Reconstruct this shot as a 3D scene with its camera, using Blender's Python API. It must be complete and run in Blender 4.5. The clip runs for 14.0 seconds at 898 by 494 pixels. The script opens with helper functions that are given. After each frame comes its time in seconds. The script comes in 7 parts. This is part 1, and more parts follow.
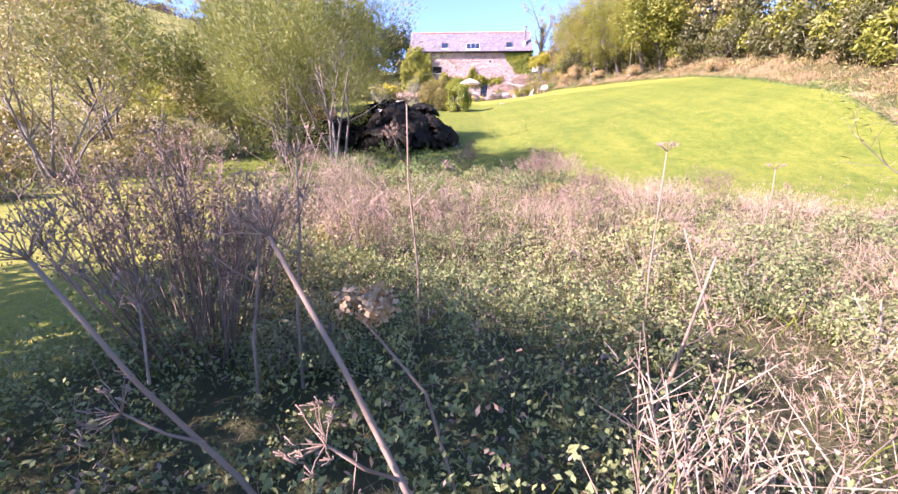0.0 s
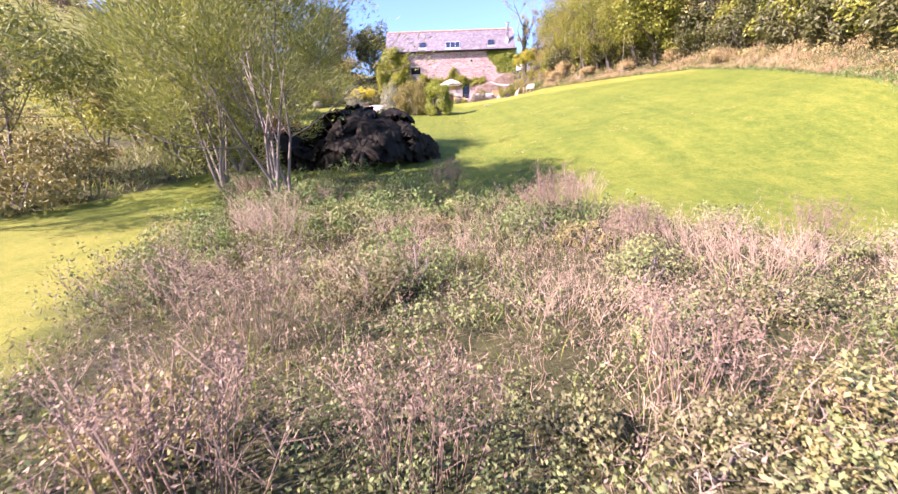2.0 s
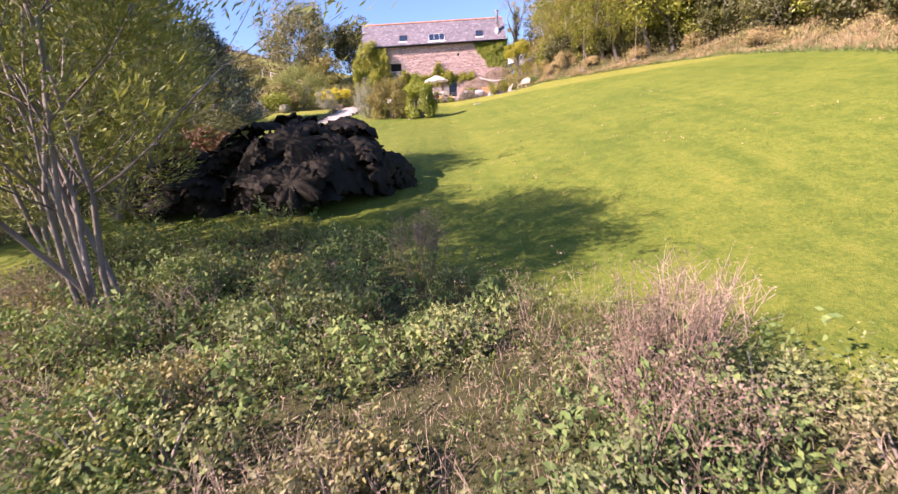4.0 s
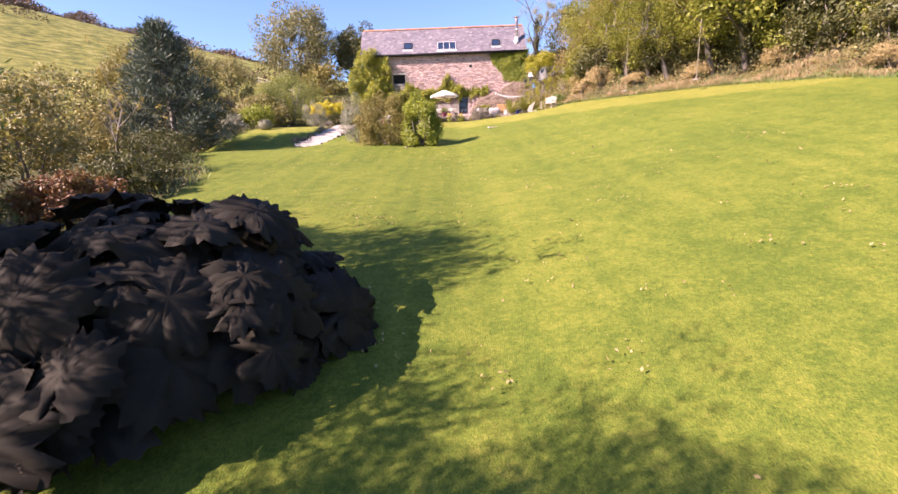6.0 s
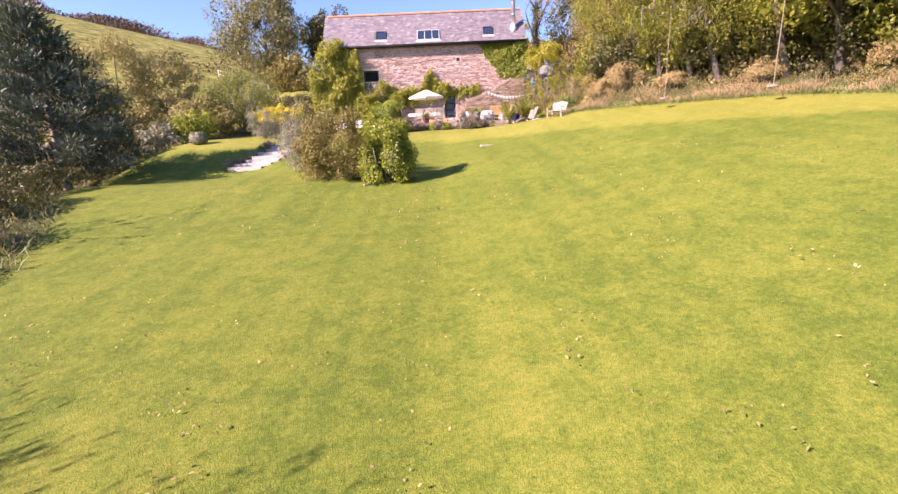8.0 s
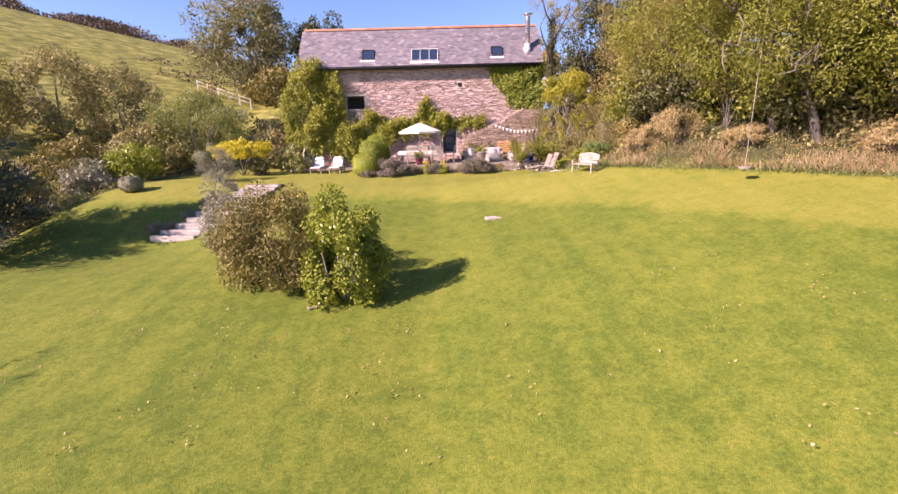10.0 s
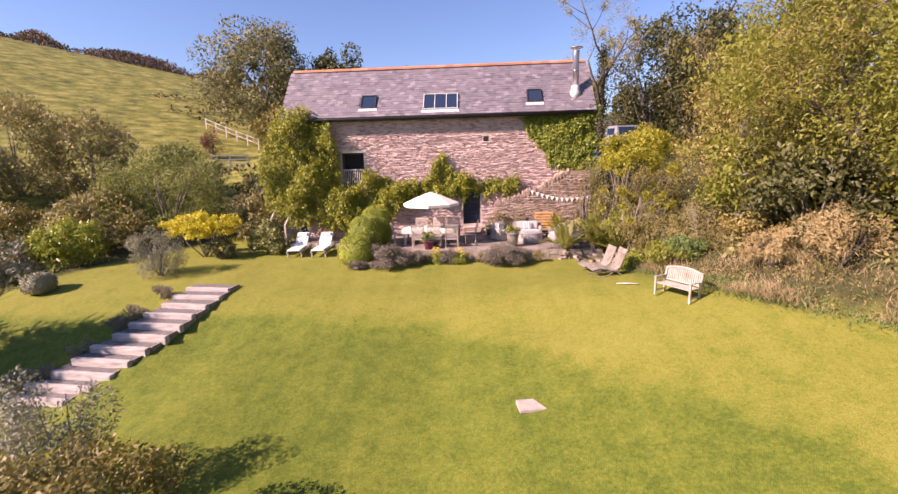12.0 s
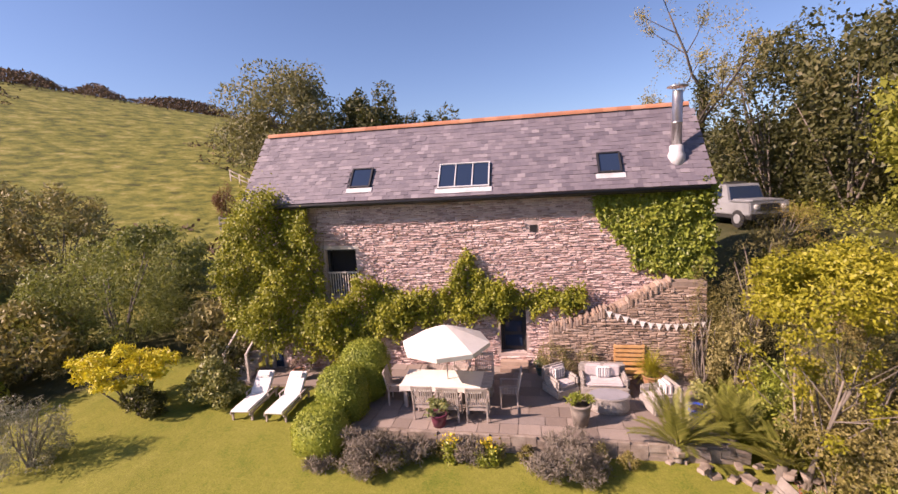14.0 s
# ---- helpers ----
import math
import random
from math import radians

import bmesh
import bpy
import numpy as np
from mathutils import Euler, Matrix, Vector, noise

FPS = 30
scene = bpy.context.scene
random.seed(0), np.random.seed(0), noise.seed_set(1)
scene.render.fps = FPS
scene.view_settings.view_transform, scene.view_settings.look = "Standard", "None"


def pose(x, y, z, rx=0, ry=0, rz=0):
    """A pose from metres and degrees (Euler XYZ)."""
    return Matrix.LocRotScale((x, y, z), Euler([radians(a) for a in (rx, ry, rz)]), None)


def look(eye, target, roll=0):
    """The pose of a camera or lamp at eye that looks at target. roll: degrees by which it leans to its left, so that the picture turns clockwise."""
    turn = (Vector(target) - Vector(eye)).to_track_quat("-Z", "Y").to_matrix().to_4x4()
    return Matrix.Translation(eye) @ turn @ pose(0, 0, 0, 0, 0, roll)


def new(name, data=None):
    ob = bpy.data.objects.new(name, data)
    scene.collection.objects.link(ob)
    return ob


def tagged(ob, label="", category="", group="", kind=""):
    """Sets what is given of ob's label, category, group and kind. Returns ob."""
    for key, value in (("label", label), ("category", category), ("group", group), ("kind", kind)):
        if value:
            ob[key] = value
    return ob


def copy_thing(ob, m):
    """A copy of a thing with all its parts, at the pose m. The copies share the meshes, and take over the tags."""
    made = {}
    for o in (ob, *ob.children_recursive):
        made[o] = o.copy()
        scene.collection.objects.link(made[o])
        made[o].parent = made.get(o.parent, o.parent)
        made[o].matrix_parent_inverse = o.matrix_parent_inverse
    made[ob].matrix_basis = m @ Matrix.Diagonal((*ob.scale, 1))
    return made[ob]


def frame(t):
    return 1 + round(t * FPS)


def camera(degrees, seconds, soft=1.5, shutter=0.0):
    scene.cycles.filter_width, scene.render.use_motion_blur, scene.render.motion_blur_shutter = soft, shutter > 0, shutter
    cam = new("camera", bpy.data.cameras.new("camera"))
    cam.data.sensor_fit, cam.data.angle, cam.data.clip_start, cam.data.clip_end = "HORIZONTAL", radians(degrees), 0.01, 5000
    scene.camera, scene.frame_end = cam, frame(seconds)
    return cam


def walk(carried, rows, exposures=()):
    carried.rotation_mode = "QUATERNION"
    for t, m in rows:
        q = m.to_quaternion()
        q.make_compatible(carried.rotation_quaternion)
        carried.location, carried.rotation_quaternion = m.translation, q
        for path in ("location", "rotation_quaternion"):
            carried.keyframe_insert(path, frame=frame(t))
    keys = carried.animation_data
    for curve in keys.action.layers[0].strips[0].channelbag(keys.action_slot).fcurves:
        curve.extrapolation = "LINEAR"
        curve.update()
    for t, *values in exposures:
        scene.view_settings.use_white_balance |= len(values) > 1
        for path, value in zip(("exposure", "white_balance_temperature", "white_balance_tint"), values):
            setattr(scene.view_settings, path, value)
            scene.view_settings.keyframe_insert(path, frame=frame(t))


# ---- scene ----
cam = camera(91.2, 14.0, 1.5, 0.1)
PATH = [
    (0, (1.549, 0.658, 1.594), (1.488, 2.366, 1.174), -0.1),
    (0.5, (1.611, 0.961, 1.54), (1.524, 2.672, 1.134), -0.4),
    (1, (1.624, 1.951, 1.623), (1.546, 3.668, 1.241), -0.2),
    (1.5, (1.632, 3.052, 1.783), (1.588, 4.766, 1.387), -0.4),
    (2, (1.663, 4.257, 1.939), (1.649, 5.967, 1.525), -2.0),
    (4.3, (2.12, 10.911, 2.712), (2.132, 12.619, 2.287), -3.7),
    (4.5, (2.193, 11.544, 2.832), (2.211, 13.253, 2.411), -3.4),
    (5, (2.292, 13.133, 3.17), (2.314, 14.846, 2.762), -2.6),
    (5.5, (2.397, 14.977, 3.565), (2.389, 16.692, 3.169), -2.2),
    (6, (2.431, 17.101, 3.883), (2.416, 18.817, 3.492), -2.1),
    (6.5, (2.512, 19.129, 4.322), (2.511, 20.844, 3.92), -2.4),
    (7, (2.804, 21.103, 4.717), (2.813, 22.814, 4.301), -2.5),
    (7.2, (2.871, 21.987, 4.858), (2.884, 23.696, 4.437), -2.7),
    (9.3, (3.376, 28.472, 7.429), (3.389, 30.172, 6.97), -2.0),
    (9.5, (3.441, 29.278, 7.616), (3.452, 30.98, 7.164), -1.8),
    (10, (3.612, 31.273, 8.125), (3.619, 32.979, 7.691), -1.5),
    (10.5, (3.74, 33.241, 8.656), (3.739, 34.952, 8.243), -0.9),
    (11, (3.91, 35.082, 9.256), (3.88, 36.797, 8.864), -0.5),
    (11.5, (4.02, 36.794, 9.82), (3.948, 38.513, 9.45), -0.7),
    (12, (4.279, 38.814, 10.407), (4.162, 40.535, 10.055), -1.5),
    (12.5, (4.67, 40.896, 11.019), (4.497, 42.616, 10.683), -2.5),
    (13, (4.703, 42.956, 11.693), (4.499, 44.674, 11.369), -2.9),
    (13.5, (4.772, 44.989, 12.312), (4.51, 46.705, 12.017), -3.1),
    (14, (4.704, 46.935, 12.918), (4.373, 48.645, 12.663), -3.1),
]
walk_exposures = [(0.0, 2.36, 5650, 42), (2.0, 2.25, 5800, 39), (4.5, 1.75, 6150, 35), (7.0, 1.84, 6250, 36), (9.5, 1.5, 6300, 38), (10.5, 1.38, 6350, 38), (12.5, 1.2, 6600, 38), (14.0, 1.0, 6650, 35)]
walk(cam, [(t, look(eye, target, roll)) for t, eye, target, roll in PATH], walk_exposures)

# ---- sky and sun ----
SUN_TO = Vector((-0.9, -0.46, 0.0)).normalized()
SUN_EL = radians(34)
world = bpy.data.worlds.new("sky")
scene.world = world
world.use_nodes = True
wn = world.node_tree
sky = wn.nodes.new("ShaderNodeTexSky")
sky.sky_type = 'NISHITA'
sky.sun_disc = False
sky.sun_elevation = SUN_EL
sky.sun_rotation = math.atan2(SUN_TO.x, SUN_TO.y)
sky.air_density, sky.dust_density, sky.ozone_density = 1.0, 0.5, 2.6
blue = wn.nodes.new("ShaderNodeMix")
blue.data_type, blue.blend_type = 'RGBA', 'MULTIPLY'
blue.inputs[0].default_value = 1.0
blue.inputs[7].default_value = (0.86, 0.98, 1.06, 1)
wn.links.new(sky.outputs[0], blue.inputs[6])
wn.links.new(blue.outputs[2], wn.nodes["Background"].inputs[0])
wn.nodes["Background"].inputs[1].default_value = 0.07
sun = new("sun", bpy.data.lights.new("sun", "SUN"))
sun.data.energy, sun.data.angle, sun.data.color = 5.0, radians(0.53), (1.0, 0.83, 0.65)
sun.matrix_world = look((0, 0, 60), Vector((0, 0, 60)) - (SUN_TO * math.cos(SUN_EL) + Vector((0, 0, math.sin(SUN_EL)))))


# ---- materials ----
def nodes_of(name):
    m = bpy.data.materials.new(name)
    m.use_nodes = True
    return m, m.node_tree.nodes, m.node_tree.links, m.node_tree.nodes["Principled BSDF"]


def ramp(nodes, cols):
    r = nodes.new("ShaderNodeValToRGB")
    e = r.color_ramp.elements
    while len(e) < len(cols):
        e.new(0.5)
    for i, c in enumerate(cols):
        e[i].position = i / (len(cols) - 1)
        e[i].color = (*c, 1)
    return r


def noise_node(nodes, links, scale, detail=4, stretch=None):
    g = nodes.new("ShaderNodeNewGeometry")
    n = nodes.new("ShaderNodeTexNoise")
    n.inputs["Scale"].default_value = scale
    n.inputs["Detail"].default_value = detail
    if stretch:
        mp = nodes.new("ShaderNodeMapping")
        mp.inputs["Scale"].default_value = stretch
        links.new(g.outputs["Position"], mp.inputs[0])
        links.new(mp.outputs[0], n.inputs["Vector"])
    else:
        links.new(g.outputs["Position"], n.inputs["Vector"])
    return n


def mixc(nodes, links, fac, a, b, mode='MIX'):
    m = nodes.new("ShaderNodeMix")
    m.data_type, m.blend_type = 'RGBA', mode
    for sock, v in ((m.inputs[0], fac), (m.inputs[6], a), (m.inputs[7], b)):
        if isinstance(v, (int, float)):
            sock.default_value = v
        elif isinstance(v, tuple):
            sock.default_value = (*v, 1)
        else:
            links.new(v, sock)
    return m.outputs[2]


def add_bump(nodes, links, p, height, strength, dist):
    b = nodes.new("ShaderNodeBump")
    b.inputs["Strength"].default_value = strength
    b.inputs["Distance"].default_value = dist
    links.new(height, b.inputs["Height"])
    links.new(b.outputs[0], p.inputs["Normal"])


def surface(name, cols, rough=0.8, scale=3.0, fine=40.0, bump=0.3, metal=0.0, per_object=False, per_island=False, stretch=None, dist=0.01):
    """Colour from two scales of grain, or varied piece by piece."""
    m, nodes, links, p = nodes_of(name)
    r = ramp(nodes, cols)
    big, small = noise_node(nodes, links, scale, 5, stretch), noise_node(nodes, links, fine, 3, stretch)
    if per_object:
        o = nodes.new("ShaderNodeObjectInfo")
        links.new(o.outputs["Random"], r.inputs[0])
    elif per_island:
        o = nodes.new("ShaderNodeNewGeometry")
        links.new(o.outputs["Random Per Island"], r.inputs[0])
    else:
        mr = nodes.new("ShaderNodeMapRange")
        mr.inputs[1].default_value, mr.inputs[2].default_value = 0.3, 0.7
        links.new(big.outputs[0], mr.inputs[0])
        links.new(mr.outputs[0], r.inputs[0])
    grain = ramp(nodes, [(0.62, 0.62, 0.62), (1.0, 1.0, 1.0), (1.15, 1.15, 1.15)])
    links.new(small.outputs[0], grain.inputs[0])
    c = mixc(nodes, links, 0.8, r.outputs[0], grain.outputs[0], 'MULTIPLY')
    if per_object or per_island:
        wear = ramp(nodes, [(0.75, 0.75, 0.75), (1.1, 1.1, 1.1)])
        links.new(big.outputs[0], wear.inputs[0])
        c = mixc(nodes, links, 0.7, c, wear.outputs[0], 'MULTIPLY')
    links.new(c, p.inputs["Base Color"])
    p.inputs["Roughness"].default_value, p.inputs["Metallic"].default_value = rough, metal
    if bump:
        add_bump(nodes, links, p, small.outputs[0], bump, dist)
    return m


def leafy(name, cols, rough=0.55, through_light=0.35, patch=0.6, gloss=0.35):
    """Leaves that differ one from another and let some light through."""
    m, nodes, links, p = nodes_of(name)
    g = nodes.new("ShaderNodeNewGeometry")
    r = ramp(nodes, cols)
    big = noise_node(nodes, links, patch, 3)
    add = nodes.new("ShaderNodeMath")
    add.operation = 'MULTIPLY_ADD'
    links.new(big.outputs[0], add.inputs[0])
    add.inputs[1].default_value = 0.9
    half = nodes.new("ShaderNodeMath")
    half.operation = 'MULTIPLY_ADD'
    links.new(g.outputs["Random Per Island"], half.inputs[0])
    half.inputs[1].default_value, half.inputs[2].default_value = 0.55, -0.23
    links.new(half.outputs[0], add.inputs[2])
    links.new(add.outputs[0], r.inputs[0])
    links.new(r.outputs[0], p.inputs["Base Color"])
    p.inputs["Roughness"].default_value = rough
    p.inputs["Specular IOR Level"].default_value = gloss
    t = nodes.new("ShaderNodeBsdfTranslucent")
    links.new(mixc(nodes, links, 0.6, r.outputs[0], (1.0, 1.0, 0.35), 'MULTIPLY'), t.inputs[0])
    mx = nodes.new("ShaderNodeMixShader")
    mx.inputs[0].default_value = through_light
    links.new(p.outputs[0], mx.inputs[1])
    links.new(t.outputs[0], mx.inputs[2])
    links.new(mx.outputs[0], nodes["Material Output"].inputs["Surface"])
    return m


def glass_mat(name, tint=(0.02, 0.03, 0.05), rough=0.05):
    m, nodes, links, p = nodes_of(name)
    p.inputs["Base Color"].default_value = (*tint, 1)
    p.inputs["Roughness"].default_value = rough
    p.inputs["IOR"].default_value = 1.5
    return m


def plain(name, col, rough=0.6, metal=0.0):
    c = [tuple(v * k for v in col) for k in (0.85, 1.0, 1.1)]
    return surface(name, c, rough, 2.0, 60.0, 0.08, metal)


def ground_mat():
    m, nodes, links, p = nodes_of("ground_turf")
    a = nodes.new("ShaderNodeAttribute")
    a.attribute_name = "rough_ground"
    f = nodes.new("ShaderNodeAttribute")
    f.attribute_name = "pasture"
    big, mid, fine = noise_node(nodes, links, 0.35, 5), noise_node(nodes, links, 2.2, 5), noise_node(nodes, links, 55.0, 6)
    streak = noise_node(nodes, links, 1.0, 2, (2.2, 0.06, 0.3))
    lawn = ramp(nodes, [(0.084, 0.120, 0.014), (0.143, 0.170, 0.022), (0.205, 0.206, 0.034), (0.24, 0.235, 0.047), (0.31, 0.282, 0.092)])

    def blend(src, gain, rest):
        q = nodes.new("ShaderNodeMath")
        q.operation = 'MULTIPLY_ADD'
        links.new(src, q.inputs[0])
        q.inputs[1].default_value = gain
        if isinstance(rest, float):
            q.inputs[2].default_value = rest
        else:
            links.new(rest, q.inputs[2])
        return q.outputs[0]
    tone = blend(big.outputs[0], 0.46, -1.11)
    tone = blend(mid.outputs[0], 0.55, tone)
    tone = blend(streak.outputs[0], 0.34, tone)
    mott = noise_node(nodes, links, 7.5, 4)
    tone = blend(mott.outputs[0], 0.5, tone)
    tuft = noise_node(nodes, links, 17.0, 3)
    tone = blend(tuft.outputs[0], 0.7, tone)
    dry = nodes.new("ShaderNodeAttribute")
    dry.attribute_name = "close_mown"
    tone = blend(dry.outputs["Fac"], 0.32, tone)
    links.new(tone, lawn.inputs[0])
    grain = ramp(nodes, [(0.45, 0.5, 0.4), (0.95, 0.95, 0.95), (1.4, 1.36, 1.2)])
    for el, at in zip(grain.color_ramp.elements, (0.3, 0.5, 0.7)):
        el.position = at
    links.new(fine.outputs[0], grain.inputs[0])
    lc = mixc(nodes, links, 0.8, lawn.outputs[0], grain.outputs[0], 'MULTIPLY')
    soil = ramp(nodes, [(0.022, 0.026, 0.010), (0.040, 0.046, 0.016), (0.070, 0.066, 0.028), (0.06, 0.075, 0.02)])
    links.new(mid.outputs[0], soil.inputs[0])
    field = ramp(nodes, [(0.045, 0.048, 0.018), (0.115, 0.124, 0.026), (0.188, 0.19, 0.036), (0.26, 0.24, 0.055), (0.40, 0.34, 0.14)])
    # grass tone, its contrast raised to paint in the shadows of small terraces
    tuss_shade = noise_node(nodes, links, 0.9, 12, (0.6, 0.6, 2.1))
    for el, at in zip(field.color_ramp.elements, (0.32, 0.43, 0.5, 0.57, 0.68)):
        el.position = at
    tuss_shade.inputs["Roughness"].default_value = 0.72
    links.new(tuss_shade.outputs[0], field.inputs[0])
    c = mixc(nodes, links, a.outputs["Fac"], lc, soil.outputs[0])
    c = mixc(nodes, links, f.outputs["Fac"], c, field.outputs[0])
    links.new(c, p.inputs["Base Color"])
    p.inputs["Roughness"].default_value = 0.9
    p.inputs["Specular IOR Level"].default_value = 0.2
    add_bump(nodes, links, p, fine.outputs[0], 0.55, 0.035)
    return m


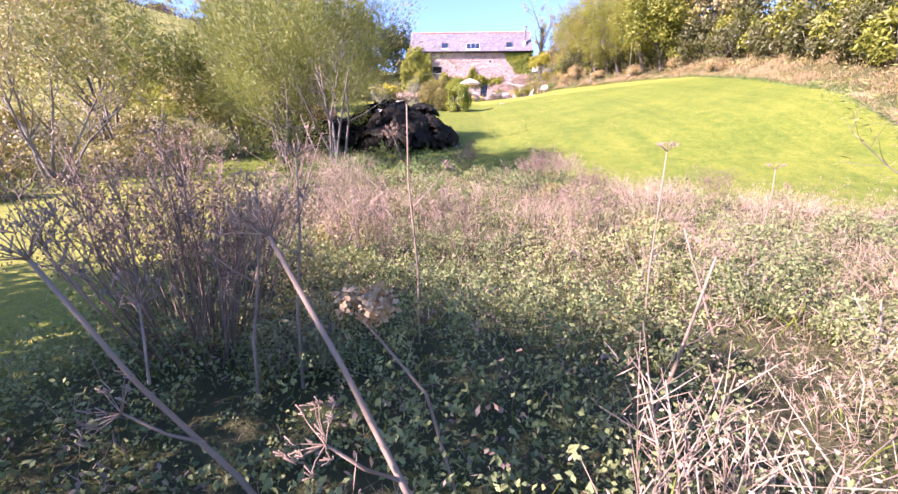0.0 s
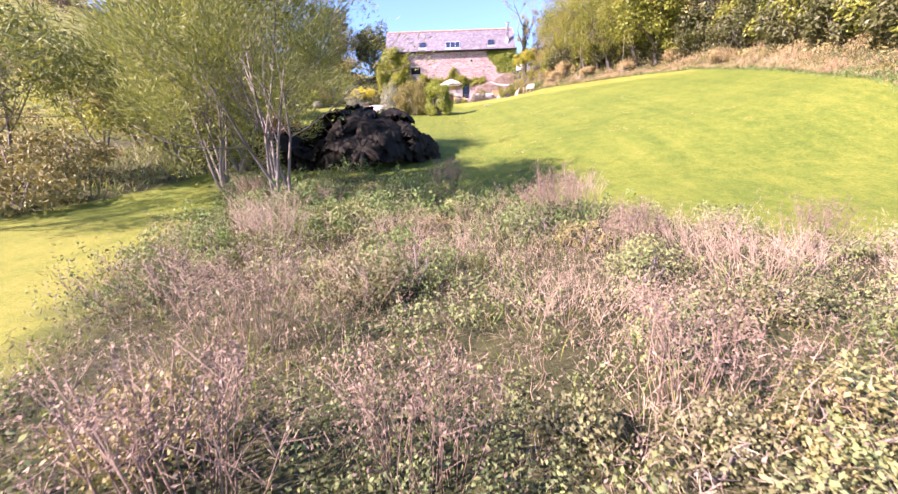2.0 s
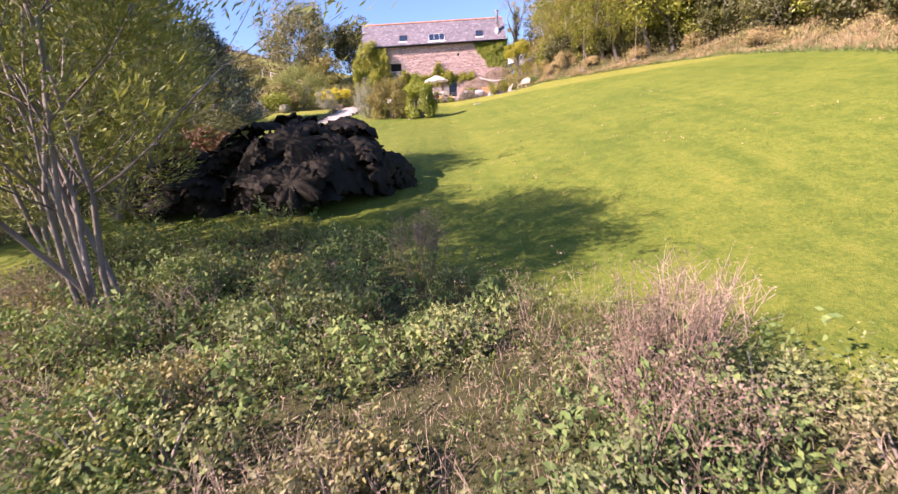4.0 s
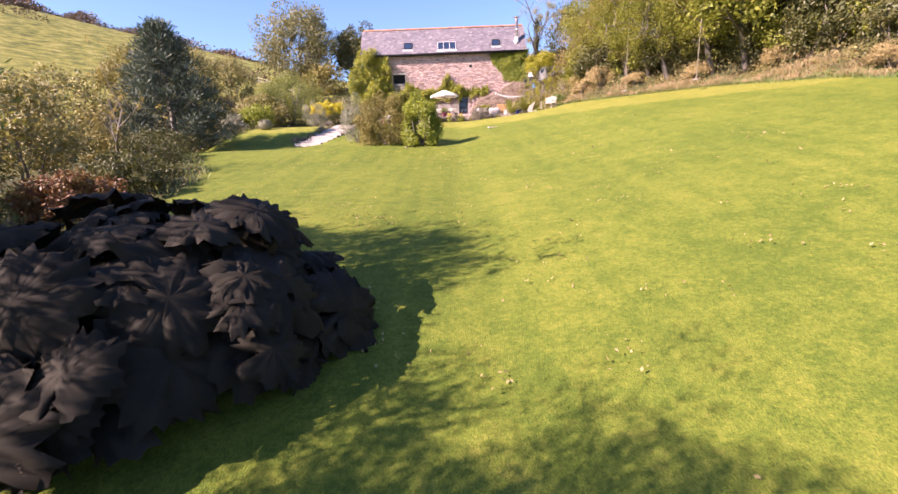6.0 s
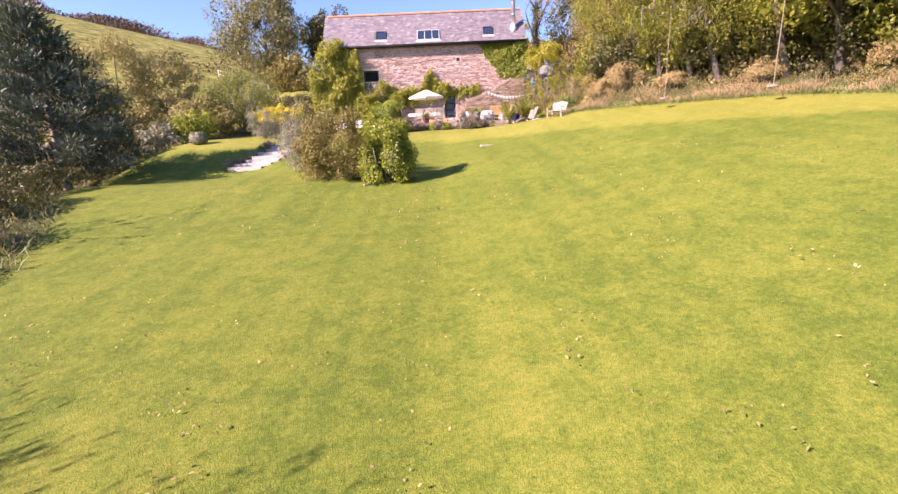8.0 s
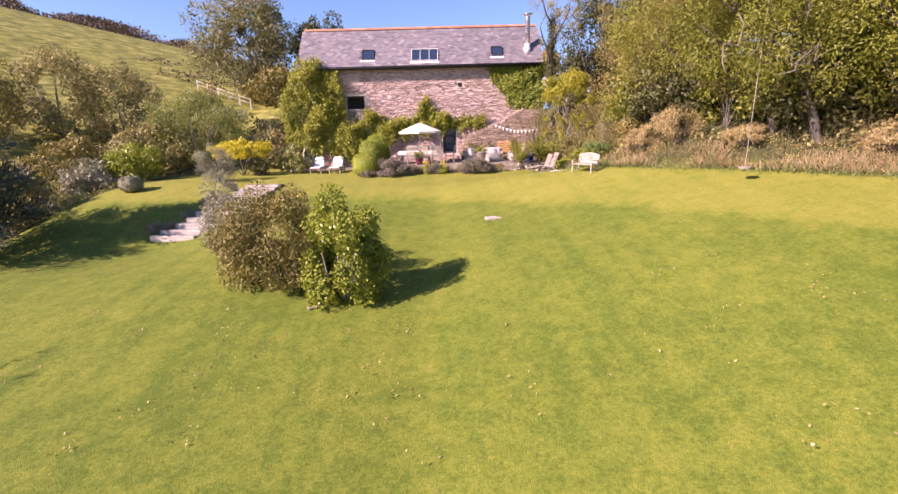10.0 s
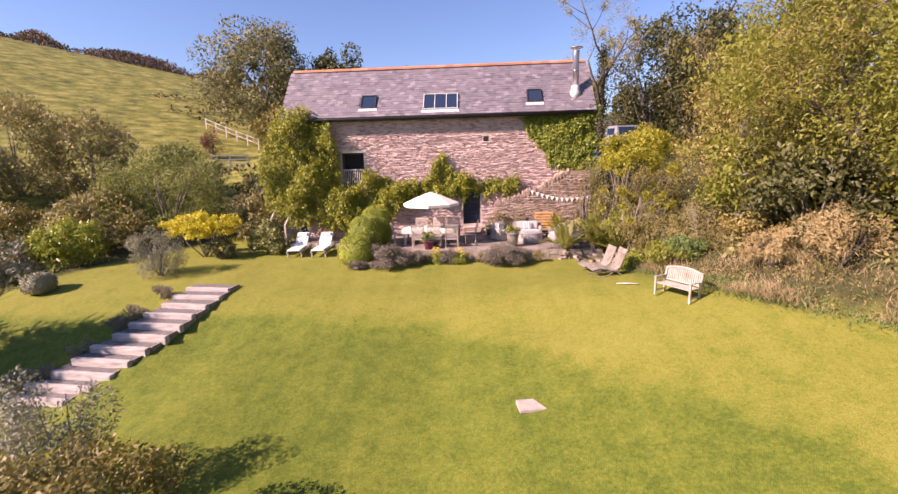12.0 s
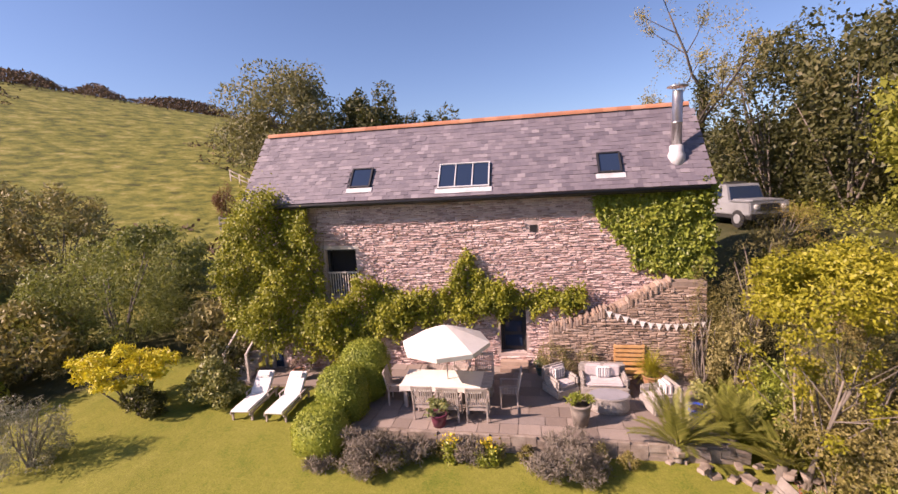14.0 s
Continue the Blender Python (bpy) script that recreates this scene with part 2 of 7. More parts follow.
M = {
    "ground": ground_mat(),
    "blade": leafy("grass_blade", [(0.07, 0.118, 0.010), (0.115, 0.16, 0.014), (0.168, 0.196, 0.022), (0.27, 0.24, 0.054)], 0.6, 0.3, 0.4),
    "weed": leafy("weed_leaf", [(0.085, 0.10, 0.048), (0.155, 0.192, 0.078), (0.25, 0.278, 0.108), (0.40, 0.365, 0.14)], 0.85, 0.3, 0.5),
    "straw": leafy("dead_stalk", [(0.13, 0.093, 0.063), (0.265, 0.195, 0.135), (0.385, 0.295, 0.21), (0.49, 0.39, 0.29)], 0.7, 0.15, 0.5),
    "dead": leafy("dead_flower", [(0.09, 0.06, 0.047), (0.165, 0.115, 0.085), (0.26, 0.19, 0.14), (0.40, 0.30, 0.225)], 0.8, 0.15, 0.8),
    "nettle": leafy("nettle_leaf", [(0.07, 0.11, 0.034), (0.125, 0.185, 0.055), (0.19, 0.255, 0.078), (0.29, 0.325, 0.115)], 0.85, 0.3, 0.6),
    "willow": leafy("willow_leaf", [(0.086, 0.106, 0.035), (0.171, 0.198, 0.055), (0.271, 0.29, 0.083), (0.371, 0.356, 0.125)]),
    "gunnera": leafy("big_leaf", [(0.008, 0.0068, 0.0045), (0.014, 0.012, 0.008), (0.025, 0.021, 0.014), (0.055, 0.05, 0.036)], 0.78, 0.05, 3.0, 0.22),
    "green": leafy("bright_leaf", [(0.126, 0.163, 0.021), (0.211, 0.251, 0.033), (0.309, 0.338, 0.046), (0.422, 0.414, 0.081)], 0.4, 0.3, 1.0),
    "olive": leafy("olive_brown_leaf", [(0.105, 0.09, 0.026), (0.17, 0.148, 0.04), (0.25, 0.21, 0.062), (0.32, 0.26, 0.088)], 0.55, 0.25, 0.9),
    "silver": leafy("silver_leaf", [(0.14, 0.145, 0.10), (0.215, 0.22, 0.155), (0.31, 0.305, 0.22), (0.43, 0.40, 0.30)], 0.6, 0.2, 1.0),
    "lavender": leafy("lavender_leaf", [(0.116, 0.099, 0.081), (0.18, 0.158, 0.124), (0.257, 0.221, 0.177), (0.334, 0.281, 0.227)], 0.8, 0.15, 1.0),
    "yellow": leafy("yellow_leaf", [(0.351, 0.292, 0.016), (0.527, 0.45, 0.026), (0.654, 0.582, 0.046), (0.729, 0.683, 0.079)], 0.5, 0.3, 1.0),
    "variegated": leafy("variegated_leaf", [(0.092, 0.115, 0.029), (0.207, 0.218, 0.069), (0.38, 0.368, 0.127), (0.517, 0.483, 0.23)], 0.45, 0.25, 1.5),
    "yellow_green": leafy("yellow_green_leaf", [(0.161, 0.163, 0.015), (0.274, 0.27, 0.022), (0.379, 0.351, 0.034), (0.468, 0.424, 0.067)], 0.45, 0.35, 0.9),
    "stalk": leafy("hollow_stalk", [(0.12, 0.085, 0.06), (0.20, 0.145, 0.105), (0.28, 0.21, 0.155), (0.36, 0.28, 0.21)], 0.8, 0.08, 0.9, 0.2),
    "ash": leafy("ash_leaf", [(0.105, 0.118, 0.020), (0.185, 0.202, 0.030), (0.27, 0.275, 0.044), (0.37, 0.335, 0.070)], 0.5, 0.4, 0.5),
    "round_leaf": leafy("grey_green_leaf", [(0.10, 0.102, 0.05), (0.165, 0.162, 0.075), (0.235, 0.222, 0.105), (0.32, 0.285, 0.145)], 0.6, 0.3, 0.4),
    "vine": leafy("vine_leaf", [(0.10, 0.112, 0.013), (0.195, 0.215, 0.02), (0.305, 0.31, 0.027), (0.45, 0.415, 0.045)], 0.5, 0.3, 1.1),
    "ivy": leafy("ivy_leaf", [(0.11, 0.15, 0.022), (0.20, 0.245, 0.034), (0.30, 0.335, 0.05), (0.42, 0.41, 0.08)], 0.4, 0.3, 0.9),
    "wood_leaf": leafy("woodland_leaf", [(0.104, 0.116, 0.021), (0.194, 0.21, 0.031), (0.285, 0.289, 0.047), (0.415, 0.39, 0.073)], 0.5, 0.35, 0.35),
    "autumn": leafy("autumn_leaf", [(0.138, 0.109, 0.034), (0.263, 0.205, 0.061), (0.373, 0.293, 0.096), (0.469, 0.367, 0.151)], 0.5, 0.35, 0.4),
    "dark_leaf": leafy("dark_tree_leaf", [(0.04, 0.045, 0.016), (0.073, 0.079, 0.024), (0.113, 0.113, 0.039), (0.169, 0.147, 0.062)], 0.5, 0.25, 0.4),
    "hedge": leafy("thicket_leaf", [(0.135, 0.12, 0.053), (0.23, 0.205, 0.078), (0.325, 0.285, 0.112), (0.44, 0.37, 0.175)], 0.6, 0.25, 0.4),
    "pine": leafy("pine_needle", [(0.036, 0.054, 0.036), (0.066, 0.09, 0.066), (0.108, 0.138, 0.102), (0.168, 0.192, 0.144)], 0.6, 0.15, 0.8),
    "box": leafy("clipped_leaf", [(0.129, 0.169, 0.023), (0.224, 0.27, 0.032), (0.321, 0.355, 0.048), (0.434, 0.439, 0.081)], 0.55, 0.25, 1.5),
    "red_leaf": leafy("red_leaf", [(0.10, 0.05, 0.03), (0.17, 0.075, 0.04), (0.20, 0.12, 0.05), (0.22, 0.19, 0.06)], 0.55, 0.25, 1.2),
    "reed": leafy("dry_reed", [(0.238, 0.162, 0.086), (0.367, 0.259, 0.14), (0.475, 0.346, 0.205), (0.562, 0.432, 0.281)], 0.7, 0.2, 0.5),
    "palm": leafy("palm_blade", [(0.086, 0.097, 0.018), (0.161, 0.172, 0.032), (0.236, 0.236, 0.05), (0.343, 0.311, 0.093)], 0.45, 0.25, 1.0),
    "gorse": leafy("gorse", [(0.05, 0.036, 0.022), (0.09, 0.06, 0.038), (0.14, 0.092, 0.056), (0.18, 0.125, 0.068)], 0.8, 0.1, 0.1),
    "bark": surface("bark", [(0.09, 0.075, 0.06), (0.17, 0.145, 0.12), (0.27, 0.24, 0.20)], 0.9, 3.0, 30.0, 0.6, stretch=(1, 1, 0.25)),
    "dark_bark": surface("dark_bark", [(0.05, 0.042, 0.034), (0.085, 0.072, 0.06), (0.13, 0.115, 0.10)], 0.9, 3.0, 30.0, 0.6, stretch=(1, 1, 0.25)),
    "pale_bark": surface("pale_bark", [(0.108, 0.09, 0.072), (0.166, 0.14, 0.115), (0.23, 0.202, 0.173)], 0.8, 3.0, 30.0, 0.4, stretch=(1, 1, 0.4)),
    "bracken": leafy("russet_bracken", [(0.20, 0.145, 0.06), (0.31, 0.235, 0.105), (0.42, 0.325, 0.155), (0.52, 0.42, 0.23)], 0.75, 0.2, 0.7),
    "mortar": surface("lime_mortar", [(0.36, 0.285, 0.26), (0.47, 0.38, 0.35), (0.56, 0.46, 0.43)], 0.95, 1.5, 25.0, 0.7),
    "stone": surface("rubble_stone", [(0.284, 0.187, 0.173), (0.491, 0.359, 0.336), (0.59, 0.447, 0.42), (0.677, 0.541, 0.509), (0.393, 0.244, 0.21)], 0.9, 0.9, 22.0, 0.6, per_island=True),
    "stone_piece": surface("rubble_stone_piece", [(0.284, 0.187, 0.173), (0.491, 0.359, 0.336), (0.59, 0.447, 0.42), (0.677, 0.541, 0.509), (0.393, 0.244, 0.21)], 0.9, 0.9, 22.0, 0.6, per_object=True),
    "slate": surface("roof_slate", [(0.118, 0.104, 0.124), (0.160, 0.142, 0.166), (0.205, 0.180, 0.202), (0.150, 0.132, 0.152), (0.275, 0.245, 0.262)], 0.6, 0.6, 30.0, 0.3, per_island=True),
    "slate_piece": surface("roof_slate_piece", [(0.118, 0.104, 0.124), (0.160, 0.142, 0.166), (0.205, 0.180, 0.202), (0.150, 0.132, 0.152), (0.275, 0.245, 0.262)], 0.6, 0.6, 30.0, 0.3, per_object=True),
    "ridge": surface("ridge_clay", [(0.36, 0.15, 0.085), (0.45, 0.20, 0.11), (0.50, 0.26, 0.16)], 0.85, 2.0, 30.0, 0.3, per_object=True),
    "lead": surface("lead_flashing", [(0.42, 0.42, 0.43), (0.52, 0.52, 0.53), (0.60, 0.60, 0.60)], 0.5, 3.0, 40.0, 0.2),
    "steel": surface("flue_steel", [(0.50, 0.48, 0.46), (0.62, 0.60, 0.58), (0.72, 0.70, 0.68)], 0.28, 3.0, 30.0, 0.1, metal=0.9),
    "glass": glass_mat("window_glass", (0.02, 0.035, 0.07)),
    "black": plain("black_frame", (0.025, 0.025, 0.028), 0.5),
    # near-black colour that stands for the shade inside the barn's openings
    "dark": plain("unlit_interior_black", (0.012, 0.011, 0.012), 0.9),
    "timber": surface("weathered_timber", [(0.36, 0.32, 0.28), (0.48, 0.43, 0.38), (0.58, 0.53, 0.47)], 0.8, 4.0, 45.0, 0.4, stretch=(1, 6, 6)),
    "old_timber": surface("grey_old_timber", [(0.164, 0.139, 0.119), (0.238, 0.205, 0.172), (0.303, 0.262, 0.226)], 0.85, 5.0, 50.0, 0.4),
    "teak": surface("silvered_teak", [(0.33, 0.275, 0.235), (0.42, 0.36, 0.315), (0.50, 0.435, 0.385)], 0.75, 5.0, 50.0, 0.3),
    "sleeper": surface("sleeper_timber", [(0.301, 0.262, 0.24), (0.424, 0.379, 0.352), (0.558, 0.502, 0.469)], 0.85, 4.0, 45.0, 0.5, stretch=(0.4, 4, 4)),
    "gravel": surface("grey_gravel", [(0.087, 0.081, 0.074), (0.149, 0.136, 0.13), (0.211, 0.192, 0.18)], 0.95, 12.0, 70.0, 0.8),
    "paving": surface("stone_paving", [(0.20, 0.16, 0.135), (0.27, 0.22, 0.185), (0.33, 0.27, 0.23), (0.235, 0.20, 0.18)], 0.85, 2.0, 30.0, 0.3, per_object=True),
    "stair_stone": surface("buff_rubble", [(0.21, 0.145, 0.105), (0.33, 0.24, 0.18), (0.42, 0.315, 0.245), (0.30, 0.215, 0.165), (0.48, 0.38, 0.31)], 0.9, 0.9, 22.0, 0.6, per_object=True),
    "stair_rubble": surface("buff_rubble_mass", [(0.21, 0.145, 0.105), (0.33, 0.24, 0.18), (0.42, 0.315, 0.245), (0.30, 0.215, 0.165), (0.48, 0.38, 0.31)], 0.9, 0.9, 22.0, 0.6, per_island=True),
    "earth_mortar": surface("earth_mortar", [(0.20, 0.15, 0.115), (0.27, 0.205, 0.16), (0.34, 0.265, 0.215)], 0.95, 1.5, 25.0, 0.7),
    "rock": surface("rockery_stone", [(0.187, 0.151, 0.122), (0.274, 0.223, 0.18), (0.346, 0.295, 0.245)], 0.9, 4.0, 30.0, 0.6),
    "canvas": surface("cream_canvas", [(0.70, 0.66, 0.58), (0.78, 0.74, 0.66), (0.82, 0.78, 0.71)], 0.85, 2.0, 80.0, 0.1),
    "cushion": surface("white_cushion", [(0.68, 0.65, 0.62), (0.76, 0.73, 0.70), (0.82, 0.79, 0.76)], 0.9, 3.0, 80.0, 0.15),
    "table_glass": plain("pale_table_glass", (0.30, 0.30, 0.33), 0.25),
    "stripe": plain("dark_stripe", (0.16, 0.16, 0.19), 0.9),
    "grey_cushion": surface("mauve_grey_cushion", [(0.44, 0.39, 0.39), (0.52, 0.47, 0.47), (0.58, 0.53, 0.53)], 0.9, 3.0, 80.0, 0.15),
    "rattan": surface("grey_rattan", [(0.22, 0.20, 0.18), (0.34, 0.31, 0.28), (0.44, 0.40, 0.36)], 0.7, 30.0, 90.0, 0.8),
    "terracotta": plain("terracotta", (0.40, 0.20, 0.12), 0.8),
    "purple_pot": plain("plum_glaze", (0.16, 0.03, 0.06), 0.35),
    "blue_pot": plain("blue_glaze", (0.03, 0.07, 0.36), 0.3),
    "teal_pot": plain("teal_glaze", (0.05, 0.13, 0.14), 0.35),
    "soil": surface("potting_soil", [(0.03, 0.022, 0.015), (0.06, 0.045, 0.03)], 0.95, 20.0, 70.0, 0.6),
    "orange_wood": surface("orange_pine", [(0.46, 0.25, 0.09), (0.56, 0.32, 0.13), (0.62, 0.38, 0.18)], 0.7, 4.0, 40.0, 0.3),
    "rope": plain("rope", (0.30, 0.26, 0.20), 0.9),
    "car_grey": plain("grey_car_paint", (0.24, 0.25, 0.26), 0.35),
    "car_dark": plain("dark_car_paint", (0.05, 0.05, 0.06), 0.3),
    "tyre": plain("tyre_rubber", (0.02, 0.02, 0.02), 0.9),
    "tarp": plain("blue_sheet", (0.10, 0.26, 0.50), 0.6),
    "white": plain("white_paint", (0.75, 0.73, 0.70), 0.6),
    "flower_yellow": leafy("yellow_petal", [(0.55, 0.38, 0.01), (0.65, 0.48, 0.02), (0.7, 0.55, 0.05), (0.72, 0.6, 0.1)], 0.6, 0.3, 2.0),
    "flower_white": leafy("white_petal", [(0.6, 0.58, 0.5), (0.7, 0.68, 0.62), (0.75, 0.74, 0.7), (0.8, 0.8, 0.78)], 0.6, 0.3, 2.0),
    "flower_red": leafy("red_petal", [(0.35, 0.03, 0.02), (0.45, 0.04, 0.03), (0.5, 0.06, 0.04), (0.55, 0.1, 0.06)], 0.6, 0.3, 2.0),
}


# ---- mesh tools ----
def link_mesh(name, verts, faces, material, parent=None, label="", smooth=False):
    me = bpy.data.meshes.new(name)
    me.from_pydata([tuple(v) for v in verts], [], [tuple(f) for f in faces])
    me.materials.append(M[material])
    if smooth:
        me.polygons.foreach_set("use_smooth", [True] * len(me.polygons))
    ob = new(name, me)
    ob.parent = parent
    if label:
        ob["label"] = label
    return ob


def quads_mesh(name, v, material, parent=None, label=""):
    """v: (n, 4, 3) corners of n quads, as one quick mesh."""
    n = len(v)
    me = bpy.data.meshes.new(name)
    me.vertices.add(4 * n)
    me.vertices.foreach_set("co", np.ascontiguousarray(v, dtype=np.float32).ravel())
    me.loops.add(4 * n)
    me.loops.foreach_set("vertex_index", np.arange(4 * n, dtype=np.int32))
    me.polygons.add(n)
    me.polygons.foreach_set("loop_start", np.arange(0, 4 * n, 4, dtype=np.int32))
    me.polygons.foreach_set("loop_total", np.full(n, 4, dtype=np.int32))
    me.update(calc_edges=True)
    me.materials.append(M[material])
    ob = new(name, me)
    ob.parent = parent
    if label:
        ob["label"] = label
    return ob


def part(name, bm, material, parent, label="", smooth=False):
    me = bpy.data.meshes.new(name)
    bm.to_mesh(me)
    bm.free()
    me.materials.append(M[material])
    if smooth:
        me.polygons.foreach_set("use_smooth", [True] * len(me.polygons))
    ob = new(name, me)
    ob.parent = parent
    if label:
        ob["label"] = label
    return ob


def thing(name, m, label, category, group="", kind=""):
    e = new(name)
    e.empty_display_size = 0.2
    e.matrix_world = m
    return tagged(e, label, category, group, kind)


def box_into(bm, x0, x1, y0, y1, z0, z1, bevel=0.0, m=None):
    r = bmesh.ops.create_cube(bm, size=1.0)
    mat = Matrix.Translation(((x0 + x1) / 2, (y0 + y1) / 2, (z0 + z1) / 2)) @ Matrix.Diagonal((x1 - x0, y1 - y0, z1 - z0, 1))
    bmesh.ops.transform(bm, matrix=(m @ mat) if m else mat, verts=r["verts"])
    if bevel:
        es = {e for v in r["verts"] for e in v.link_edges}
        bmesh.ops.bevel(bm, geom=list(es), offset=bevel, segments=2, affect='EDGES')
    return bm


def box(x0, x1, y0, y1, z0, z1, bevel=0.0, m=None):
    return box_into(bmesh.new(), x0, x1, y0, y1, z0, z1, bevel, m)


def lathe(profile, n=20):
    """A turned shape from (radius, height) pairs."""
    vs = [(r * math.cos(2 * math.pi * k / n), r * math.sin(2 * math.pi * k / n), z) for r, z in profile for k in range(n)]
    fs = [(i * n + k, i * n + (k + 1) % n, (i + 1) * n + (k + 1) % n, (i + 1) * n + k) for i in range(len(profile) - 1) for k in range(n)]
    return vs, fs


class Tubes:
    """Many tapered stems gathered into one mesh."""
    def __init__(self, sides=5):
        self.v, self.f, self.sides = [], [], sides

    def add(self, pts, radii):
        n, s = len(pts), self.sides
        base = len(self.v)
        for i, (p, r) in enumerate(zip(pts, radii)):
            p = Vector(p)
            d = (Vector(pts[min(i + 1, n - 1)]) - Vector(pts[max(i - 1, 0)])).normalized()
            a = d.orthogonal().normalized()
            b = d.cross(a)
            for k in range(s):
                an = 2 * math.pi * k / s
                self.v.append(p + (a * math.cos(an) + b * math.sin(an)) * r)
        for i in range(n - 1):
            for k in range(s):
                self.f.append((base + i * s + k, base + i * s + (k + 1) % s, base + (i + 1) * s + (k + 1) % s, base + (i + 1) * s + k))
        self.f.append(tuple(base + (n - 1) * s + k for k in range(s)))

    def make(self, name, material, parent=None, label=""):
        return link_mesh(name, self.v, self.f, material, parent, label, smooth=True)


def unit(v):
    return v / np.maximum(np.linalg.norm(v, axis=-1, keepdims=True), 1e-9)


def leaves(pos, size, rng, aspect=0.5, droop=0.0, outward=None, along=None):
    """Corners of folded, pointed leaves at the places pos."""
    n = len(pos)
    t = unit(rng.normal(size=(n, 3))) if along is None else unit(along + 0.35 * rng.normal(size=(n, 3)))
    t[:, 2] -= droop
    t = unit(t)
    nn = rng.normal(size=(n, 3)) * 0.5
    if outward is not None:
        nn = nn + outward
    s = unit(np.cross(t, nn))
    nn = np.cross(s, t)
    L = (size * rng.uniform(0.6, 1.3, n))[:, None]
    W = L * aspect * 0.5
    a = pos
    c = pos + t * L
    b = pos + t * L * 0.45 + s * W + nn * W * 0.25
    d = pos + t * L * 0.45 - s * W + nn * W * 0.25
    return np.stack([a, b, c, d], axis=1)


def clumps(n, radii, rng, lumps=24, lump=0.36, low=-0.5, inner=0.55):
    """Places in an uneven crown made of many lumps round the middle, with the way outwards."""
    radii = np.array(radii)
    c = unit(rng.normal(size=(lumps * 3, 3)))
    c = c[c[:, 2] > low][:lumps]
    c = c * rng.uniform(inner, 0.88, (len(c), 1))
    lr = lump * rng.uniform(0.6, 1.25, len(c))
    k = rng.choice(len(c), n, p=lr ** 2 / (lr ** 2).sum())
    d = unit(rng.normal(size=(n, 3)))
    r = lr[k] * rng.uniform(0.35, 1.0, n) ** 0.45
    p = (c[k] + d * r[:, None]) * radii
    return p, unit(unit(c[k]) * 0.5 + d)


def shrub(name, x, y, z, radii, n, leaf, mat, label, category="shrub", group="", lumps=24, lump=0.36, aspect=0.5, droop=0.1, seed=0, stems=7, sink=0.0, low=-1.0, lift=0.82):
    """A shrub: woody stems from one foot and a crown of separate leaves."""
    rng = np.random.default_rng(1000 + seed)
    e = thing(name, pose(x, y, z - sink), label, category, group)
    h = radii[2] * lift
    tb = Tubes(5)
    for i in range(stems):
        a = rng.uniform(0, 6.283)
        q = rng.uniform(0.25, 0.7)
        tip = Vector((math.cos(a) * radii[0] * q, math.sin(a) * radii[1] * q, h + radii[2] * rng.uniform(0.0, 0.6)))
        mid = tip * 0.5 + Vector(rng.normal(size=3) * 0.08)
        r = 0.012 + 0.012 * max(radii)
        tb.add([(rng.uniform(-.06, .06), rng.uniform(-.06, .06), -0.1), mid, tip], [r, r * 0.7, r * 0.25])
    tagged(tb.make("branch", "bark", e), kind="stuff")
    p, o = clumps(n, radii, rng, lumps, lump, low)
    p[:, 2] += h
    keep = p[:, 2] > 0.02
    quads_mesh("foliage", leaves(p[keep], leaf, rng, aspect, droop, o[keep]), mat, e)
    return e


def limb(tb, p, d, length, r, depth, rng, tips, gnarl=0.25, up=0.1, fine=None):
    pts, rad = [Vector(p)], [r]
    q, dd = Vector(p), Vector(d).normalized()
    steps = 4
    for i in range(steps):
        dd = (dd + Vector(rng.normal(size=3)) * gnarl * 0.5 + Vector((0, 0, up))).normalized()
        q = q + dd * length / steps
        pts.append(q.copy())
        rad.append(r * (1 - 0.55 * (i + 1) / steps))
        if depth > 0 and i >= 1:
            for _ in range(1 + (rng.random() < 0.6)):
                side = Vector(rng.normal(size=3))
                nd = (dd * 0.75 + (side - side.project(dd)).normalized() * 0.8).normalized()
                limb(fine or tb, q, nd, length * rng.uniform(0.42, 0.62), rad[-1] * 0.6, depth - 1, rng, tips, gnarl, up)
    if depth == 0:
        tips.append((q.copy(), dd.copy()))
        tips.append(((q + pts[-2]) / 2, dd.copy()))
    tb.add(pts, rad)


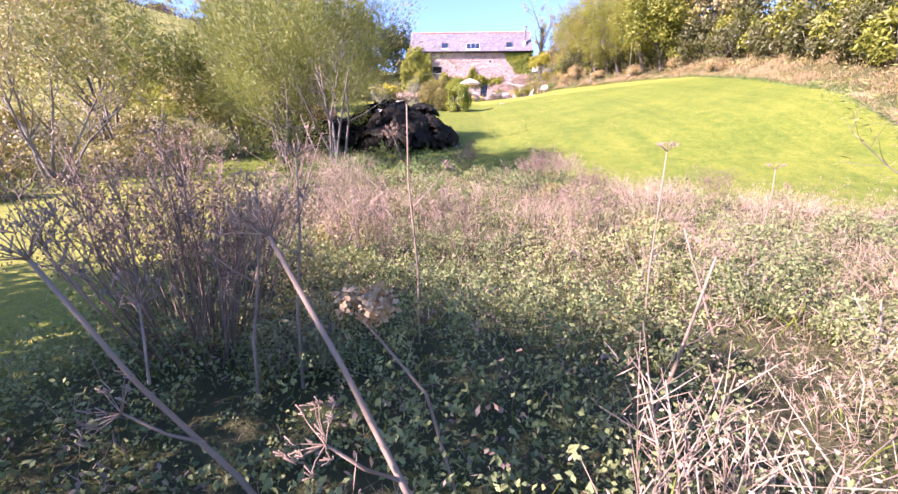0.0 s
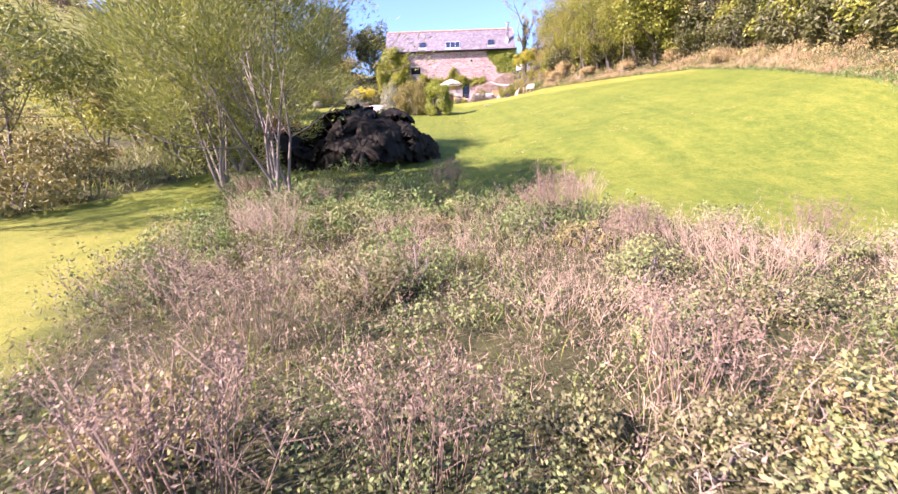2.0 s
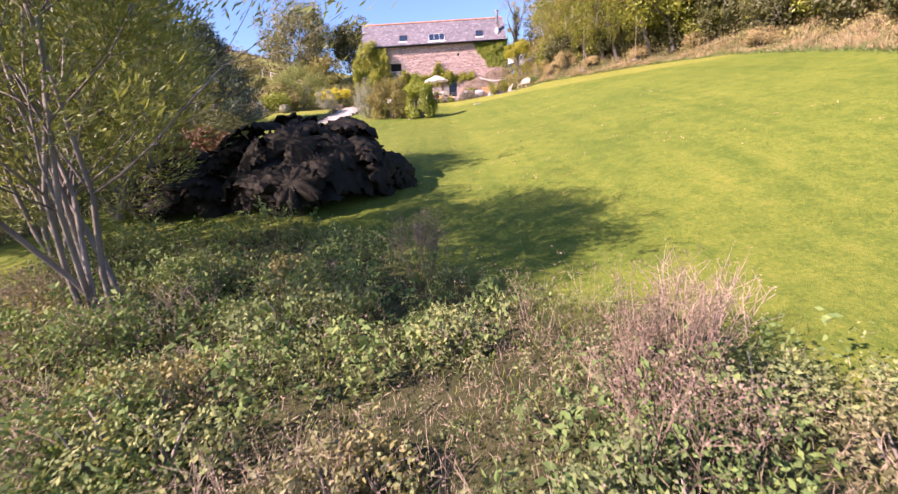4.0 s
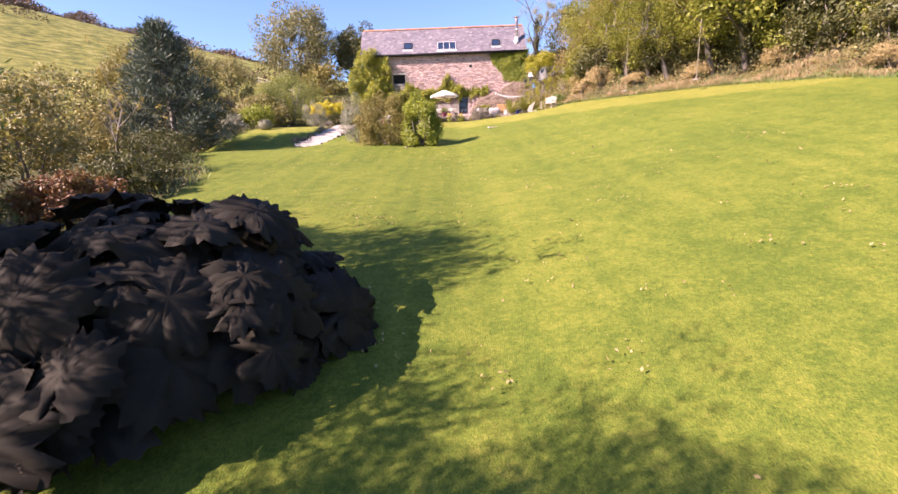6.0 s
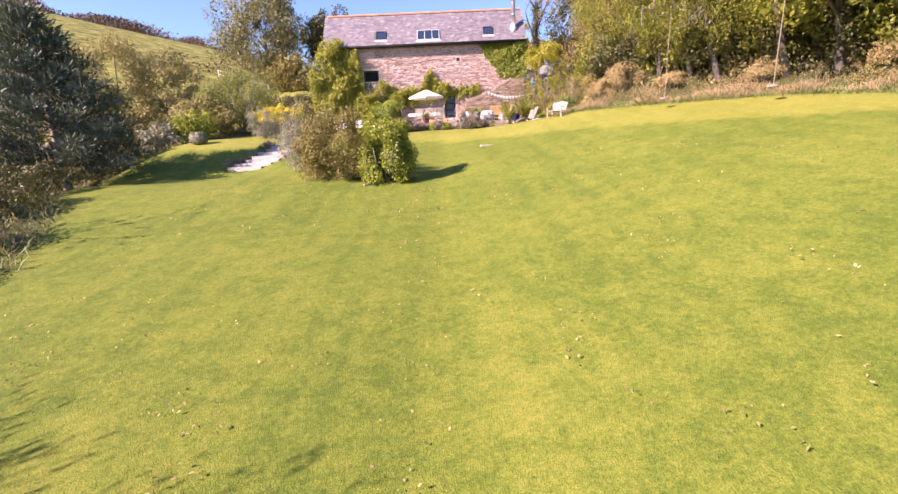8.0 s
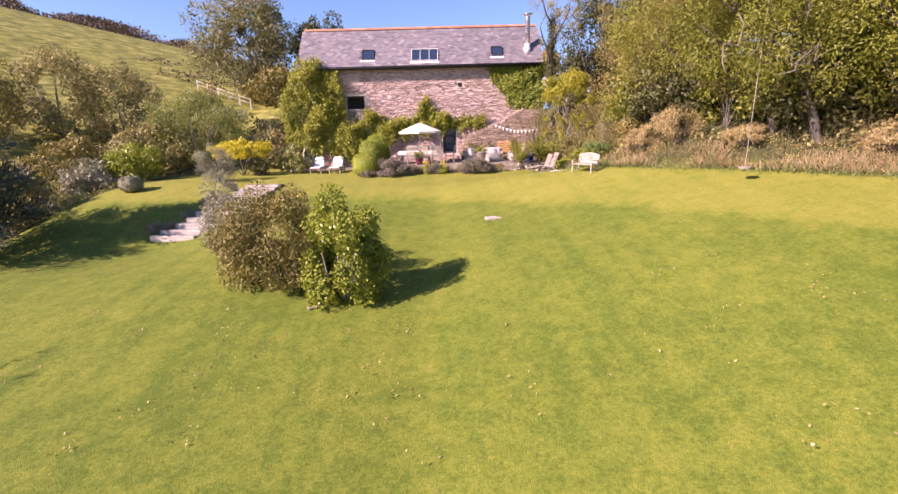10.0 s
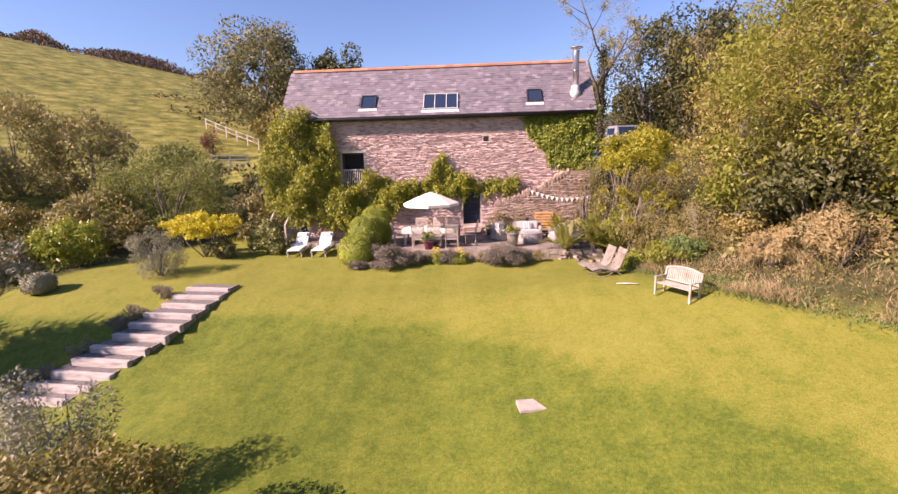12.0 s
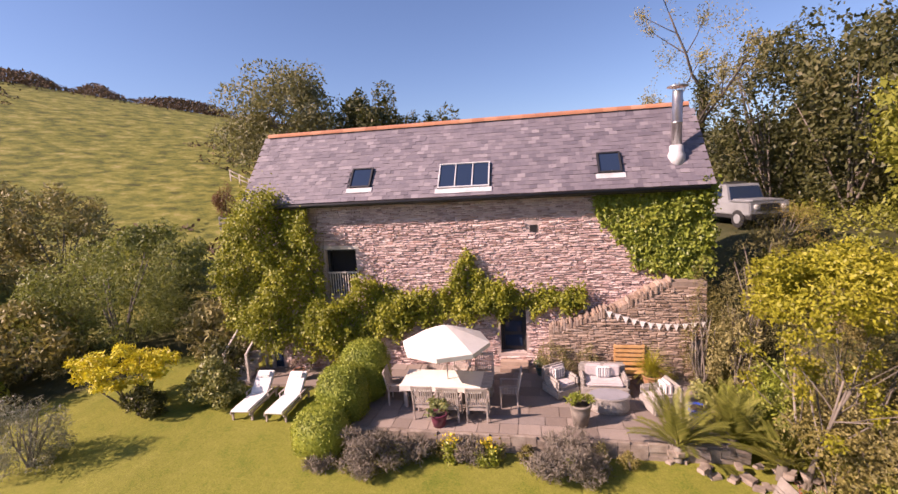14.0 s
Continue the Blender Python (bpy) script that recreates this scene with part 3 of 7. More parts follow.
def tree(name, x, y, z, height, spread, n, leaf, mat, label, trunk=0.2, seed=0, bark="bark", group="trees", category="tree", lean=(0, 0), stems=1, aspect=0.5, droop=0.15, bare=0.0, low=-0.35, depth=2, crown_lift=0.60, crown_h=0.42, lumps=42, lump=0.27, up=0.1, sweep=0.0):
    """A tree: a tapered trunk that forks into limbs, and a crown of separate leaves round the limbs' ends and in lumps."""
    rng = np.random.default_rng(5000 + seed)
    e = thing(name, pose(x, y, z), label, category, group)
    fine, tips = Tubes(5), []
    for s in range(stems):
        tb = Tubes(7)
        off = Vector((rng.uniform(-.25, .25), rng.uniform(-.25, .25), -0.2)) if stems > 1 else Vector((0, 0, -0.2))
        d = Vector((lean[0] + (rng.normal() * 0.3 if stems > 1 else 0), lean[1] + (rng.normal() * 0.3 if stems > 1 else 0), 1))
        limb(tb, off, d, height * 0.56, trunk * (1 if stems == 1 else 0.6), depth, rng, tips, 0.22, up, fine)
        tb.make("trunk", bark, e)
    tagged(fine.make("branch", bark, e), kind="stuff")
    c = np.array([lean[0] * height * crown_lift, lean[1] * height * crown_lift, height * crown_lift])
    k = int(n * (1 - bare))
    p, o = clumps(k, (spread, spread, height * crown_h), rng, lumps, lump, low)
    p = p + c
    tp = np.array([list(a) for a, _ in tips])
    m = n - k + int(0.25 * n)
    i = rng.integers(0, len(tp), m)
    p2 = tp[i] + rng.normal(size=(m, 3)) * 0.06 * spread
    pos, out = np.concatenate([p, p2]), np.concatenate([o, unit(p2 - c)])
    ok = pos[:, 2] > 0.15
    along = unit(out[ok] * 0.7 + np.array([0, 0, sweep])) if sweep else None
    quads_mesh("crown", leaves(pos[ok], leaf, rng, aspect, droop, out[ok], along), mat, e)
    return e


# ---- the lie of the land ----
PROF_Y = [-60, -18, 4.4, 12.3, 16.7, 23.8, 29, 35.2, 41.4, 47.5, 51, 53.7, 56.3, 61.6, 80, 106, 260]
PROF_Z = [-.4, -.18, 0, .09, .35, 1.41, 2.38, 3.26, 4.05, 4.84, 5.5, 5.85, 6.03, 6.12, 6.9, 9.0, 22.0]
FINE_Y = np.arange(-60, 260.1, 0.25)
FINE_Z = np.convolve(np.pad(np.interp(FINE_Y, PROF_Y, PROF_Z), 8, mode="edge"), np.ones(17) / 17, "valid")
EDGE_Y = [-60, 0, 15, 29, 37, 43, 47, 50, 53, 55, 57, 62, 260]
EDGE_X = [16, 16, 17.5, 18.8, 19.0, 17.2, 14.2, 11.4, 10.2, 9.9, 10.8, 10.9, 11.0]


def sm(a, b, v):
    u = np.clip((v - a) / (b - a), 0, 1)
    return u * u * (3 - 2 * u)


def bank_at(x, y):
    return np.asarray(x) - np.interp(y, EDGE_Y, EDGE_X)


def land(x, y):
    x, y = np.asarray(x, float), np.asarray(y, float)
    z = np.interp(y, FINE_Y, FINE_Z)
    z = z - 0.84 * sm(-2.6, -8, x) * np.exp(-((y - 48) / 3.7) ** 2)
    z = z + 0.17 * np.maximum(np.minimum(x, 24) - 3.1, 0) * sm(12.3, 23, y) * (1 - sm(50, 57, y) * 0.95)
    dip = np.interp(y, [26, 31, 36, 39, 42, 47, 51, 53.2, 55, 58], [0, 0.28, 0.34, 0.32, 0.15, 0.2, 0.4, 0.06, 0.13, 0])
    z = z - dip * (1 - sm(6, 14, x)) * (1 - sm(-4, -6, x) * sm(42, 45, y))
    b = bank_at(x, y)
    yard = sm(58, 64, y)
    z = z + ((1 - yard) * (2.6 * sm(0, 6, b) + 0.14 * np.maximum(b - 5, 0)) + yard * (3.6 * sm(-0.3, 1.8, b) + 0.05 * np.maximum(b, 0))) * sm(5, 22, y)
    z = z - 1.6 * sm(-13, -19, x) * sm(20, 40, y)
    u, v = -0.7 * x + 0.71 * y, 0.71 * x + 0.7 * y
    hill = 28.0 * (1 - 0.0075 * np.clip(v - 15, -60, 90)) * sm(34, 150, u) * sm(48, 64, u)
    return z + np.where(x < 8, hill * sm(8, -12, x), 0)


def gz(x, y):
    return float(land(x, y))


def weedy(x, y):
    """1 where the ground is rough and overgrown, 0 on mown grass."""
    x, y = np.asarray(x, float), np.asarray(y, float)
    wob = 0.6 * np.sin(x * 1.3 + 0.5 * y) + 0.4 * np.sin(2.1 * x - y)
    far_edge = np.interp(x, [-6, -1, 2, 4, 5.5, 8, 14], [19.5, 19.3, 16.9, 15.2, 13.2, 11.2, 9.5]) + wob * 0.5
    left_edge = np.interp(y, [-5, 4, 8, 12, 17, 20], [-1.6, -1.6, -2.4, -4.0, -4.6, -6.5])
    w = sm(0.4, -0.4, y - far_edge) * sm(-0.35, 0.35, x - left_edge + 0.3 * wob)
    b = bank_at(x, y)
    w = np.maximum(w, sm(-0.2, 0.6, b + 0.15 * wob) * sm(5, 12, y))
    lx = np.interp(y, [-5, 8, 14, 19, 23, 30, 35, 38, 41, 45, 49, 52, 55, 59, 64], [-9, -9, -11, -8.5, -6.5, -7.0, -7.6, -9.2, -11, -15, -17, -15.2, -14, -11.5, -9])
    return np.maximum(w, sm(0.3, -0.3, x - lx + 0.25 * wob))


def build_ground():
    def steps(lo, hi, near, far, edge0, edge1):
        out, v = [], near
        out = list(np.arange(edge0, edge1 + 1e-6, near))
        s, v = near, edge1
        while v < hi:
            s = min(s * 1.25, far)
            v += s
            out.append(v)
        s, v = near, edge0
        while v > lo:
            s = min(s * 1.25, far)
            v -= s
            out.insert(0, v)
        return np.array(out)
    xs, ys = steps(-420, 420, 0.55, 14, -24, 24), steps(-300, 620, 0.5, 14, -4, 72)
    X, Y = np.meshgrid(xs, ys)
    Z = land(X, Y)
    rough = weedy(X, Y)
    Z = Z + rough * 0.05 * np.sin(X * 3.1) * np.sin(Y * 2.7)
    u = -0.7 * X + 0.71 * Y
    past = sm(52, 60, u) * sm(4, -8, X)
    nx, ny = len(xs), len(ys)
    idx = np.arange(nx * ny).reshape(ny, nx)
    faces = np.stack([idx[:-1, :-1], idx[:-1, 1:], idx[1:, 1:], idx[1:, :-1]], -1).reshape(-1, 4)
    ob = link_mesh("ground", np.stack([X, Y, Z], -1).reshape(-1, 3), faces, "ground", smooth=True)
    mown = sm(-0.12, 0.12, Y - np.interp(X, [-8, 2.5, 5, 7.2, 9.5, 11.7, 14, 18], [52.3, 51.9, 50.2, 48.3, 46.4, 43.6, 40.5, 36])) * (1 - past)
    mown = np.maximum(mown, sm(17, 13, Y) * sm(-1.0, -2.6, X) * (1 - rough))
    for nm, val in (("rough_ground", rough), ("pasture", past), ("close_mown", mown)):
        at = ob.data.attributes.new(nm, 'FLOAT', 'POINT')
        at.data.foreach_set("value", val.astype(np.float32).ravel())
    return tagged(ob, "sloping mown lawn rising to a rough pasture hillside", "ground", kind="structure")


build_ground()

# ---- the stone barn ----
HX0, HX1, HY, EAVE_Y, EAVE_Z, RIDGE_Y, RIDGE_Z = -5.35, 9.75, 61.6, 61.15, 12.48, 63.3, 15.08
BACK_Y = 2 * RIDGE_Y - HY
SLOPE = Vector((0, RIDGE_Y - EAVE_Y, RIDGE_Z - EAVE_Z))
SLOPE_LEN = SLOPE.length
SLOPE_UP = SLOPE.normalized()
SLOPE_OUT = Vector((0, -SLOPE_UP.z, SLOPE_UP.y))
WIN, DOOR = (-2.72, -1.55, 9.0, 10.74), (3.52, 4.4, 6.95, 8.75)


def on_roof(x, s, out=0.0):
    return Vector((x, EAVE_Y, EAVE_Z)) + SLOPE_UP * s + SLOPE_OUT * out


def roof_frame(x, s, out=0.0):
    """A frame on the front slope: x along the eaves, y up the slope, z out of it."""
    m = Matrix.Identity(4)
    m.col[0][:3], m.col[1][:3], m.col[2][:3] = (1, 0, 0), SLOPE_UP, SLOPE_OUT
    m.translation = on_roof(x, s, out)
    return m


house = thing("house", pose(0, 0, 0), "two-storey rubble stone barn house with a slate roof", "house")
bm = bmesh.new()
xs = [HX0, WIN[0], WIN[1], DOOR[0], DOOR[1], HX1]
for a, b in zip(xs, xs[1:]):
    cuts = [(5.6, 12.7)]
    for o in (WIN, DOOR):
        if abs(a - o[0]) < 1e-6:
            cuts = [(5.6, o[2]), (o[3], 12.7)]
    for z0, z1 in cuts:
        box_into(bm, a, b, HY, HY + 0.5, z0, z1)
bmesh.ops.remove_doubles(bm, verts=bm.verts[:], dist=1e-4)
wall_front = part("wall", bm, "mortar", house, "pinkish-grey lime-mortared rubble wall")
for x0, x1 in ((HX0, HX0 + 0.5), (HX1 - 0.5, HX1)):
    bm = bmesh.new()
    vs = [bm.verts.new(p) for x in (x0, x1) for p in ((x, HY + 0.5, 5.6), (x, BACK_Y, 5.6), (x, BACK_Y, 12.5), (x, RIDGE_Y, RIDGE_Z - 0.12), (x, HY + 0.5, 12.9))]
    bm.faces.new(vs[:5])
    bm.faces.new(vs[5:][::-1])
    for i in range(5):
        j = (i + 1) % 5
        bm.faces.new((vs[i], vs[5 + i], vs[5 + j], vs[j]))
    bmesh.ops.recalc_face_normals(bm, faces=bm.faces[:])
    part("gable_wall", bm, "mortar", house)
part("back_wall", box(HX0 + 0.5, HX1 - 0.5, BACK_Y - 0.4, BACK_Y, 5.6, 12.4), "mortar", house)
# floors coloured black in place of the darkness of the rooms
part("upper_floor", box(HX0 + 0.5, HX1 - 0.5, HY + 0.5, BACK_Y - 0.4, 8.7, 8.95), "dark", house, "interior floor coloured black as if unlit")
part("ground_floor", box(HX0 + 0.5, HX1 - 0.5, HY + 0.5, BACK_Y - 0.4, 6.7, 6.95), "dark", house, "interior floor coloured black as if unlit")
# the two slopes of the roof
roof = part("roof", box(HX0 - 0.12, HX1 + 0.12, 0.0, SLOPE_LEN, -0.12, 0.0, 0.0, roof_frame(0, 0)), "slate", house, "purple-grey slate roof")
rb = Matrix.Identity(4)
rb.col[1][:3], rb.col[2][:3] = (0, -SLOPE_UP.y, SLOPE_UP.z), (0, SLOPE_UP.z, SLOPE_UP.y)
rb.translation = Vector((0, 2 * RIDGE_Y - EAVE_Y, EAVE_Z))
part("back_roof", box(HX0 - 0.12, HX1 + 0.12, 0.0, SLOPE_LEN + 0.08, -0.12, 0.0, 0.0, rb), "slate", house)
part("eaves_board", box(HX0 - 0.1, HX1 + 0.1, HY - 0.32, HY - 0.29, 12.28, 12.5), "black", house, "dark eaves gutter board")
gut = Tubes(8)
gut.add([(HX0 - 0.1, EAVE_Y - 0.03, EAVE_Z - 0.1), (HX1 + 0.1, EAVE_Y - 0.03, EAVE_Z - 0.1)], [0.06, 0.06])
gut.make("gutter", "black", house)
# upstairs opening with a frame, sill and balustrade; a dark doorway with stone steps
# a black sheet stands for the unlit room behind the opening
window = part("window", box(WIN[0] + 0.02, WIN[1] - 0.02, HY + 0.36, HY + 0.4, WIN[2], WIN[3]), "dark", house, "black panel for the unlit upstairs opening with a timber balustrade")
bm = bmesh.new()
for x0, x1, z0, z1 in ((WIN[0], WIN[0] + 0.09, *WIN[2:]), (WIN[1] - 0.05, WIN[1], *WIN[2:]), (WIN[0] + 0.09, WIN[1] - 0.05, WIN[3] - 0.08, WIN[3])):
    box_into(bm, x0, x1, HY + 0.16, HY + 0.3, z0, z1, 0.008)
part("frame", bm, "black", window)
part("lintel", box(WIN[0] - 0.2, WIN[1] + 0.15, HY - 0.03, HY + 0.3, WIN[3], WIN[3] + 0.13, 0.01), "timber", window, "pale timber lintel")
part("rail", box(WIN[0] + 0.02, WIN[1] - 0.02, HY + 0.02, HY + 0.08, 9.86, 9.92, 0.008), "timber", window)
for i in range(11):
    x = WIN[0] + 0.1 + i * (WIN[1] - WIN[0] - 0.2) / 10
    part("baluster", box(x - 0.016, x + 0.016, HY + 0.03, HY + 0.065, 9.0, 9.86), "timber", window)
door = part("door", box(DOOR[0] + 0.05, DOOR[1] - 0.05, HY + 0.34, HY + 0.4, DOOR[2], DOOR[3]), "black", house, "dark recessed doorway")
bm = bmesh.new()
for x0, x1, z0, z1 in ((DOOR[0], DOOR[0] + 0.06, *DOOR[2:]), (DOOR[1] - 0.06, DOOR[1], *DOOR[2:]), (DOOR[0] + 0.06, DOOR[1] - 0.06, DOOR[3] - 0.06, DOOR[3])):
    box_into(bm, x0, x1, HY + 0.2, HY + 0.34, z0, z1, 0.008)
part("frame", bm, "black", door)
for i in range(3):
    part("panel", box(DOOR[0] + 0.14, DOOR[1] - 0.14, HY + 0.32, HY + 0.345, 7.1 + i * 0.52, 7.5 + i * 0.52, 0.01), "glass", door)
for i in range(2):
    part("door_step", box(3.5, 4.45, HY - 0.26 * (2 - i), HY + 0.02, 6.3, 6.60 + 0.14 * i, 0.015), "stair_stone", house, "worn stone step")
# no hole is cut: a black block paints its shade on the wall
part("vent_hole_shade", box(4.6, 4.84, HY - 0.02, HY + 0.03, 11.15, 11.4), "dark", house, "small black block for the shade inside a square hole")
# narrow glazed door at the foot of the vine
bm = bmesh.new()
box_into(bm, -5.15, -4.85, HY - 0.06, HY + 0.02, 6.25, 7.9, 0.01)
part("side_door", bm, "glass", house, "narrow dark glazed door")
part("side_post", box(-5.3, -5.17, HY - 0.1, HY + 0.02, 6.1, 8.0, 0.012), "timber", house)


def skylight(x, s0, s1, w, panes):
    k = part("skylight", box(-w / 2, w / 2, 0, s1 - s0, 0.0, 0.05, 0.0, roof_frame(x, s0)), "black", house, "roof window in a dark frame")
    t = 0.06 if panes == 1 else 0.045
    col = "black" if panes == 1 else "lead"
    bm = bmesh.new()
    for a, b, c, d in ((-w / 2, -w / 2 + t, 0, s1 - s0), (w / 2 - t, w / 2, 0, s1 - s0), (-w / 2 + t, w / 2 - t, 0, t), (-w / 2 + t, w / 2 - t, s1 - s0 - t, s1 - s0)):
        box_into(bm, a, b, c, d, 0.052, 0.11, 0.006, roof_frame(x, s0))
    for i in range(1, panes):
        c = -w / 2 + i * w / panes
        box_into(bm, c - 0.018, c + 0.018, t, s1 - s0 - t, 0.052, 0.105, 0.004, roof_frame(x, s0))
    part("frame", bm, col, k)
    for i in range(panes):
        a, b = -w / 2 + i * w / panes + 0.03, -w / 2 + (i + 1) * w / panes - 0.03
        part("pane", box(a, b, 0.05, s1 - s0 - 0.05, 0.06, 0.075, 0.0, roof_frame(x, s0)), "glass", k)
    part("flashing", box(-w / 2 - 0.08, w / 2 + 0.08, -0.2, -0.005, 0.04, 0.06, 0.004, roof_frame(x, s0)), "lead", k, "pale lead apron")


skylight(-1.14, 0.5, 1.36, 0.78, 1)
skylight(2.5, 0.28, 1.32, 1.72, 3)
skylight(7.12, 0.56, 1.40, 0.72, 1)
flue = part("flue", bmesh.new(), "steel", house, "tall shiny steel stove flue with a cowl")
flue.location = (9.12, on_roof(0, 1.1).y, on_roof(0, 1.1).z)


def turned(name, prof, mat, parent, loc, n=20, label=""):
    v, f = lathe(prof, n)
    ob = link_mesh(name, v, f, mat, parent, label, smooth=True)
    ob.location = loc
    return ob


turned("pipe", [(0.0, -0.2), (0.15, -0.2), (0.15, 1.0), (0.16, 1.0), (0.16, 1.06), (0.15, 1.06), (0.15, 1.95), (0.13, 1.97), (0.0, 1.97)], "steel", flue, (0, 0, 0))
turned("base_collar", [(0.0, -0.3), (0.27, -0.3), (0.26, 0.06), (0.2, 0.16), (0.2, 0.34), (0.16, 0.36), (0.15, 0.36)], "lead", flue, (0, 0, 0), label="pale lead flue collar")
turned("cowl", [(0.0, 2.18), (0.3, 2.11), (0.31, 2.08), (0.0, 2.1)], "steel", flue, (0, 0, 0))
for k in range(4):
    strap = Tubes(4)
    a = k * math.pi / 2
    strap.add([(0.11 * math.cos(a), 0.11 * math.sin(a), 1.93), (0.17 * math.cos(a), 0.17 * math.sin(a), 2.12)], [0.012, 0.012])
    strap.make("bracket", "steel", flue)
for i in range(34):
    x = HX0 - 0.12 + i * (HX1 - HX0 + 0.24) / 34
    v, f = [], []
    for j in range(2):
        for k in range(7):
            a = math.pi * k / 6
            v.append((x + j * 0.447, RIDGE_Y + 0.16 * math.cos(a), RIDGE_Z - 0.06 + 0.15 * math.sin(a)))
    f = [(k, k + 1, k + 8, k + 7) for k in range(6)] + [tuple(range(7)), tuple(range(13, 6, -1))]
    link_mesh("ridge_tile", v, f, "ridge", roof)


def climber(name, x0, x1, top, bottom, n, mat, label, depth, leaf, seed, y=HY - 0.05, droop=0.5):
    """Leaves on a wall between two outlines, thickest in uneven swags."""
    rng = np.random.default_rng(seed)
    e = thing(name, pose(0, 0, 0), label, "climbing plant")
    x = rng.uniform(x0, x1, n * 3)
    z0 = np.interp(x, *bottom) + 0.16 * np.sin(x * 5.3 + seed) + 0.1 * np.sin(x * 11.7)
    z1 = np.interp(x, *top) + 0.14 * np.sin(x * 4.7 + 2 * seed) + 0.09 * np.sin(x * 13.1)
    z = z0 + (z1 - z0) * rng.random(n * 3)
    swag = 0.5 + 0.25 * np.sin(x * 2.3 + 1.9 * np.sin(z * 1.9 + seed)) + 0.25 * np.sin(z * 4.3 + 2.1 * np.sin(x * 3.1 + 0.7 * z)) * np.sin(x * 6.1 + 1.4 * np.sin(z * 5.2))
    swag = np.clip(swag, 0, 1)
    area = np.maximum(z1 - z0, 0.02) * (0.15 + 0.85 * swag)
    k = rng.choice(n * 3, n, replace=False, p=area / area.sum())
    x, z, swag = x[k], z[k], swag[k]
    fringe = rng.normal(size=n) * 0.10 * np.where(rng.random(n) < 0.06, 3.0, 1.0)
    d = rng.random(n) ** 0.5 * np.interp(x, *depth) * (0.12 + 1.0 * swag ** 1.4)
    p = np.stack([x + rng.normal(size=n) * 0.07, y - d, z + fringe], -1)
    out = np.tile(np.array([[-0.1, -1.0, 0.35]]), (n, 1))
    quads_mesh("foliage", leaves(p, leaf, rng, 0.6, droop, out), mat, e)
    tb = Tubes(4)
    for i in range(10):
        xx = rng.uniform(x0, x1)
        zz, zt = float(np.interp(xx, *bottom)), float(np.interp(xx, *top))
        tb.add([(xx, y, zz), (xx + rng.uniform(-.3, .3), y - 0.04, (zz + zt) / 2), (xx + rng.uniform(-.4, .4), y - 0.02, zt)], [0.03, 0.022, 0.008])
    tagged(tb.make("branch", "bark", e), kind="stuff")
    return e


climber("climbing_vine", -6.75, 6.3,
        ([-7.1, -6.5, -5.6, -4.6, -3.3, -2.85, -2.75, -1.6, -1.5, -1.1, -0.5, 1.4, 1.7, 2.5, 3.0, 3.4, 5.0, 5.8, 6.3], [10.4, 11.4, 13.0, 12.95, 12.5, 11.2, 9.05, 9.0, 9.75, 9.9, 9.3, 9.15, 9.5, 10.5, 9.9, 9.4, 9.15, 9.3, 9.2]),
        ([-7.1, -6.4, -5.0, -3.6, -2.7, -2.2, -1.0, 0.2, 2.0, 3.4, 4.6, 6.3], [8.4, 7.5, 7.3, 7.0, 6.5, 6.6, 7.4, 7.9, 8.3, 8.45, 8.6, 8.75]),
        44000, "vine", "yellow-green climbing vine trained over the stone wall", ([-7.1, -3, 0, 6.3], [1.25, 1.1, 0.75, 0.45]), 0.108, 11)
climber("wall_ivy", 6.6, 10.1, ([6.6, 10.1], [12.3, 12.45]), ([6.6, 7.3, 7.9, 8.8, 10.1], [12.1, 11.0, 10.2, 9.7, 9.8]), 13000, "ivy",
        "bright green ivy on the stone wall under the eaves", ([6.6, 10.1], [0.15, 0.4]), 0.13, 12)

# stone side stair with a stepped wall
sw = thing("stair_wall", pose(0, 0, 0), "low rubble wall of an outside stair with upright capping stones", "stone wall")
bm = bmesh.new()
prof = [(5.15, 6.2), (9.75, 6.2), (9.75, 9.6), (8.7, 9.6), (7.2, 8.75), (5.15, 8.05)]
vs = [bm.verts.new((x, y, z)) for y in (60.85, 61.58) for x, z in prof]
bm.faces.new(vs[:6])
bm.faces.new(vs[6:][::-1])
for i in range(6):
    j = (i + 1) % 6
    bm.faces.new((vs[i], vs[j], vs[6 + j], vs[6 + i]))
bmesh.ops.recalc_face_normals(bm, faces=bm.faces[:])
part("core", bm, "earth_mortar", sw)


# ---- terrace ----
TZ = 6.48
terrace = tagged(part("terrace", box(-0.4, 9.4, 57.4, HY - 0.02, 5.6, TZ - 0.03), "rock", None), "raised stone-flagged terrace before the barn", "terrace", kind="structure")
tagged(part("side_path", box(-5.8, -0.42, 60.2, HY - 0.02, 5.7, 6.2), "paving", None), "narrow paved path along the wall", "path", kind="structure")


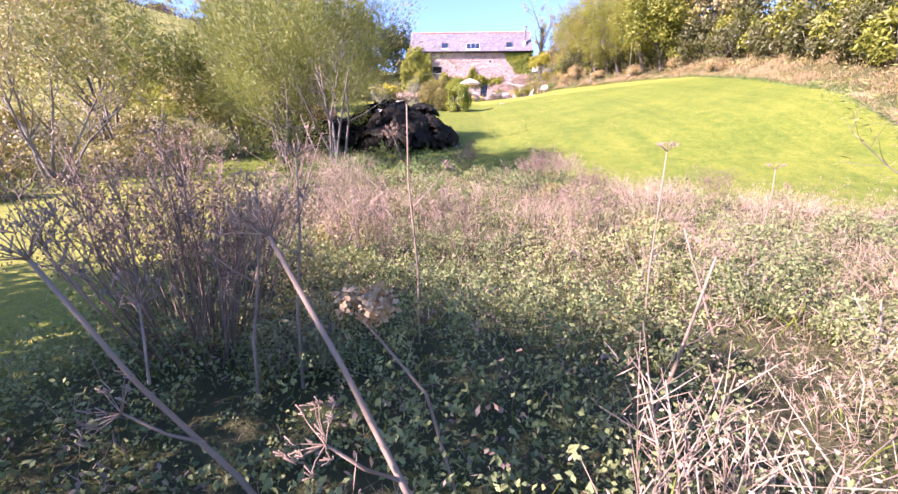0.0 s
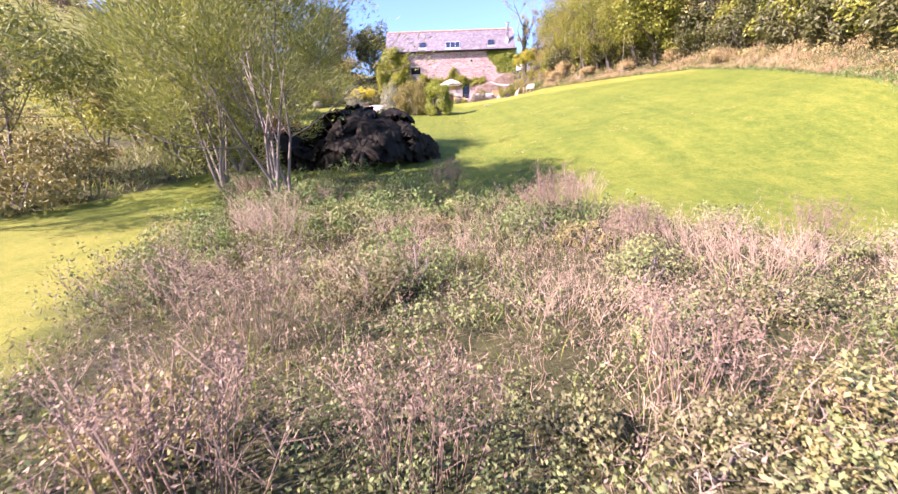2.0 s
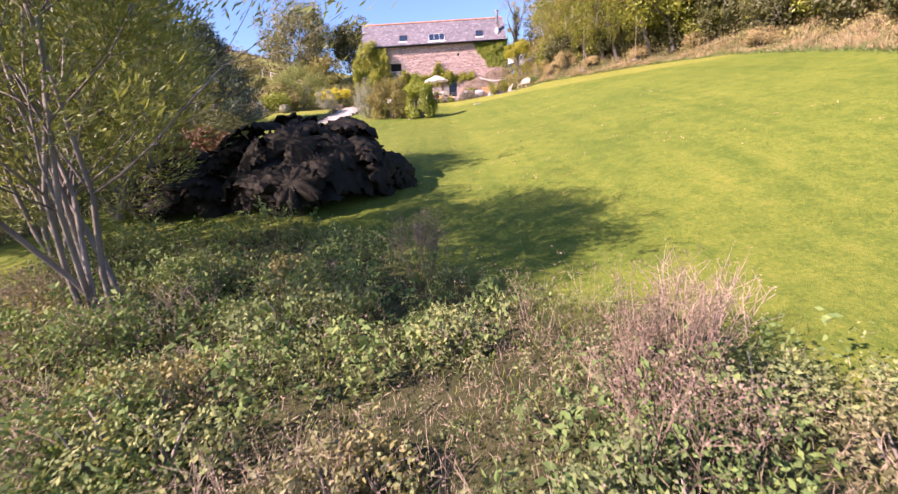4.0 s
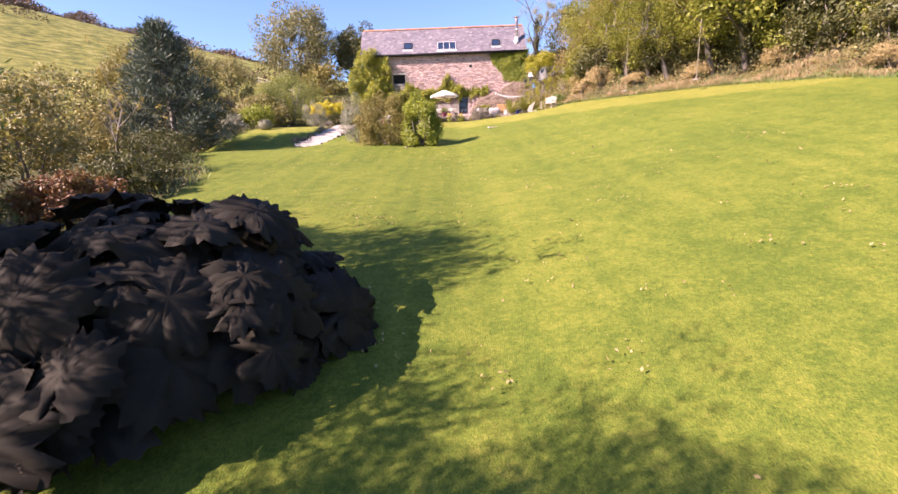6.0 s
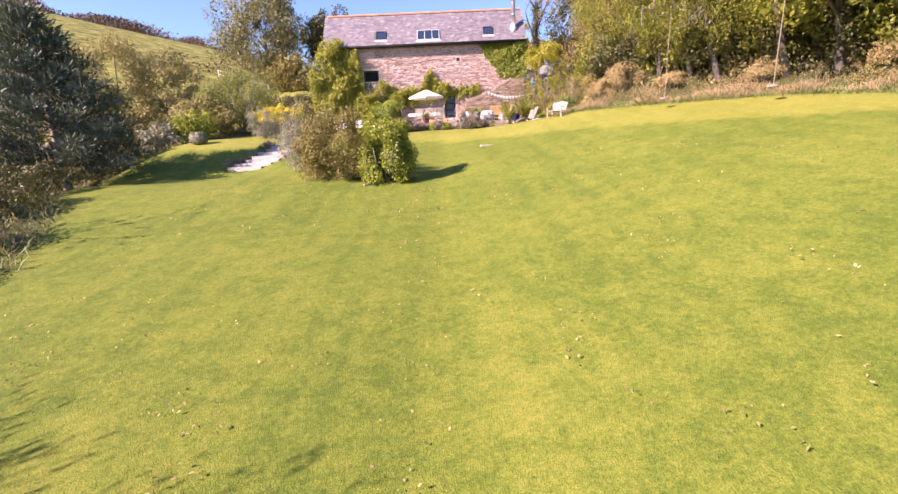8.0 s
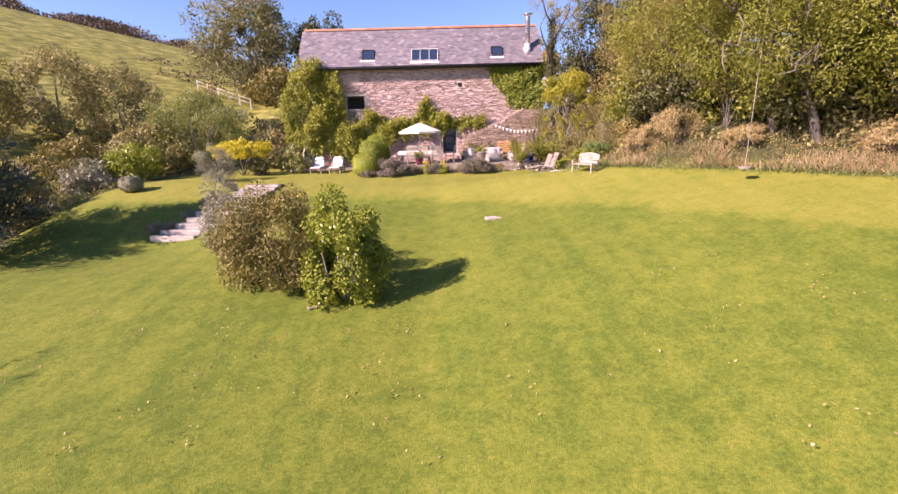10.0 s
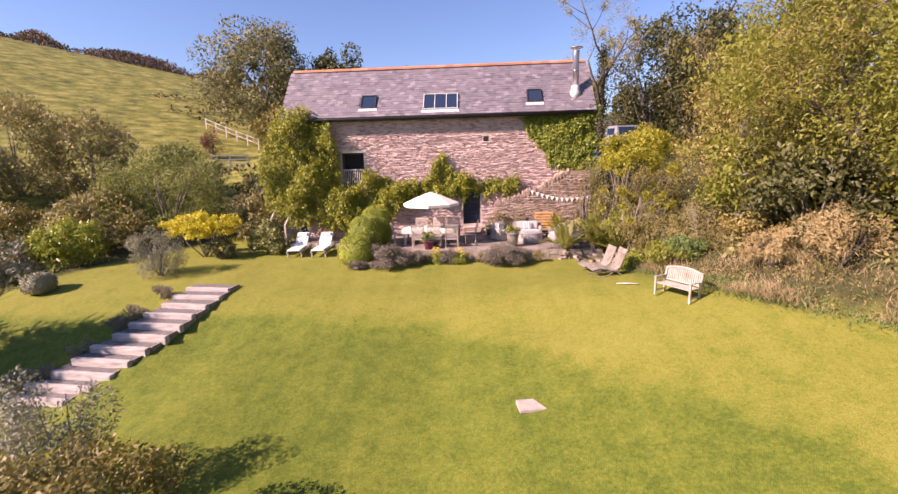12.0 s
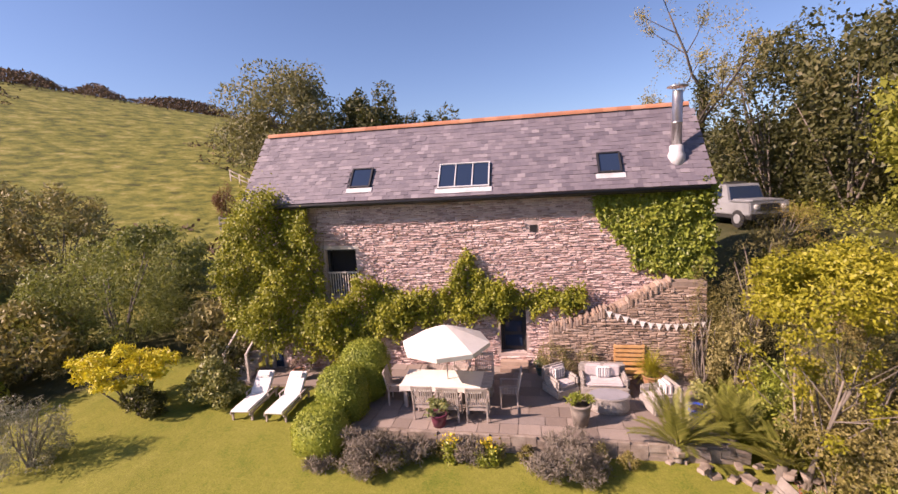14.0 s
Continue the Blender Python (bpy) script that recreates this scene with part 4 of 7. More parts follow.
def slat_chair(name, m, label, group):
    """A garden carver chair: slatted back and seat, arms and four legs."""
    e = thing(name, m, label, "chair", group)
    for x in (-0.27, 0.27):
        part("leg", box(x - 0.022, x + 0.022, -0.27, -0.225, 0, 0.62, 0.006), "teak", e)
        part("leg", box(x - 0.022, x + 0.022, 0.20, 0.245, 0, 0.5, 0.006), "teak", e)
        part("arm", box(x - 0.03, x + 0.03, -0.29, 0.26, 0.62, 0.648, 0.008), "teak", e)
    for i in range(6):
        part("seat_slat", box(-0.27, 0.27, -0.26 + i * 0.082, -0.19 + i * 0.082, 0.425, 0.445), "teak", e)
    part("front_apron", box(-0.26, 0.26, -0.26, -0.235, 0.36, 0.42), "teak", e)
    part("back_apron", box(-0.26, 0.26, 0.2, 0.225, 0.36, 0.42), "teak", e)
    tilt = pose(0, 0.22, 0.42, -12)
    for x in (-0.27, 0.27):
        part("back_post", box(x - 0.022, x + 0.022, -0.02, 0.02, 0, 0.64, 0.0, tilt), "teak", e)
    part("top_rail", box(-0.25, 0.25, -0.016, 0.016, 0.56, 0.64, 0.0, tilt), "teak", e)
    part("low_rail", box(-0.25, 0.25, -0.014, 0.014, 0.06, 0.11, 0.0, tilt), "teak", e)
    for i in range(8):
        x = -0.21 + i * 0.06
        part("back_slat", box(x - 0.018, x + 0.018, -0.008, 0.008, 0.11, 0.56, 0.0, tilt), "teak", e)
    return e


CH = "silvered teak slatted garden armchair drawn up to the table"
TX, TY = 2.15, 58.95
c0 = slat_chair("garden_chair", pose(TX - 0.52, TY - 0.86, TZ, 0, 0, 180), CH, "chairs round the table")
for x, y, r in ((0.2, -0.9, 178), (0.95, -0.88, 184), (-0.62, 0.9, 2), (0.2, 0.92, -3), (0.96, 0.9, 4), (-1.55, -0.1, 96), (1.78, 0.02, -88)):
    copy_thing(c0, pose(TX + x, TY + y, TZ, 0, 0, r))
tbl = thing("garden_table", pose(TX, TY, TZ), "long pale teak garden table with a slatted top", "table")
for i in range(9):
    part("plank", box(-1.32, 1.32, -0.5 + i * 0.112, -0.395 + i * 0.112, 0.72, 0.75, 0.006), "timber", tbl)
for x in (-1.2, 1.2):
    for y in (-0.4, 0.4):
        part("leg", box(x - 0.04, x + 0.04, y - 0.04, y + 0.04, 0, 0.68, 0.008), "teak", tbl)
bm = bmesh.new()
for y in (-0.42, 0.42):
    box_into(bm, -1.25, 1.25, y - 0.015, y + 0.015, 0.62, 0.715)
for x in (-1.2, 1.2):
    box_into(bm, x - 0.015, x + 0.015, -0.4, 0.4, 0.62, 0.715)
part("apron", bm, "teak", tbl)
cloth = thing("tablecloth", pose(TX, TY, TZ), "cream tablecloth spread over most of the garden table", "tablecloth")
bm = bmesh.new()
bmesh.ops.create_grid(bm, x_segments=44, y_segments=26, size=1.0)
for v in bm.verts:
    x, y = v.co.x * 1.25 - 0.24, v.co.y * 0.72
    over = max(abs(y) - 0.515, 0.0) + max(-1.335 - x, 0.0)
    fold = 0.016 * math.sin(9 * x + 2.0 * y) * min(over * 8, 1.0)
    v.co.x = max(x, -1.345) + (fold if x < -1.3 else 0.0)
    v.co.y = math.copysign(min(abs(y), 0.525), y) + (fold if abs(y) > 0.51 else 0.0)
    v.co.z = 0.756 - over + 0.004 * noise.noise(Vector((x * 6, y * 6, 0))) * (over == 0)
bmesh.ops.solidify(bm, geom=bm.faces[:], thickness=0.003)
part("cloth", bm, "canvas", cloth)


def parasol(x, y, z, top, r):
    e = thing("parasol", pose(x, y, z), "open cream canvas parasol on a timber pole through the table", "parasol")
    v, f = lathe([(0.02, 0.0), (0.024, top - 0.05), (0.0, top + 0.06)], 10)
    link_mesh("pole", v, f, "teak", e, smooth=True)
    v, f = lathe([(0.0, 0.0), (0.26, 0.0), (0.26, 0.06), (0.06, 0.1), (0.05, 0.25), (0.0, 0.25)], 16)
    link_mesh("base", v, f, "black", e, smooth=True)
    bm = bmesh.new()
    n, rings = 8, 5
    grid = []
    for i in range(rings + 1):
        q = i / rings
        row = []
        for k in range(n * 4):
            a = 2 * math.pi * k / (n * 4)
            w = (k % 4) / 4
            sag = 1.0
            cosr = math.cos(math.pi / n) / math.cos((a % (2 * math.pi / n)) - math.pi / n)
            row.append(bm.verts.new((r * q * cosr * sag * math.cos(a), r * q * cosr * sag * math.sin(a), top - 0.5 * q ** 1.15)))
        grid.append(row)
    for i in range(rings):
        for k in range(n * 4):
            j = (k + 1) % (n * 4)
            bm.faces.new((grid[i][k], grid[i + 1][k], grid[i + 1][j], grid[i][j]))
    edge = bmesh.ops.extrude_edge_only(bm, edges=[e2 for e2 in bm.edges if e2.is_boundary and max(v2.co.xy.length for v2 in e2.verts) > r * 0.6])
    for v2 in [g for g in edge["geom"] if isinstance(g, bmesh.types.BMVert)]:
        v2.co.z -= 0.12
    part("canopy", bm, "canvas", e)
    for k in range(n):
        a = 2 * math.pi * k / n
        tb = Tubes(4)
        tb.add([(0, 0, top - 0.03), (r * 0.97 * math.cos(a), r * 0.97 * math.sin(a), top - 0.52)], [0.012, 0.01])
        tb.make("rib", "teak", e)
    return e


parasol(2.15, 58.85, TZ, 2.4, 1.28)


def sun_lounger(m):
    e = thing("sun_lounger", m, "white cushioned timber sun lounger with a raised head", "sun lounger", "loungers on the lawn")
    for x in (-0.31, 0.31):
        part("side_rail", box(x - 0.02, x + 0.02, 0, 1.85, 0.22, 0.3, 0.006), "teak", e)
        for y in (0.12, 1.6):
            part("leg", box(x - 0.03, x + 0.03, y - 0.03, y + 0.03, 0, 0.22, 0.006), "teak", e)
    part("mattress", box(-0.3, 0.3, -0.03, 1.12, 0.305, 0.385, 0.03), "cushion", e)
    t = pose(0, 1.13, 0.31, 42)
    part("back_cushion", box(-0.3, 0.3, 0, 0.82, 0.0, 0.08, 0.03, t), "cushion", e)
    part("back_frame", box(-0.29, 0.29, 0, 0.8, -0.04, -0.005, 0.005, t), "teak", e)
    part("pillow", box(-0.22, 0.22, 0.56, 0.78, 0.085, 0.15, 0.03, t), "cushion", e)
    for x in (-0.36, 0.36):
        part("armrest", box(x - 0.03, x + 0.03, 0.95, 1.4, 0.44, 0.465, 0.008), "teak", e)
        part("arm_post", box(x - 0.018, x + 0.018, 1.0, 1.04, 0.24, 0.44), "teak", e)
    return e


sun_lounger(pose(-4.15, 57.95, gz(-4.15, 58.6), 0, 0, 4))
sun_lounger(pose(-3.02, 57.95, gz(-3.0, 58.6), 0, 0, 2))


def garden_bench(m):
    e = thing("garden_bench", m, "pale weathered slatted teak bench at the lawn's edge", "bench")
    L = 0.62
    for x in (-L, L):
        part("front_leg", box(x - 0.03, x + 0.03, -0.29, -0.23, 0, 0.62, 0.006), "teak", e)
        part("back_leg", box(x - 0.03, x + 0.03, 0.2, 0.26, 0, 0.44, 0.006), "teak", e)
        part("arm", box(x - 0.035, x + 0.035, -0.31, 0.28, 0.62, 0.652, 0.01), "teak", e)
        part("stretcher", box(x - 0.018, x + 0.018, -0.23, 0.2, 0.14, 0.18), "teak", e)
    for i in range(6):
        part("seat_slat", box(-L, L, -0.29 + i * 0.085, -0.215 + i * 0.085, 0.42, 0.445, 0.005), "teak", e)
    tilt = pose(0, 0.22, 0.43, -12)
    for x in (-L, L):
        part("back_post", box(x - 0.03, x + 0.03, -0.025, 0.025, 0, 0.5, 0.006, tilt), "teak", e)
    tb = Tubes(8)
    tb.add([tilt @ Vector((-L + 0.02 + (2 * L - 0.04) * k / 10, 0, 0.47 + 0.09 * math.sin(math.pi * k / 10))) for k in range(11)], [0.038] * 11)
    tb.make("top_rail", "teak", e)
    part("low_rail", box(-L + 0.03, L - 0.03, -0.015, 0.015, 0.05, 0.1, 0.005, tilt), "teak", e)
    for i in range(17):
        x = -L + 0.08 + i * (2 * L - 0.16) / 16
        part("back_slat", box(x - 0.02, x + 0.02, -0.008, 0.008, 0.1, 0.46 + 0.09 * math.sin(math.pi * (i + 0.6) / 17), 0.0, tilt), "teak", e)
    return e


garden_bench(pose(9.85, 51.08, gz(9.85, 51.08), 0, 0, -58) @ Matrix.Scale(0.85, 4))


def recliner(m):
    """A curved slatted chair: a low seat that sweeps up into a long back."""
    e = thing("slatted_recliner", m, "weathered timber slatted recliner with a curved seat", "garden chair", "recliners by the bank")
    pts = [(-0.62, 0.30), (-0.35, 0.36), (-0.1, 0.33), (0.1, 0.26), (0.28, 0.27), (0.42, 0.42), (0.52, 0.66), (0.61, 0.90), (0.69, 1.10)]
    for i in range(len(pts) - 1):
        for q in (0.0, 0.33, 0.67):
            x = pts[i][0] * (1 - q) + pts[i + 1][0] * q
            z = pts[i][1] * (1 - q) + pts[i + 1][1] * q
            a = math.degrees(math.atan2(pts[i + 1][1] - pts[i][1], pts[i + 1][0] - pts[i][0]))
            part("slat", box(-0.036, 0.036, -0.36, 0.36, -0.012, 0.012, 0.0, pose(x, 0, z, 0, -a, 0)), "old_timber", e)
    for y in (-0.31, 0.31):
        tb = Tubes(5)
        tb.add([(x, y, z - 0.03) for x, z in pts], [0.025] * len(pts))
        tb.make("side_rail", "old_timber", e)
        tb = Tubes(5)
        tb.add([(-0.5, y, 0.02), (0.0, y, 0.06), (0.42, y, 0.4)], [0.024] * 3)
        tb.make("front_leg", "old_timber", e)
        tb = Tubes(5)
        tb.add([(0.62, y, 0.0), (0.3, y, 0.22), (-0.1, y, 0.3)], [0.024] * 3)
        tb.make("back_leg", "old_timber", e)
    return e


recliner(pose(8.7, 55.2, gz(8.7, 55.2), 0, 0, 8) @ Matrix.Scale(0.9, 4))
recliner(pose(8.78, 54.25, gz(8.78, 54.25), 0, 0, 5) @ Matrix.Scale(0.9, 4))
tb = Tubes(6)
tb.add([(8.7, 52.75, gz(8.7, 52.75) + 0.03), (9.0, 52.55, gz(9.0, 52.55) + 0.05), (9.3, 52.42, gz(9.3, 52.42) + 0.03)], [0.02, 0.026, 0.018])
tagged(tb.make("stick", "timber"), "pale bare stick lying on the grass", "stick")


def rattan_seat(name, m, w, label, category, pads):
    e = thing(name, m, label, category, "rattan lounge set")
    part("base", box(-w / 2, w / 2, -0.4, 0.38, 0.03, 0.32, 0.04), "rattan", e)
    part("back", box(-w / 2, w / 2, 0.26, 0.42, 0.32, 0.8, 0.06), "rattan", e)
    for s in (-1, 1):
        a, b = sorted((s * w / 2, s * (w / 2 - 0.14)))
        part("arm", box(a, b, -0.38, 0.26, 0.32, 0.6, 0.05), "rattan", e)
    part("seat_cushion", box(-w / 2 + 0.15, w / 2 - 0.15, -0.38, 0.25, 0.325, 0.44, 0.04), "grey_cushion", e)
    step = (w - 0.32) / pads
    for i in range(pads):
        c = -w / 2 + 0.16 + step * (i + 0.5)
        part("back_cushion", box(c - step / 2 + 0.01, c + step / 2 - 0.01, 0.1, 0.24, 0.445, 0.82, 0.05), "grey_cushion", e)
    p = part("scatter_cushion", box(-0.2, 0.2, 0.0, 0.09, 0.45, 0.8, 0.04), "cushion", e, "white scatter cushion with dark stripes")
    bm = bmesh.new()
    for x in (-0.13, -0.08, 0.0, 0.08, 0.13):
        box_into(bm, x - 0.012, x + 0.012, -0.004, 0.0, 0.48, 0.77)
    part("stripe", bm, "stripe", p)
    return e


rattan_seat("rattan_sofa", pose(6.65, 59.9, TZ), 1.35, "grey rattan two-seat sofa with mauve cushions", "sofa", 2)
rattan_seat("rattan_armchair", pose(5.4, 59.75, TZ, 0, 0, 35), 0.82, "grey rattan armchair with a striped cushion", "armchair", 1)
rattan_seat("rattan_armchair", pose(8.0, 59.0, TZ, 0, 0, -75), 0.82, "grey rattan armchair with a white cushion turned inwards", "armchair", 1)
ct = thing("coffee_table", pose(6.65, 58.85, TZ), "low oval grey rattan table with a glass top", "table", "rattan lounge set")
v, f = lathe([(0.0, 0.02), (0.44, 0.02), (0.47, 0.1), (0.46, 0.4), (0.48, 0.42), (0.48, 0.45), (0.0, 0.45)], 24)
link_mesh("body", [(x * 1.15, y * 0.75, z) for x, y, z in v], f, "rattan", ct, smooth=False)
v, f = lathe([(0.0, 0.455), (0.45, 0.455), (0.45, 0.47), (0.0, 0.47)], 24)
link_mesh("glass_top", [(x * 1.15, y * 0.75, z) for x, y, z in v], f, "table_glass", ct)


def pot(name, x, y, z, r, h, mat, label, plant, n=500, leaf=0.08, ph=0.35, seed=0):
    e = thing(name, pose(x, y, z), label, "plant pot")
    v, f = lathe([(0.0, 0.0), (r * 0.68, 0.0), (r * 0.95, h * 0.7), (r, h * 0.9), (r * 1.08, h * 0.92), (r * 1.08, h), (r * 0.9, h), (r * 0.88, h * 0.9), (0.0, h * 0.9)], 18)
    link_mesh("pot", v, f, mat, e, smooth=True)
    v, f = lathe([(0.0, h * 0.92), (r * 0.88, h * 0.905)], 16)
    link_mesh("earth", v, f, "soil", e)
    rng = np.random.default_rng(seed)
    p, o = clumps(n, (r * 1.3, r * 1.3, ph), rng, 10, 0.45, -0.2)
    p[:, 2] = np.maximum(p[:, 2] + h + ph * 0.45, h * 0.95)
    quads_mesh("plant", leaves(p, leaf, rng, 0.5, 0.0, o), plant, e)
    return e


pot("plum_pot", 2.1, 57.65, TZ, 0.23, 0.36, "purple_pot", "plum glazed pot with a wispy green plant", "weed", 350, 0.12, 0.3, 31)
pot("barrel_planter", 5.8, 58.0, TZ, 0.27, 0.62, "old_timber", "weathered half-barrel planter with green leaves", "green", 700, 0.07, 0.2, 32)
pot("blue_pot", 8.75, 58.4, TZ, 0.26, 0.42, "blue_pot", "bright blue glazed pot with yellow-green leaves", "variegated", 700, 0.1, 0.5, 33)
pot("teal_pot", 4.85, 61.0, TZ, 0.17, 0.3, "teal_pot", "small teal glazed pot by the door", "weed", 250, 0.07, 0.18, 34)
pot("terracotta_pot", -3.65, 60.6, 6.2, 0.2, 0.4, "terracotta", "terracotta pot with a twiggy plant by the wall", "dead", 300, 0.08, 0.3, 35)
def grass_spray(parent, z, n, length, width, mat, seed, up=1.2):
    """Arching blades that spread from one crown, each a tapering strip."""
    rng = np.random.default_rng(seed)
    a, el = rng.uniform(0, 6.283, n), rng.uniform(0.6, 1.5, n) * up / 1.2
    d = np.stack([np.cos(a) * np.cos(el), np.sin(a) * np.cos(el), np.sin(el)], -1)
    side = np.stack([-np.sin(a), np.cos(a), np.zeros(n)], -1) * width
    L = (length * rng.uniform(0.6, 1.1, n))[:, None]
    p = np.stack([rng.normal(size=n) * 0.04, rng.normal(size=n) * 0.04, np.full(n, z)], -1)
    quads = []
    for k in range(5):
        w0, w1 = 1 - 0.17 * k, 0.83 - 0.17 * k
        q = p + d * L / 5
        quads.append(np.stack([p - side * w0, p + side * w0, q + side * w1, q - side * w1], 1))
        p = q
        d = unit(d + np.array([0, 0, -0.34]))
    return tagged(quads_mesh("blade", np.concatenate(quads), mat, parent), kind="stuff")


e = pot("planter", 8.1, 60.3, TZ, 0.26, 0.4, "terracotta", "terracotta planter with feathery yellow-green grass", "olive", 120, 0.06, 0.1, 36)
grass_spray(e, 0.38, 420, 1.0, 0.007, "yellow_green", 37)
for x, y, s_ in ((5.0, 60.75, 38), (5.6, 60.65, 39), (6.3, 60.6, 40)):
    e = thing("wall_plant", pose(x, y, TZ), "wispy straw-coloured plant growing against the wall", "plant", "plants by the stair wall")
    grass_spray(e, 0.0, 130, 1.35, 0.006, "hedge", s_, 1.5)
    rng = np.random.default_rng(s_)
    p, o = clumps(700, (0.34, 0.2, 0.55), rng, 16, 0.3, -0.6)
    quads_mesh("foliage", leaves(p + np.array([0, 0, 0.75]), 0.055, rng, 0.35, 0.2, o), "hedge", e)
ob = thing("orange_slat_seat", pose(7.55, 60.7, TZ), "orange pine slatted seat against the wall", "bench")
for i in range(5):
    part("back_slat", box(-0.45, 0.45, 0.02, 0.045, 0.5 + i * 0.14, 0.6 + i * 0.14, 0.006), "orange_wood", ob)
for i in range(4):
    part("seat_slat", box(-0.45, 0.45, -0.42 + i * 0.105, -0.33 + i * 0.105, 0.42, 0.445, 0.006), "orange_wood", ob)
for x in (-0.42, 0.42):
    part("leg", box(x - 0.03, x + 0.03, -0.42, -0.36, 0, 0.42), "orange_wood", ob)
    part("leg", box(x - 0.03, x + 0.03, 0.05, 0.1, 0, 1.16), "orange_wood", ob)

# ---- sleeper steps down the lawn ----
STEPS = [(-5.72 - 0.017 * k * k, 53.85 - 0.68 * k + 0.016 * k * k) for k in range(11)]
for k, (x, y) in enumerate(STEPS):
    z = gz(x + 0.2, y + 0.42) + 0.075
    s = thing("sleeper_step", pose(x, y, z, 0, 0, -6), "weathered pale timber sleeper set as a garden step", "step", "sleeper steps")
    w = 0.88 + 0.014 * k
    part("sleeper", box(-w - 0.07 * math.sin(k * 2.3), w + 0.06 * math.sin(k * 1.7), -0.09, 0.09, -0.26, 0.0, 0.018, pose(0, 0, 0, 0, 0, 1.6 * math.sin(k * 3.1))), "sleeper", s)
    part("gravel", box(-w, w - 0.06, 0.11, 0.56, -0.3, -0.03, 0.0), "gravel", s, "grey gravel tread")
    part("side_board", box(w - 0.07, w, 0.1, 0.6, -0.4, -0.01, 0.006), "old_timber", s)
slab = thing("stone_slab", pose(5.42, 47.62, gz(5.42, 47.62), 0, 0, 8), "pale stone slab let into the lawn", "slab")
part("slab", box(-0.33, 0.33, -0.22, 0.22, -0.05, 0.03, 0.012), "teak", slab)
slab2 = thing("stone_slab", pose(0.2, 41.85, gz(0.2, 41.85), 0, 0, 30), "small flat stone lying by the bushes", "slab")
part("slab", box(-0.2, 0.2, -0.1, 0.1, -0.04, 0.03, 0.012), "rock", slab2)


def rope_swing(x, y, z_seat, z_top, label):
    e = thing("rope_swing", pose(x, y, z_seat), label, "swing", "rope swings")
    v, f = lathe([(0.0, -0.04), (0.19, -0.04), (0.2, 0.0), (0.19, 0.03), (0.0, 0.03)], 18)
    link_mesh("seat", v, f, "old_timber", e)
    tb = Tubes(6)
    tb.add([(0, 0, -0.06), (0.01, 0, (z_top - z_seat) * 0.5), (0.05, 0.02, z_top - z_seat)], [0.013, 0.012, 0.012])
    tb.make("rope", "rope", e)
    v, f = lathe([(0.0, -0.12), (0.04, -0.1), (0.035, -0.05), (0.0, -0.04)], 8)
    link_mesh("knot", v, f, "rope", e)


rope_swing(13.45, 45.8, 6.85, 12.2, "round timber seat hanging on a single rope from a branch")
rope_swing(15.9, 42.3, 6.95, 12.0, "timber seat hanging on a rope under the trees")

# ---- planting by the barn and on the lawn ----
def clipped_blob(name, lobes, n, leaf, mat, label, seed):
    """Clipped evergreen: smooth lobes thick with small leaves."""
    rng = np.random.default_rng(seed)
    x0, y0, z0 = lobes[0][0], lobes[0][1], gz(lobes[0][0], lobes[0][1])
    e = thing(name, pose(x0, y0, z0), label, "topiary")
    P, O = [], []
    tot = sum(l[3] * l[4] for l in lobes)
    for (cx, cy, cz, rx, rz) in lobes:
        k = int(n * rx * rz / tot)
        d = unit(rng.normal(size=(k, 3)))
        d[:, 2] = np.where(d[:, 2] < -0.55, -d[:, 2], d[:, 2])
        r = rng.uniform(0.9, 1.0, (k, 1))
        sq = np.sign(d) * np.abs(d) ** 0.8
        P.append(sq * r * np.array([rx, rx, rz]) * (1 + 0.03 * rng.normal(size=(k, 1))) + np.array([cx - x0, cy - y0, cz - z0]))
        O.append(d)
    P, O = np.concatenate(P), np.concatenate(O)
    ok = P[:, 2] > 0
    quads_mesh("foliage", leaves(P[ok], leaf, rng, 0.6, 0.0, O[ok] * 1.5), mat, e)
    tb = Tubes(6)
    for (cx, cy, cz, rx, rz) in lobes:
        tb.add([(cx - x0, cy - y0, -0.1), (cx - x0, cy - y0, cz - z0 + rz * 0.5)], [0.06, 0.03])
    tagged(tb.make("branch", "bark", e), kind="stuff")
    bm = bmesh.new()
    for (cx, cy, cz, rx, rz) in lobes:
        r = bmesh.ops.create_icosphere(bm, subdivisions=3, radius=1.0)
        for v in r["verts"]:
            c = v.co
            v.co = Vector([math.copysign(abs(q) ** 0.8, q) for q in c])
            k = 0.93 + 0.05 * noise.noise(v.co * 5)
            v.co = Vector((v.co.x * rx * k + cx - x0, v.co.y * rx * k + cy - y0, max(v.co.z * rz * k + cz - z0, -0.05)))
    part("inner_growth", bm, mat, e, smooth=True)
    return e


